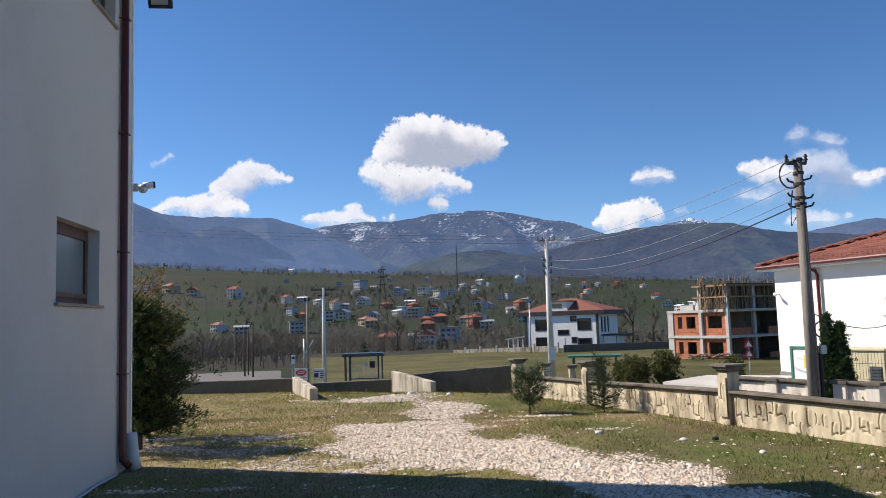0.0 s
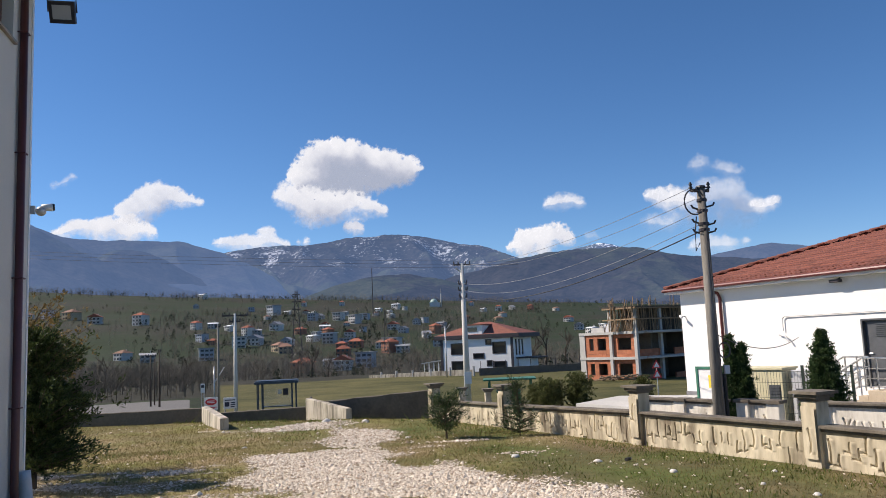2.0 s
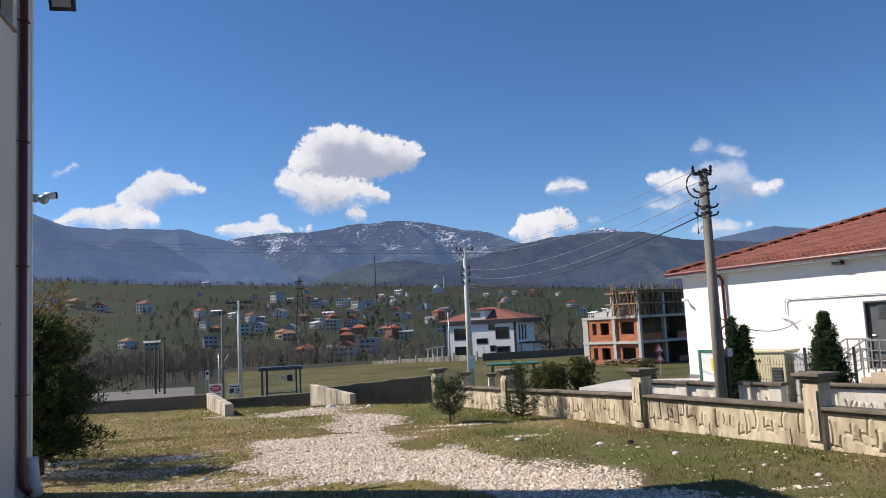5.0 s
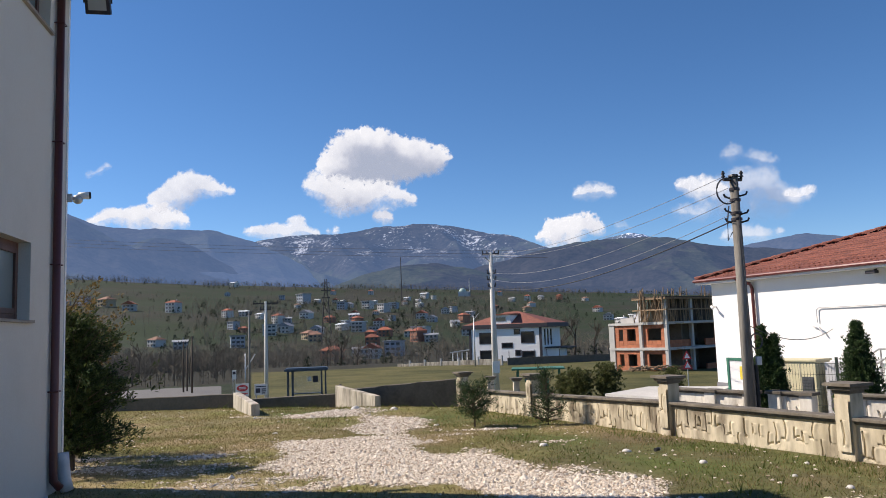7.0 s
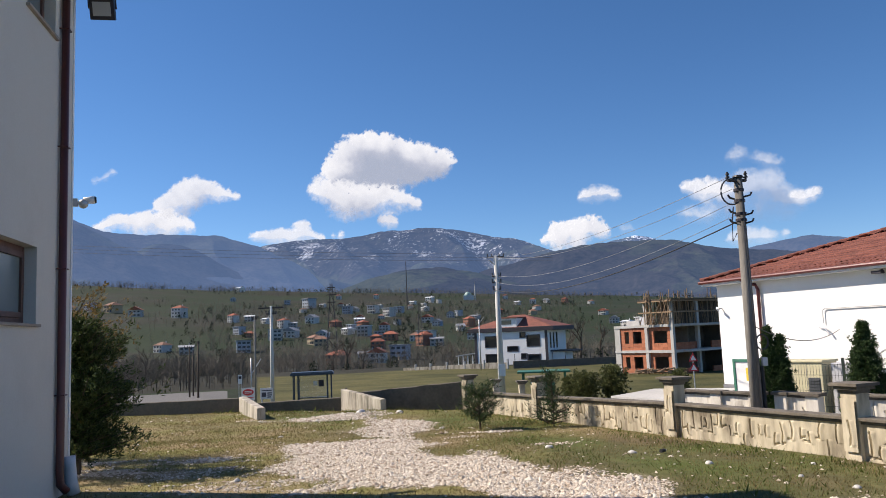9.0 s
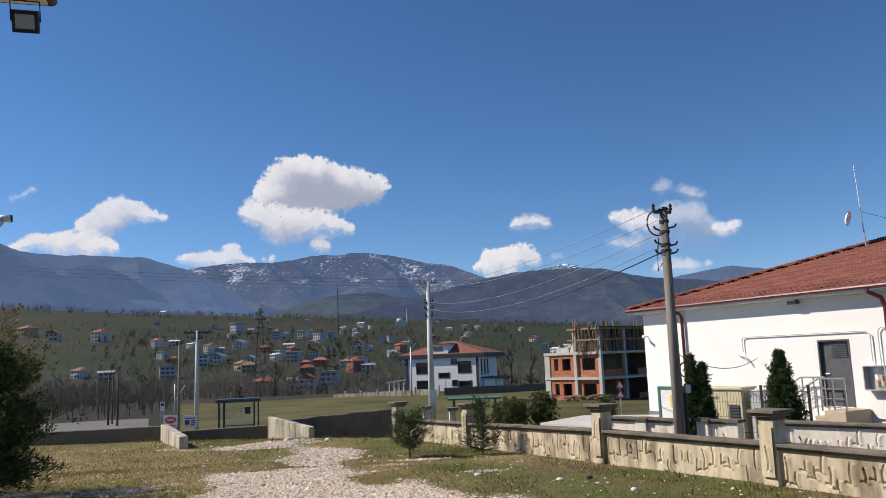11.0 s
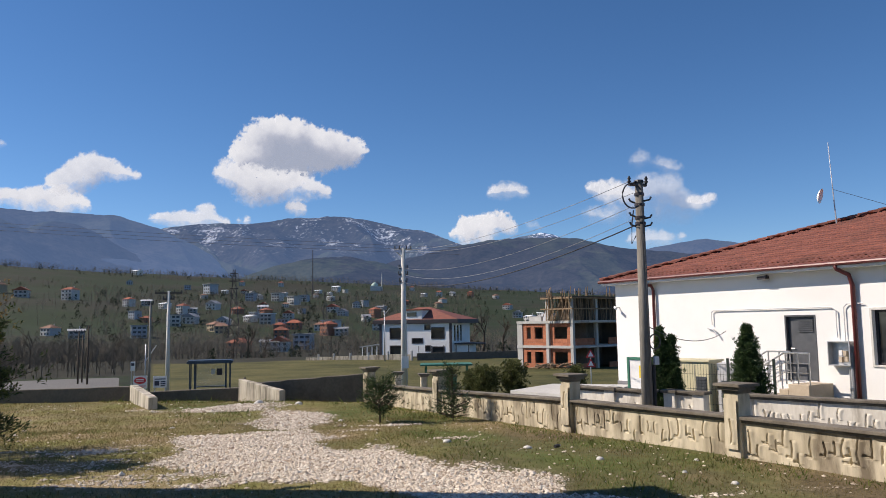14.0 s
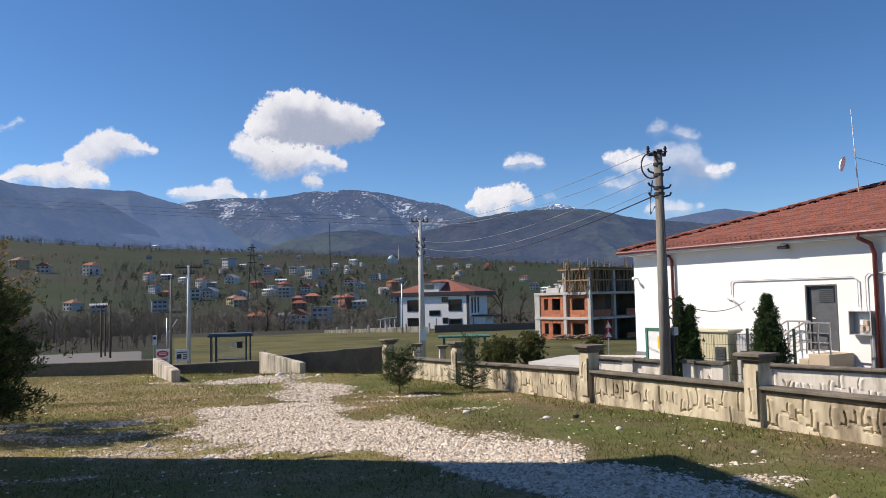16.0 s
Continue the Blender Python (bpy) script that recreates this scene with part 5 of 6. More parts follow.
    x = 0.0
    for k, ln in enumerate((2.6, 3.0, 3.2, 3.4, 3.6, 4.2)):
        z = -2.75 + 0.12 * k
        part("panel", box(x, x + ln - 0.2, 0, 0.25, -4.4, z, bevel=0.02), GATE_CONC, fw)
        part("post", box(x + ln - 0.2, x + ln, -0.05, 0.3, -4.4, z + 0.55, bevel=0.02), RAW_CONC, fw)
        x += ln
    fd = thing("wall_house_plot", pose(18.0, 118.0, 0, 0, 0, 4), "dark boundary wall with wire fence of the house plot", "wall", kind="structure")
    part("panel", box(0, 24, 0, 0.25, -4.6, -2.0, bevel=0.02), SHADE_CONC, fd)
    for k in range(12):
        part("post", rod((2 * k + 0.3, 0.12, -2.0), (2 * k + 0.3, 0.12, -0.9), 0.05), DARK_METAL, fd)


modern_house()


def construction():
    m = pose(26.4, 91.4, -3.35, 0, 0, -57)
    h = thing("unfinished_building", m, "unfinished concrete frame building with orange hollow-brick infill", "building")
    side = pose(8.4, 0, 0, 0, 0, 90)
    part("wall", box(0, 0.8, 0, 0.3, 0, 5.9), RAW_CONC, h, "pale concrete end wall")
    part("wall", box(0, 0.3, 0.3, 10, 0, 5.9), RAW_CONC, h)
    for z in (2.72, 5.62):
        part("slab", box(0, 8.5, -0.08, 10, z, z + 0.3), RAW_CONC, h)
        part("balcony_slab", box(8.5, 9.6, 1.5, 10, z + 0.05, z + 0.25), RAW_CONC, h)
    part("slab", box(4.2, 8.9, -0.6, 10.4, 8.6, 8.75), BARK, h, "dark formwork deck")
    for x in (4.5, 8.05):
        for y in (0, 4.6, 9.6):
            part("column", box(x, x + 0.4, y - 0.04, y + 0.35, 0, 8.6), RAW_CONC, h)
    bays = [(None, 0.8, 4.5, 0.1, [(1.3, 2.2, 0.9, 2.3), (2.9, 3.9, 0.9, 2.3)]), (None, 4.9, 8.05, 0.25, [(5.55, 7.4, 0.9, 2.3)]),
            (side, 0.4, 4.6, 0.2, [(0.6, 4.4, 0.9, 2.6)]), (side, 5.0, 9.6, 0.2, [(5.1, 7.4, 0.0, 2.6), (7.7, 9.5, 0.7, 2.6)])]
    for z in (0, 2.92):
        for frame_m, x0, x1, y, holes in bays:
            bw, bh = 0.62, 0.45
            for row in range(6):
                for col in range(int((x1 - x0) / bw) + 1):
                    a, b = x0 + col * bw, min(x1, x0 + (col + 1) * bw)
                    c, d = row * bh, min(2.7, (row + 1) * bh)
                    mx_, mz_ = (a + b) / 2, (c + d) / 2
                    if b - a < 0.1 or any(p <= mx_ <= q and r <= mz_ <= s for p, q, r, s in holes):
                        continue
                    ob = part("brick", box(a + 0.01, b - 0.01, y, y + 0.2, z + c + 0.01, z + d - 0.005), BRICK, h)
                    if frame_m:
                        ob.matrix_basis = frame_m
    # dark back and inner panels added so the openings look shaded
    part("back_wall", box(0.3, 8.4, 9.7, 10.0, 0, 5.6), SHADE_CONC, h)
    part("partition", box(0.9, 8.0, 3.2, 3.4, 0, 2.7), SHADE_CONC, h, "dark panel added as interior shade")
    part("partition", box(0.9, 8.0, 3.2, 3.4, 3.0, 5.6), SHADE_CONC, h, "dark panel added as interior shade")
    part("partition", box(5.4, 5.6, 3.4, 9.7, 0, 2.7), SHADE_CONC, h, "dark panel added as interior shade")
    part("partition", box(5.4, 5.6, 3.4, 9.7, 3.0, 5.6), SHADE_CONC, h, "dark panel added as interior shade")
    # dark sheets added in place of the gloom between the stacked props
    part("formwork_panel", box(4.7, 7.6, 2.2, 2.3, 5.93, 8.55), BARK, h, "dark backing sheet added behind the props")
    part("formwork_panel", box(7.5, 7.6, 2.3, 9.8, 5.93, 8.55), BARK, h, "dark backing sheet added behind the props")
    rng = random.Random(4)
    for k in range(85):
        front = rng.random() < 0.45
        x, y = (rng.uniform(4.3, 8.6), rng.choice((-0.5, 0.3))) if front else (rng.choice((8.7, 8.3, 6.5)), rng.uniform(0, 10))
        z1 = rng.uniform(8.9, 10.0) if x > 8.6 or y < 0 else 8.6
        part("prop", rod((x, y, 5.92), (x + rng.uniform(-0.4, 0.3), y + rng.uniform(-0.3, 0.3), z1), 0.06, 0.05, 5), TIMBER, h)
    for z in (7.2, 8.45):
        part("plank", box(4.2, 8.8, -0.62, -0.56, z, z + 0.15), TIMBER, h)
        part("plank", box(8.8, 8.86, -0.6, 10.2, z, z + 0.15), TIMBER, h)
    for k in range(4):
        part("brace", rod((4.4 + 0.9 * k, -0.6, 6.0), (5.6 + 0.9 * k, -0.6, 8.5), 0.045, 0.045, 5), TIMBER, h)
    part("parapet", box(0.2, 2.2, 2.0, 2.3, 5.92, 6.5), RAW_CONC, h)
    part("water_tank", box(0.6, 2.0, 4.0, 5.2, 5.92, 6.9, bevel=0.05), GREY_PIPE, h)
    for k in range(9):
        x = rng.uniform(0.9, 7.5)
        part("rubble_brick", box(x, x + 0.5, -0.9, -0.5, 0, 0.25, bevel=0.02), BRICK, h, "broken orange brick")
    wp = thing("woodpile", pose(25.6, 84.0, land_z(25.6, 84.0)), "heap of cut logs and boards", "woodpile")
    for k in range(26):
        a = rng.uniform(0, 4.5)
        part("log", rod((a, rng.uniform(-0.6, 0.6), rng.uniform(0.05, 0.6)), (a + rng.uniform(0.6, 1.6), rng.uniform(-0.6, 0.6), rng.uniform(0.05, 0.7)), 0.09, 0.08, 6), TIMBER, wp)


construction()


def bus_shelter():
    x0, y0 = -7.9, 59.6
    z0 = land_z(-6.3, y0)
    s = thing("bus_shelter", pose(x0, y0, z0, 0, 0, 3), "dark blue steel bus shelter with glass back", "bus shelter")
    h = -0.15 - z0
    for x in (0.1, 0.45, 2.65, 2.95):
        for y in (0, 1.2):
            part("post", box(x - 0.04, x + 0.04, y, y + 0.08, -0.1, h - 0.12), SHELTER, s)
    bm = bmesh.new()
    box(-0.1, 3.15, -0.35, 1.5, h - 0.12, h + 0.06, bm, 0.03)
    box(-0.02, 3.07, -0.25, 1.4, h + 0.06, h + 0.13, bm, 0.03)
    part("roof", bm, SHELTER, s, "dark blue curved roof")
    g, n, l, b = nodes_of("shelter_glass")
    b.inputs["Base Color"].default_value = (0.55, 0.62, 0.6, 1)
    b.inputs["Alpha"].default_value = 0.13
    b.inputs["Roughness"].default_value = 0.08
    part("pane", box(0.45, 2.65, 1.22, 1.235, 0.3, h - 0.2), g, s, "clear glass back pane")
    part("notice", box(1.95, 2.35, 1.19, 1.21, 1.25, 1.75), DARK_INK, s, "small dark notice")
    part("notice", box(1.55, 1.85, 1.19, 1.21, 1.35, 1.7), WHITE_PAINT, s, "small pale notice")
    part("bench", box(0.5, 2.6, 0.75, 1.15, 0.42, 0.48), SHELTER, s)


bus_shelter()


def notice_board(name, x, y, rz, w, z0, z1, panel, label, bars, ink, foot=-0.6):
    s = thing(name, pose(x, y, 0, 0, 0, rz), label, "sign")
    for px in (0.06, w - 0.06):
        part("post", rod((px, 0.03, foot), (px, 0.03, z1 - 0.02), 0.025), GALV, s)
    b = part("board", box(0, w, -0.02, 0.01, z0, z1, bevel=0.006), panel, s)
    for (a, c, d, e) in bars:
        part("lettering_bar", box(a * w, c * w, -0.027, -0.021, z0 + d * (z1 - z0), z0 + e * (z1 - z0)), ink, b)
    return s


rs = notice_board("red_and_white_sign", -6.25, 32.0, 5, 0.52, 0.02, 0.52, WHITE_PAINT, "small white sign with a red oval at the gate", [(0.1, 0.9, 0.18, 0.24), (0.25, 0.75, 0.08, 0.13)], RED_SIGN)
bm = bmesh.new()
bmesh.ops.create_circle(bm, cap_ends=True, segments=28, radius=1)
bm.transform(Matrix.Translation((0.26, -0.026, 0.34)) @ Matrix.Diagonal((0.22, 1, 0.13, 1)) @ pose(0, 0, 0, 90, 0, 0))
ov = part("oval", bm, RED_SIGN, rs, "red oval panel")
for z in (0.30, 0.36):
    part("lettering_bar", box(0.12, 0.40, -0.036, -0.03, z, z + 0.03), WHITE_PAINT, ov)
notice_board("white_notice_sign", -5.45, 31.7, 5, 0.5, 0.06, 0.5, WHITE_PAINT, "small white notice board with dark writing at the gate", [(0.1, 0.9, 0.72, 0.8), (0.1, 0.45, 0.2, 0.6), (0.55, 0.9, 0.48, 0.58), (0.55, 0.9, 0.3, 0.4), (0.55, 0.85, 0.12, 0.22)], DARK_INK)
notice_board("bus_stop_sign", -11.4, 57.0, 0, 0.3, -0.55, 0.1, WHITE_PAINT, "white bus stop sign on a thin post", [(0.15, 0.85, 0.55, 0.85)], DARK_INK, -3)
ws = thing("warning_sign", pose(21.9, 55.9, land_z(21.9, 55.9)), "red triangular warning sign on a post", "road sign")
part("post", rod((0, 0, -0.1), (0, 0, 2.6), 0.04), GALV, ws)
for z, k in ((2.45, 0), (1.75, 1)):
    part("plate", poly([(-0.36, -0.05, z - 0.3), (0.36, -0.05, z - 0.3), (0, -0.05, z + 0.33), (-0.36, -0.03, z - 0.3), (0.36, -0.03, z - 0.3), (0, -0.03, z + 0.33)], [(0, 1, 2), (5, 4, 3), (0, 3, 4, 1), (1, 4, 5, 2), (2, 5, 3, 0)]), RED_SIGN, ws, "red bordered triangle")
    part("plate_face", poly([(-0.22, -0.056, z - 0.22), (0.22, -0.056, z - 0.22), (0, -0.056, z + 0.17)], [(0, 1, 2)]), WHITE_PAINT, ws)

# waste-container shed by the lane
z0 = land_z(8.5, 45.2)
ds = thing("green_container_shelter", pose(7.4, 45.4, z0, 0, 0, -10), "green steel open shelter for waste containers", "shelter")
top = -0.1 - z0
for x in (0.06, 2.5):
    for y in (0, 1.2):
        part("post", box(x, x + 0.1, y, y + 0.1, -0.1, top), GREEN_PAINT, ds)
part("roof", box(-0.25, 2.85, -0.3, 1.6, top, top + 0.1, bevel=0.02), GREEN_PAINT, ds)
part("side_panel", box(0.02, 0.06, 0, 1.2, 0, top - 0.1), GREEN_PAINT, ds)
ct = thing("waste_container", pose(8.0, 45.8, z0, 0, 0, -10), "green wheeled waste container", "waste container")
part("body", box(0, 1.4, 0, 0.9, 0.15, 1.2, bevel=0.05), GREEN_PAINT, ct)
part("lid", box(-0.03, 1.43, -0.03, 0.93, 1.2, 1.32, bevel=0.04), GREEN_PAINT, ct)
for x in (0.15, 1.25):
    part("wheel", rod((x, 0.1, 0.09), (x, 0.18, 0.09), 0.09, 0.09, 10), BLACK, ct)

# capped stone posts beyond the wall
for (x, y, t) in ((4.35, 33.7, 0.32), (5.45, 33.5, 0.22)):
    z0 = land_z(x, y)
    pl = thing("stone_post", pose(x, y, z0), "pale cast stone gate post with a flat cap", "post", "gate posts")
    part("shaft", box(-0.13, 0.13, -0.13, 0.13, -0.2, t - z0 - 0.15, bevel=0.015), CAST, pl)
    bm = bmesh.new()
    for dz, gq in ((-0.15, 0.17), (-0.1, 0.21), (-0.05, 0.25)):
        box(-gq, gq, -gq, gq, t - z0 + dz, t - z0 + dz + 0.048, bm, 0.008)
    part("cap", bm, COPING, pl)

# ---- forecourt of the white building ----
gb = thing("generator_cabinet", pose(11.0, 21.75, -0.5, 0, 0, -55), "cream sheet-metal generator cabinet with a dark louvre", "cabinet")
part("body", box(0, 1.3, 0, 0.9, 0.12, 1.62, bevel=0.02), BEIGE, gb)
part("top", box(-0.04, 1.34, -0.04, 0.94, 1.62, 1.68, bevel=0.01), BEIGE, gb)
part("foot", box(0.02, 1.28, 0.02, 0.88, 0, 0.12), PLINTH, gb)
lv = part("louvre", box(0.9, 1.22, -0.012, -0.002, 0.5, 1.2), GREY_DOOR, gb, "dark louvre panel")
for k in range(8):
    part("slat", box(0.92, 1.2, -0.03, -0.012, 0.53 + 0.082 * k, 0.575 + 0.082 * k), GREY_DOOR, lv)
for x in (0.42, 0.85):
    part("door_joint", box(x, x + 0.012, -0.004, -0.001, 0.2, 1.55), PLINTH, gb)
g2 = thing("service_cabinet", pose(11.95, 20.6, -0.5, 0, 0, -55), "pale grey metal service cabinet", "cabinet")
part("body", box(0, 0.85, 0, 0.8, 0.05, 1.6, bevel=0.02), GREY_PIPE, g2)
part("door", box(0.12, 0.55, -0.015, -0.002, 0.3, 1.1), GREY_DOOR, g2, "dark door panel")
pf = thing("wire_panel_fence", pose(10.1, 20.9, -0.45, 0, 0, -52), "dark green welded wire fence panels with posts", "fence")
for x in (0.0, 0.75, 2.2, 3.4):
    part("post", box(x - 0.03, x + 0.03, -0.03, 0.03, 0, 1.75), GREEN_FENCE, pf)
for k in range(44):
    x = 0.03 + k * 0.078
    part("vertical_wire", box(x, x + 0.006, -0.003, 0.003, 0.05, 1.6), GREEN_FENCE, pf)
for z in (0.1, 0.5, 0.9, 1.3, 1.58):
    part("horizontal_wire", box(0, 3.4, -0.006, 0.0, z, z + 0.01), GREEN_FENCE, pf)
nb = thing("green_framed_board", pose(12.05, 27.0, -0.52, 0, 0, -66), "white board in a green steel frame", "notice board")
part("panel", box(0.1, 1.3, 0, 0.02, 0.35, 1.45), WHITE_PAINT, nb)
for q in ((0, 0.1, 0, 1.55), (1.3, 1.4, 0, 1.55), (0.1, 1.3, 1.45, 1.55)):
    part("frame", box(q[0], q[1], -0.03, 0.05, q[2], q[3], bevel=0.008), GREEN_PAINT, nb)
part("label", box(0.55, 0.75, -0.008, -0.001, 0.8, 1.25), YELLOW_SIGN, nb, "yellow label")


# ---- village on the far slope ----
def house_proto(kind, wall, roof, seed):
    """One far house, 10 m wide, standing at the origin; parts are walls, roof, windows, balcony and chimney."""
    rng = random.Random(seed)
    storeys = 3 if kind in ("flat", "tall") else 2
    W, D, H = 10.0, 9.0, 2.9 * storeys
    names = {"gable": "gabled roof", "hip": "hip roof", "flat": "flat roof", "tall": "hip roof and three floors", "low": "shallow metal roof"}
    h = thing("village_house", pose(0, 0, -400), "far village house with " + names[kind], "house", "village houses")
    holes = []
    for s in range(storeys):
        for x in (0.9, 4.1, 7.2):
            holes.append((x, x + (2.2 if kind == "flat" else 1.7), 0.9 + 2.9 * s, 2.3 + 2.9 * s))
    part("wall", wall_with_holes(0, W, -3, H, 0, 0.3, holes), wall, h)
    part("wall", box(0, 0.3, 0.3, D, -3, H), wall, h)
    part("wall", box(W - 0.3, W, 0.3, D, -3, H), wall, h)
    part("wall", box(0.3, W - 0.3, D - 0.3, D, -3, H), wall, h)
    for q in holes:
        part("window", box(q[0], q[1], 0.14, 0.2, q[2], q[3]), GLASS_FAR, h)
    for s in range(1, storeys):
        if rng.random() < 0.7:
            part("balcony", box(3.6, 8.9, -1.2, -0.01, 2.9 * s - 0.2, 2.9 * s + 0.75), wall, h)
    o = 0.8
    a = [(-o, -o, H), (W + o, -o, H), (W + o, D + o, H), (-o, D + o, H)]
    if kind in ("hip", "tall"):
        v, f = a + [(3.6, D / 2, H + 2.4), (6.4, D / 2, H + 2.4)], [(0, 1, 5, 4), (1, 2, 5), (2, 3, 4, 5), (3, 0, 4), (3, 2, 1, 0)]
    elif kind == "gable":
        v, f = a + [(W / 2, -o, H + 3.0), (W / 2, D + o, H + 3.0)], [(1, 2, 5, 4), (3, 0, 4, 5), (0, 1, 4), (2, 3, 5), (3, 2, 1, 0)]
    elif kind == "low":
        v, f = a + [(-o, D / 2, H + 1.3), (W + o, D / 2, H + 1.3)], [(0, 1, 5, 4), (2, 3, 4, 5), (1, 2, 5), (3, 0, 4), (3, 2, 1, 0)]
    else:
        v, f = a + [(x, y, H + 0.6) for x, y, z in a], [(4, 5, 6, 7), (0, 1, 5, 4), (1, 2, 6, 5), (2, 3, 7, 6), (3, 0, 4, 7), (3, 2, 1, 0)]
    r = part("roof", poly(v, f), roof, h)
    if kind != "flat":
        part("chimney", box(6.6, 7.2, 5.6, 6.2, H + 0.6, H + 3.0), wall, r)
    return h


def bearing(az, r):
    return r * math.sin(radians(az)), r * math.cos(radians(az))


def slope_hit(az, el):
    """The distance at which the slope rises through an elevation, seen from the yard."""
    rr = np.arange(255, 1290, 3.0)
    x, y = rr * math.sin(radians(az)), rr * math.cos(radians(az))
    ang = np.degrees(np.arctan((land(x, y) - 2.3) / rr))
    up = np.nonzero(ang >= el)[0]
    return float(rr[up[0]]) if len(up) else 1180.0


PROTOS = {
    "white": [house_proto("hip", HOUSE_WHITE, ROOF_BROWN, 1), house_proto("gable", HOUSE_WHITE, ROOF_GREY, 2), house_proto("low", HOUSE_WHITE, ROOF_WHITE, 3), house_proto("tall", HOUSE_WHITE, ROOF_RED, 4)],
    "flat": [house_proto("flat", HOUSE_WHITE, ROOF_GREY, 5), house_proto("flat", HOUSE_BLUE, ROOF_GREY, 6), house_proto("flat", HOUSE_GREY, ROOF_WHITE, 7)],
    "red": [house_proto("tall", HOUSE_BRICK, ROOF_RED, 8), house_proto("hip", HOUSE_BRICK, ROOF_RED, 9), house_proto("gable", HOUSE_WHITE, ROOF_RED, 10)],
    "grey": [house_proto("low", HOUSE_GREY, ROOF_GREY, 11), house_proto("gable", HOUSE_BLUE, ROOF_GREY, 12), house_proto("hip", HOUSE_YELLOW, ROOF_BROWN, 13)],
}
# azimuth, elevation of the foot, apparent width
VILLAGE = (
    ('white', [(-22.1, 2.65, 20), (-15.5, 2.02, 32), (-11.3, 3.75, 20), (-10.5, 1.62, 25), (-9.5, 1.39, 22), (-6.2, 1.3, 30), (-7.7, 0.3, 35), (-5.4, 0.15, 24), (-16.7, -0.33, 20), (-4.1, 3.0, 12), (-5.3, 2.45, 12), (-1.3, 2.93, 14), (2.1, 1.9, 18), (4.2, 1.33, 14), (-3.7, 0.39, 12), (8.3, 2.53, 10), (9.1, 2.08, 10), (16.1, 0.4, 14), (16.8, 0.1, 12), (11.2, 2.13, 12), (14.4, 1.88, 12), (10.3, 2.08, 16), (2.6, 2.6, 20), (-8.3, 1.02, 14)]),
    ('flat', [(-21.2, 2.64, 25), (-6.5, 2.43, 30), (-0.6, 1.6, 28), (0.3, 1.82, 22), (-1.7, 1.88, 26), (0.2, -1.65, 44), (17.8, 0.14, 20), (-7.8, 2.72, 15), (-10.9, -0.64, 26)]),
    ('red', [(-18.2, 2.2, 32), (-0.4, -0.21, 36), (-1.3, -0.77, 38), (1.8, -0.69, 36), (-4.5, -2.0, 24), (5.3, 0.62, 22), (-1.4, -1.94, 20), (12.6, 2.04, 14), (-2.6, 0.86, 14), (-4.5, 0.96, 22), (-0.8, 0.55, 28), (15.3, 1.03, 12)]),
    ('grey', [(-19.9, 2.5, 35), (-11.6, 3.09, 15), (-6.2, -0.25, 30), (-7.5, 1.0, 18), (3.1, -0.73, 26), (-2.1, -2.45, 34), (-14.8, -0.59, 30), (5.9, 1.06, 11)]),
)
HOUSE_SPOTS = []
hr = random.Random(77)
for style, spots in VILLAGE:
    for k, (az, el, w) in enumerate(spots):
        r = slope_hit(az, el)
        x, y = bearing(az, r)
        size = min(1.5, max(0.6, w * r / 1356 / 16.0))
        proto = PROTOS[style][(k * 7 + int(w)) % len(PROTOS[style])]
        c = copy_thing(proto, pose(x, y, land_z(x, y) - 0.2, 0, 0, -az + hr.uniform(-62, 4)) @ Matrix.Translation((-5 * size, 0, 0)) @ Matrix.Scale(size, 4))
        HOUSE_SPOTS.append((x, y, 9 * size))
# smaller houses that fill the village between the larger ones
for k in range(52):
    az, el = hr.gauss(-1.5, 5.5), hr.uniform(-0.6, 2.6)
    style = hr.choice(("white", "white", "white", "red", "grey", "flat"))
    r = slope_hit(az, el)
    x, y = bearing(az, r)
    if any((x - q[0]) ** 2 + (y - q[1]) ** 2 < (q[2] + 8) ** 2 for q in HOUSE_SPOTS):
        continue
    size = hr.uniform(0.42, 0.72)
    copy_thing(hr.choice(PROTOS[style]), pose(x, y, land_z(x, y) - 0.3, 0, 0, -az + hr.uniform(-75, 5)) @ Matrix.Translation((-5 * size, 0, 0)) @ Matrix.Scale(size, 4))
    HOUSE_SPOTS.append((x, y, 9 * size))
for group in PROTOS.values():
    for ob in group:
        for o in (*ob.children_recursive, ob):
            bpy.data.objects.remove(o)

# mosque with dome and minaret
r = slope_hit(6.0, 2.55)
x, y = bearing(5.6, r)
ms = thing("mosque", pose(x, y, land_z(x, y), 0, 0, -6), "far white mosque with a green dome and a slim minaret", "mosque")
part("hall", box(-7, 7, 0, 12, -3, 6.5), HOUSE_WHITE, ms)
bm = bmesh.new()
bmesh.ops.create_uvsphere(bm, u_segments=20, v_segments=10, radius=5.0)
bm.transform(pose(-1, 6, 6.5))
part("dome", bm, surface("dome_lead", (0.25, 0.36, 0.33), (0.35, 0.47, 0.42), 0.3, 0.5, 0.1), ms, "pale green dome", True)
mn = part("minaret", rod((8.5, 4, -3), (8.5, 4, 19), 0.8, 0.65, 12), HOUSE_WHITE, ms, "slim white minaret")
part("spire", rod((8.5, 4, 19), (8.5, 4, 25), 0.8, 0.05, 12), ROOF_GREY, mn)

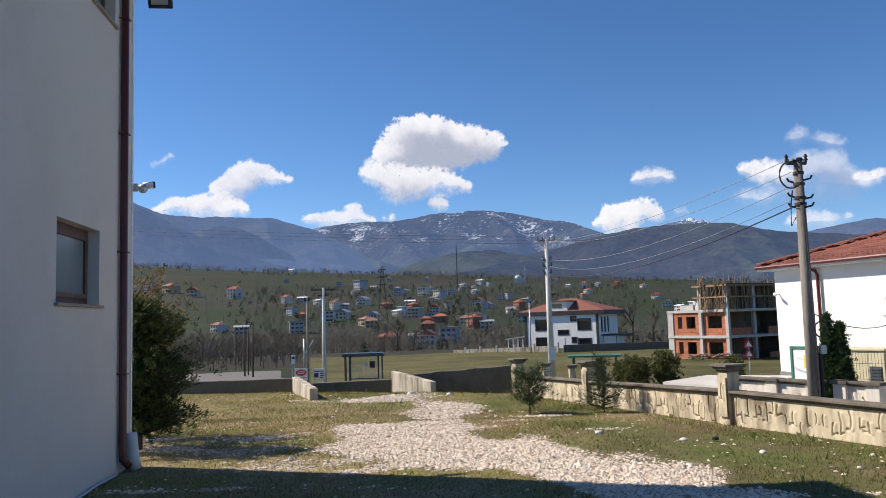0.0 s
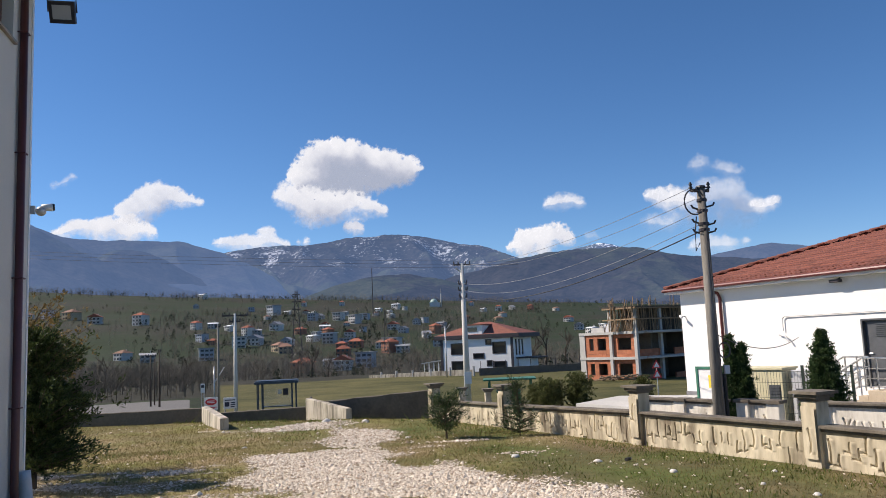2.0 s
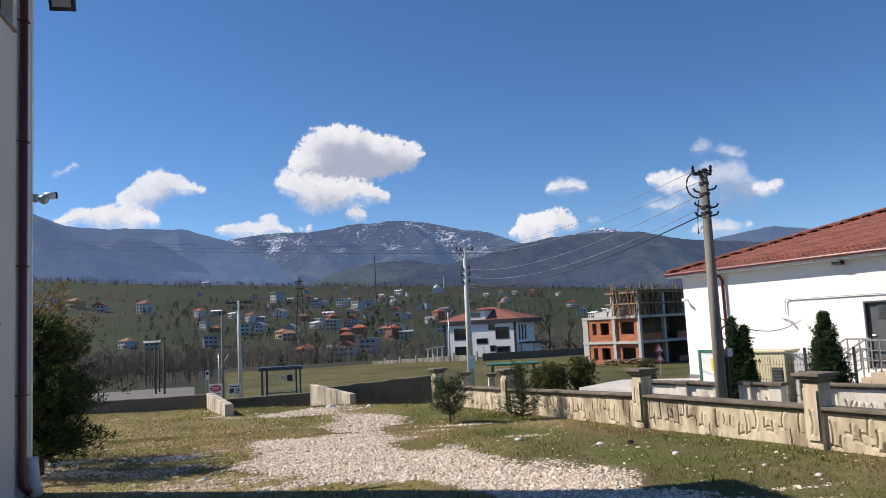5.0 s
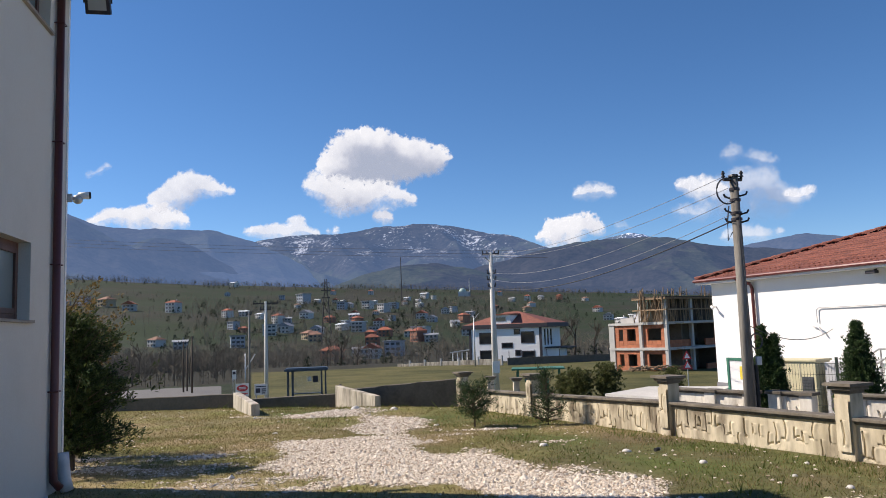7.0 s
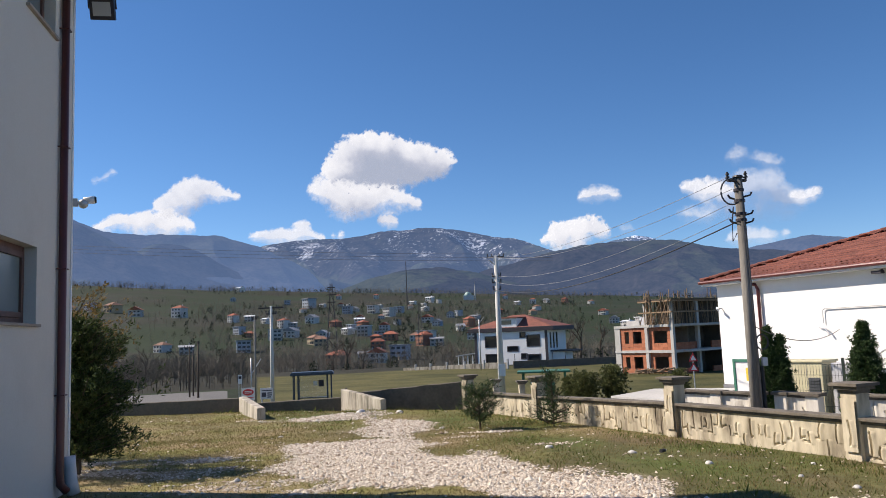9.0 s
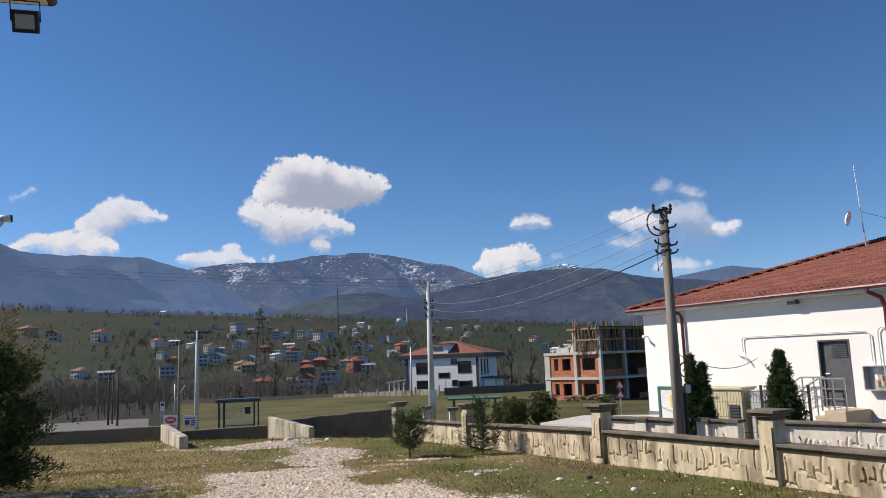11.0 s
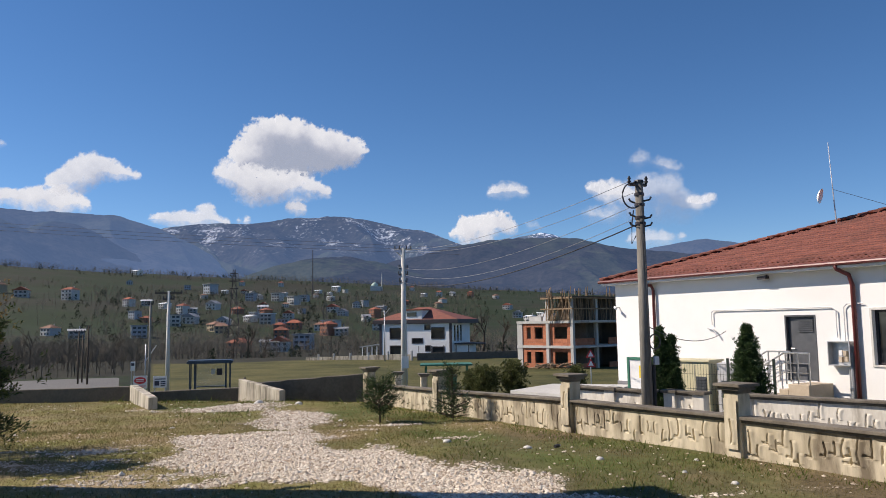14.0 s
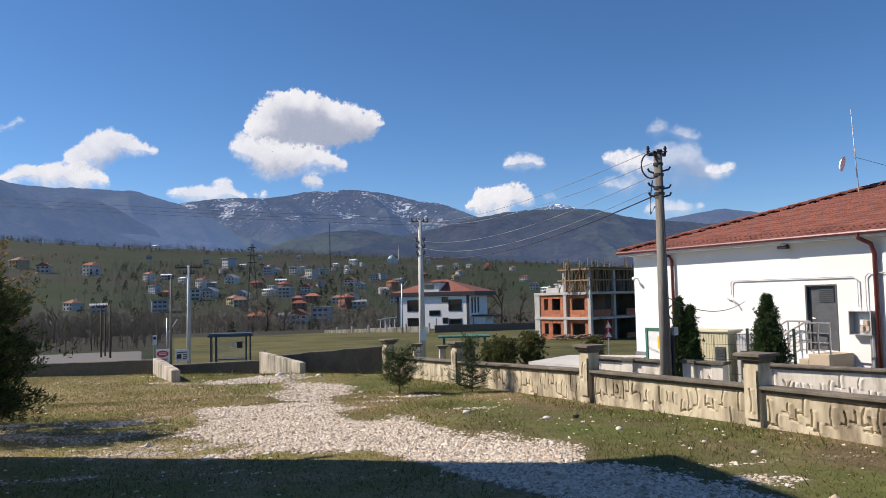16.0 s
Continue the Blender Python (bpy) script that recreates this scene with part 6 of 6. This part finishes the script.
# lattice pylon and a tall mast
def lattice_tower(x, y, top, base, half, label):
    z0 = land_z(x, y)
    t = thing("lattice_pylon", pose(x, y, z0), label, "pylon")
    H = top - z0
    lv = np.linspace(0, 1, 9) ** 0.85

    def corner(k, q):
        w = base * (1 - k) ** 1.15 + half * k
        return Vector(((w, w, 0), (-w, w, 0), (-w, -w, 0), (w, -w, 0))[q % 4]) + Vector((0, 0, H * k))
    for q in range(4):
        part("leg", tube([corner(k, q) for k in lv], 0.08, 5), DARK_METAL, t)
        for k0, k1 in zip(lv, lv[1:]):
            part("brace", rod(corner(k0, q), corner(k1, q + 1), 0.045, 0.045, 4), DARK_METAL, t)
            part("brace", rod(corner(k1, q), corner(k0, q + 1), 0.045, 0.045, 4), DARK_METAL, t)
    return t, H


py, H = lattice_tower(-21.0, 262, 21.6, 2.2, 0.35, "dark steel lattice pylon in the valley")
for z, w in ((H - 1.5, 1.3), (H - 4.0, 1.6), (H - 6.5, 1.4)):
    part("crossarm", box(-w, w, -0.2, 0.2, z, z + 0.3), DARK_METAL, py)
x, y = bearing(1.0, 700)
ma = thing("radio_mast", pose(x, y, land_z(x, y)), "thin far radio mast", "mast")
part("pole", rod((0, 0, -1), (0, 0, 71.5 - land_z(x, y)), 0.55, 0.35, 6), DARK_METAL, ma)
x, y = bearing(8.0, 420)
lt2, H2 = lattice_tower(bearing(1.9, 330)[0], bearing(1.9, 330)[1], 17, 1.2, 0.3, "small steel lattice pylon among the houses")


# ---- woods ----
def bare_trees(spots, seed, twigs=34):
    """Leafless trees: a tapered trunk and fans of thin branches, as plain triangles."""
    rng = np.random.default_rng(seed)
    V, F = [], []
    n = 0
    for x, y, z, h in spots:
        lean = rng.normal(0, 0.04, 2)
        r = 0.014 * h
        ang = rng.uniform(0, 6.28)
        for a in (ang, ang + 1.57):
            c, s = math.cos(a) * r, math.sin(a) * r
            V += [(x - c, y - s, z - 1), (x + c, y + s, z - 1), (x + lean[0] * h, y + lean[1] * h, z + h)]
            F.append((n, n + 1, n + 2)); n += 3
        k = rng.uniform(0.18, 0.95, twigs)
        ang = rng.uniform(0, 2 * np.pi, twigs)
        ln = h * rng.uniform(0.16, 0.42, twigs) * (1.15 - 0.65 * k)
        up = rng.uniform(0.5, 1.5, twigs)
        for kk, a, l_, u in zip(k, ang, ln, up):
            bx, by, bz = x + lean[0] * h * kk, y + lean[1] * h * kk, z + h * kk
            ex, ey, ez = bx + math.cos(a) * l_, by + math.sin(a) * l_, bz + u * l_
            w = 0.0065 * h
            V += [(bx, by, bz - w), (bx + w * math.sin(a), by - w * math.cos(a), bz + w), (ex, ey, ez)]
            F.append((n, n + 1, n + 2)); n += 3
            for q in range(3):
                t = rng.uniform(0.35, 0.9)
                px, py_, pz = bx + (ex - bx) * t, by + (ey - by) * t, bz + (ez - bz) * t
                a2 = a + rng.normal(0, 0.9)
                l2 = l_ * rng.uniform(0.25, 0.5)
                V += [(px, py_, pz), (px + w * 0.9, py_ + w * 0.4, pz + w), (px + math.cos(a2) * l2, py_ + math.sin(a2) * l2, pz + l2 * rng.uniform(0.2, 1.3))]
                F.append((n, n + 1, n + 2)); n += 3
    return V, F


def leafy_trees(spots, seed, leaves=150):
    """Far evergreens: ragged clumps of small facets round a stem."""
    rng = np.random.default_rng(seed)
    V, F, n = [], [], 0
    for x, y, z, h in spots:
        slim = rng.uniform(0.25, 0.5)
        k = rng.uniform(0.05, 1, leaves) ** 0.8
        a = rng.uniform(0, 6.28, leaves)
        rad = h * slim * (1 - k) ** 0.7 * rng.uniform(0.5, 1.15, leaves) + 0.1
        s = h * 0.06 * rng.uniform(0.6, 1.4, leaves)
        for kk, aa, rr, ss in zip(k, a, rad, s):
            px, py_, pz = x + math.cos(aa) * rr, y + math.sin(aa) * rr, z + h * kk
            d = rng.normal(0, ss, (3, 3))
            V += [(px + d[i, 0], py_ + d[i, 1], pz + d[i, 2]) for i in range(3)]
            F.append((n, n + 1, n + 2)); n += 3
    return V, F


def free_of_houses(x, y):
    return all((x - hx) ** 2 + (y - hy) ** 2 > (hs + 3) ** 2 for hx, hy, hs in HOUSE_SPOTS)


def scatter(count, seed, az0, az1, r0, r1, keep, h0, h1):
    rng = np.random.default_rng(seed)
    spots = []
    tries = 0
    while len(spots) < count and tries < count * 30:
        tries += 1
        az, r = rng.uniform(az0, az1), math.sqrt(rng.uniform(r0 ** 2, r1 ** 2))
        x, y = bearing(az, r)
        if keep(x, y, r, az, rng) and free_of_houses(x, y):
            spots.append((x, y, land_z(x, y), rng.uniform(h0, h1)))
    return spots


def woods(name, data, material, label):
    mesh_from(name, data[0], data[1], material, label, "trees", "stuff")


def lines(x, y, r, az, rng):
    return float(fbm(x, y, 120, 61, 3)) > 0.07 or abs(float(rolling(x, y, 160, 63))) < 0.035


woods("valley_wood", bare_trees(scatter(1500, 1, -34, 34, 150, 300, lambda x, y, r, az, rng: (az < -2 and r < 240) or rng.random() < 0.4, 2.2, 5.6), 2, 30), TWIG, "bare brown trees and scrub in the valley bottom")
woods("roadside_wood", bare_trees(scatter(560, 17, -36, -10.2, 97, 155, lambda x, y, r, az, rng: az < -10.2 - 0.02 * (r - 97), 1.5, 4.6), 18, 34), TWIG, "bare brown scrub beyond the road")
woods("slope_wood", bare_trees(scatter(2600, 3, -36, 36, 300, 1290, lines, 2.5, 6.5), 4, 18), TWIG, "bare brown trees and hedgerows on the far slope")
woods("crest_wood", bare_trees(scatter(2000, 5, -36, 36, 1080, 1330, lambda x, y, r, az, rng: float(fbm(x, y, 140, 69, 3)) > -0.12, 4, 10), 6, 16), TWIG, "bare trees along the crest of the slope")
woods("slope_evergreens", leafy_trees(scatter(420, 7, -36, 36, 300, 1290, lines, 1.6, 4.0), 8, 80), FAR_GREEN, "dark evergreen trees on the far slope")
woods("valley_scrub", leafy_trees(scatter(300, 9, -34, 34, 140, 300, lambda x, y, r, az, rng: True, 1.0, 3.0), 10, 110), FAR_GREEN, "dark evergreen scrub in the valley bottom")
woods("crest_evergreens", leafy_trees(scatter(300, 13, -36, 36, 1050, 1330, lambda x, y, r, az, rng: float(fbm(x, y, 90, 67, 3)) > -0.02, 3, 7), 14, 70), FAR_GREEN, "dark evergreen trees along the crest")
woods("village_evergreens", leafy_trees(scatter(260, 15, -16, 14, 280, 800, lambda x, y, r, az, rng: True, 2.5, 6), 16, 80), FAR_GREEN, "dark evergreens between the houses")
woods("village_trees", bare_trees(scatter(1500, 11, -14, 14, 280, 800, lambda x, y, r, az, rng: True, 3, 7), 12, 20), TWIG, "bare garden trees between the houses")


# ---- plants in and beside the yard ----
def sprays(centres, dirs, sizes, seed, per=6, flat=0.35):
    """Tufts of small pointed blades round each centre, leaning along its direction."""
    rng = np.random.default_rng(seed)
    c = np.repeat(np.asarray(centres), per, 0)
    d = np.repeat(np.asarray(dirs), per, 0) + rng.normal(0, 0.75, (len(c), 3))
    d /= np.linalg.norm(d, axis=1)[:, None]
    s = np.repeat(np.asarray(sizes), per)[:, None] * rng.uniform(0.6, 1.3, (len(c), 1))
    side = np.cross(d, rng.normal(0, 1, (len(c), 3)))
    side /= np.linalg.norm(side, axis=1)[:, None]
    base = c + rng.normal(0, 1, c.shape) * s * 0.35
    v = np.stack([base - side * s * flat * 0.5, base + d * s * 0.45 + side * s * flat, base + d * s, base + d * s * 0.5 - side * s * flat], 1).reshape(-1, 3)
    f = np.arange(len(v)).reshape(-1, 4)
    return v, f


def conifer(name, x, y, H, R, seed, material, label, n_branch, tuft, category="tree", profile=lambda k: (1 - k) ** 0.8, clear=0.12, flat=0.3, droop=0.1, per=6, step=0.13, stem=0.045, group="", ragged=(0.62, 1.2)):
    z0 = land_z(x, y)
    t = thing(name, pose(x, y, z0), label, category, group)
    rng = np.random.default_rng(seed)
    part("trunk", tube([(0, 0, -0.15), (0.02, 0.01, H * 0.35), (-0.02, 0.0, H * 0.7), (0.0, 0.0, H * 0.97)], stem, 8) if stem < 0.03 else rod((0, 0, -0.15), (0, 0, H * 0.95), stem, stem * 0.25, 8), BARK, t)
    C, D, S = [], [], []
    for k in np.linspace(clear, 0.97, n_branch):
        a = rng.uniform(0, 2 * np.pi)
        ln = R * profile(k) * rng.uniform(*ragged) + 0.05
        up = 0.25 + 0.7 * k - droop
        p0 = Vector((0, 0, H * k * 0.96))
        d = Vector((math.cos(a), math.sin(a), up)).normalized()
        p1 = p0 + d * ln
        part("branch", rod(p0, p1, 0.010 + 0.012 * (1 - k), 0.004, 4), BARK, t)
        for q in np.arange(0.18, 1.02, step / max(ln, 0.2)):
            C.append(tuple(p0.lerp(p1, min(q, 1)) + Vector(rng.normal(0, 0.03 + 0.08 * ln, 3))))
            D.append((d.x, d.y, d.z + 0.3))
            S.append(tuft * rng.uniform(0.7, 1.25))
    C.append((0, 0, H * 0.96)), D.append((0, 0, 1)), S.append(tuft)
    v, f = sprays(C, D, S, seed + 1, per, flat)
    mesh_from("crown", v, f, material, parent=t)
    return t


conifer("cypress_tree", -6.1, 15.4, 2.95, 1.16, 5, CONIFER, "dark ragged conifer bush with brownish tips by the house corner", 400, 0.085,
        profile=lambda k: min(1.0, 0.7 + 1.1 * k) * (1 - max(0, k - 0.4)) ** 1.0 * (0.8 + 0.35 * math.sin(k * 19)), clear=0.1, ragged=(0.4, 1.3), per=16, step=0.06, stem=0.08, flat=0.13)
conifer("dry_bush", -7.35, 17.6, 3.25, 1.35, 8, DRY_LEAF, "ochre half-dry bush behind the dark conifer", 150, 0.07, "bush",
        profile=lambda k: 0.55 + 0.6 * math.sin(k * 2.6), clear=0.15, ragged=(0.4, 1.2), per=9, step=0.10, stem=0.05, flat=0.2)
conifer("young_pine", 2.13, 19.9, 1.0, 0.52, 21, YOUNG_PINE, "small bushy young pine on the lawn", 48, 0.12, profile=lambda k: 0.55 + 0.9 * k if k < 0.5 else 1.0 - 0.7 * (k - 0.5), clear=0.22, flat=0.06, per=12, step=0.06, stem=0.03, group="young pines")
conifer("young_pine", 3.98, 19.65, 1.38, 0.55, 22, YOUNG_PINE, "thin straggly young pine with a bare stem", 64, 0.11, profile=lambda k: 1.0 if k < 0.3 else 0.42, clear=0.06, flat=0.06, per=10, step=0.075, stem=0.022, group="young pines")
thuja_shape = lambda k: (0.8 + 0.8 * k if k < 0.25 else 1.0) * (1 - k) ** 0.85 * 1.15
for (x, y, top, R, sd) in ((9.60, 19.35, 2.26, 0.31, 31), (9.84, 19.2, 2.02, 0.34, 32), (11.2, 17.8, 2.31, 0.60, 33)):
    conifer("thuja", x, y, top - land_z(x, y), R, sd, THUJA, "dense dark green thuja clipped to a cone", 420, 0.05, profile=thuja_shape, clear=0.03, flat=0.22, per=16, step=0.035, droop=-0.25, stem=0.04, group="thujas", ragged=(0.92, 1.03))
for (x, y, H, R, sd) in ((9.5, 38.9, 1.6, 0.8, 41), (10.95, 38.5, 1.95, 0.68, 42), (15.7, 42.2, 1.8, 0.55, 43), (9.0, 39.4, 1.5, 0.55, 44)):
    conifer("shrub", x, y, H, R, sd, HEDGE, "dark evergreen shrub beyond the garden wall", 170, 0.08, "shrub", profile=lambda k: (1 - (2 * k - 0.9) ** 2 * 0.75) ** 0.5, clear=0.1, flat=0.28, per=14, step=0.08, stem=0.05, group="shrubs")


def bare_tree(x, y, H, seed):
    t = thing("bare_tree", pose(x, y, land_z(x, y)), "leafless brown tree in the field", "tree", "bare trees")
    rng = random.Random(seed)
    part("trunk", rod((0, 0, -0.3), (0.1 * H * 0.2, 0, H * 0.45), 0.025 * H, 0.014 * H, 8), BARK, t)
    bm = bmesh.new()

    def grow(p, d, ln, r, depth):
        q = p + d * ln
        rod(p, q, r, r * 0.6, 4, bm)
        if depth:
            for _ in range(3):
                n = (d + Vector((rng.uniform(-1, 1), rng.uniform(-1, 1), rng.uniform(-0.2, 0.7))) * 0.75).normalized()
                grow(p.lerp(q, rng.uniform(0.55, 1.0)), n, ln * rng.uniform(0.55, 0.78), r * 0.55, depth - 1)
    for _ in range(4):
        grow(Vector((0.02 * H, 0, H * rng.uniform(0.3, 0.45))), Vector((rng.uniform(-0.7, 0.7), rng.uniform(-0.7, 0.7), 0.9)).normalized(), H * 0.22, 0.011 * H, 3)
    part("branchwork", bm, BARK, t)


for (az, r, H, sd) in ((-3.6, 165, 9, 1), (-4.6, 180, 9, 2), (13.6, 150, 10, 3), (-2.4, 175, 7, 4), (15.0, 160, 9, 5), (-12.5, 120, 6, 6), (-17.5, 130, 7, 7), (12.6, 165, 9, 8)):
    x, y = bearing(az, r)
    bare_tree(x, y, H, sd)


# ---- loose stones and grass ----
def pebbles(count, seed, x0, x1, y0, y1, size, name, material, label, power=1.0):
    rng = np.random.default_rng(seed)
    x, y = rng.uniform(x0, x1, count * 5), rng.uniform(y0, y1, count * 5)
    g = gravel(x, y)
    ok = np.nonzero(rng.random(len(x)) < (0.003 + 0.99 * smooth(0.25, 0.8, g)) * (outside(x, y) < -0.3))[0][:count]
    x, y = x[ok], y[ok]
    n = len(x)
    octa = np.array([(1, 0, 0), (0.5, 0.87, 0), (-0.5, 0.87, 0), (-1, 0, 0), (-0.5, -0.87, 0), (0.5, -0.87, 0), (0.1, 0.05, 0.8), (0, 0, -0.6)])
    s = size * rng.lognormal(0, 0.35, n)
    a = rng.uniform(0, 6.28, n)
    shape = octa[None] * (1 + rng.normal(0, 0.18, (n, 8, 3))) * np.stack([s * rng.uniform(0.8, 1.4, n), s * rng.uniform(0.6, 1.0, n), s * rng.uniform(0.45, 0.9, n)], -1)[:, None]
    ca, sa = np.cos(a)[:, None], np.sin(a)[:, None]
    px = shape[..., 0] * ca - shape[..., 1] * sa + x[:, None]
    py_ = shape[..., 0] * sa + shape[..., 1] * ca + y[:, None]
    pz = shape[..., 2] + (land(x, y) + 0.2 * s)[:, None]
    tri = np.array([(i, (i + 1) % 6, 6) for i in range(6)] + [((i + 1) % 6, i, 7) for i in range(6)])
    f = (np.arange(n)[:, None, None] * 8 + tri[None]).reshape(-1, 3)
    mesh_from(name, np.stack([px, py_, pz], -1).reshape(-1, 3), f, material, label, "gravel", "stuff")


def stone_material():
    m, n, l, b = nodes_of("pale_limestone_chips")
    geo = n.new("ShaderNodeNewGeometry")
    t = tex(n, l, 30, 4, 0.6, geo.outputs["Position"])
    col = ramp(n, l, geo.outputs["Random Per Island"], [(0.0, (0.30, 0.22, 0.15)), (0.18, (0.47, 0.385, 0.30)), (0.6, (0.69, 0.60, 0.49)), (1.0, (0.82, 0.755, 0.66))]).outputs[0]
    l.new(mix(n, l, math_node(n, l, "MULTIPLY", t.outputs[0], 0.2), col, (0.36, 0.30, 0.23)), b.inputs["Base Color"])
    b.inputs["Roughness"].default_value = 0.9
    return m


STONES = stone_material()
pebbles(62000, 1, -8, 8, 7.5, 20.5, 0.022, "gravel_near", STONES, "pale crushed limestone on the yard")
pebbles(13000, 2, -9, 7, 18, 29.5, 0.028, "gravel_far", STONES, "pale crushed limestone towards the gate")


def blades(count, seed, x0, x1, y0, y1, h, keep, name, label, lean=0.5, material=GRASS):
    rng = np.random.default_rng(seed)
    x, y = rng.uniform(x0, x1, count * 3), rng.uniform(y0, y1, count * 3)
    ok = np.nonzero(keep(x, y, rng) & (outside(x, y) < -0.12))[0][:count]
    x, y = x[ok], y[ok]
    n = len(x)
    hh = h * rng.lognormal(0, 0.4, n)
    a = rng.uniform(0, 6.28, n)
    w = 0.006 + 0.05 * hh * rng.uniform(0.5, 1.2, n)
    z = land(x, y) - 0.005
    dx, dy = rng.normal(0, lean, n) * hh, rng.normal(0, lean, n) * hh
    v = np.stack([np.stack([x - np.cos(a) * w, y - np.sin(a) * w, z], -1), np.stack([x + np.cos(a) * w, y + np.sin(a) * w, z], -1), np.stack([x + dx, y + dy, z + hh], -1)], 1).reshape(-1, 3)
    mesh_from(name, v, np.arange(3 * n).reshape(-1, 3), material, label, "grass", "stuff")


def lawn_keep(x, y, rng):
    return rng.random(len(x)) < (1 - smooth(0.2, 0.6, gravel(x, y))) * (0.35 + 0.9 * np.clip(fbm(x, y, 2.0, 71, 3) + 0.4, 0, 1)) * (1 - 0.55 * worn(x, y))


def tuft_keep(x, y, rng):
    near_wall = np.exp(-((outside(x, y) + 0.7) / 0.7) ** 2)
    return rng.random(len(x)) < (1 - smooth(0.15, 0.4, gravel(x, y))) * smooth(0.16, 0.42, fbm(x, y, 1.5, 81, 3) + 0.45 * near_wall)


blades(90000, 3, -9, 10, 7.5, 21, 0.026, lawn_keep, "lawn_grass", "short patchy spring grass, part green and part dry")
blades(60000, 4, -16, 6, 20, 36, 0.035, lawn_keep, "lawn_grass_far", "short patchy spring grass towards the back wall")
blades(16000, 5, -9, 11, 8, 24, 0.055, tuft_keep, "grass_tufts", "taller green grass tufts along the wall and round the bush", material=GRASS_GREEN)
blades(12000, 6, -14, 4, 24, 36, 0.08, tuft_keep, "grass_tufts_far", "taller green grass tufts along the back wall", material=GRASS_GREEN)

# a few single stones and scraps on the lawn
rb = random.Random(9)
for (x, y, s) in ((3.05, 15.6, 0.09), (4.35, 14.3, 0.08), (5.1, 12.6, 0.07), (6.6, 12.1, 0.06), (5.9, 11.2, 0.05), (-3.0, 20.4, 0.07), (1.2, 20.8, 0.08), (6.2, 10.3, 0.06), (-1.2, 26.2, 0.16), (0.1, 25.9, 0.12)):
    st = thing("field_stone", pose(x, y, land_z(x, y), 0, 0, rb.uniform(0, 360)), "pale loose stone lying on the grass", "stone", "loose stones")
    bm = bmesh.new()
    bmesh.ops.create_icosphere(bm, subdivisions=2, radius=s)
    for v in bm.verts:
        v.co *= 1 + 0.35 * noise.noise(v.co * (3.1 / s) * 0.3 + Vector((x, y, 0)))
        v.co.z *= 0.6
    part("rock", bm, MARBLE, st, smooth=True)
cn = thing("plastic_bottle", pose(4.85, 14.05, land_z(4.85, 14.05) + 0.05, 0, 90, 35), "crumpled dark plastic bottle on the grass", "bottle")
part("body", rod((0, 0, -0.08), (0, 0, 0.04), 0.034, 0.032, 10), BLACK, cn)
part("neck", rod((0, 0, 0.04), (0, 0, 0.09), 0.03, 0.013, 10), WHITE_PAINT, cn, "pale bottle neck")
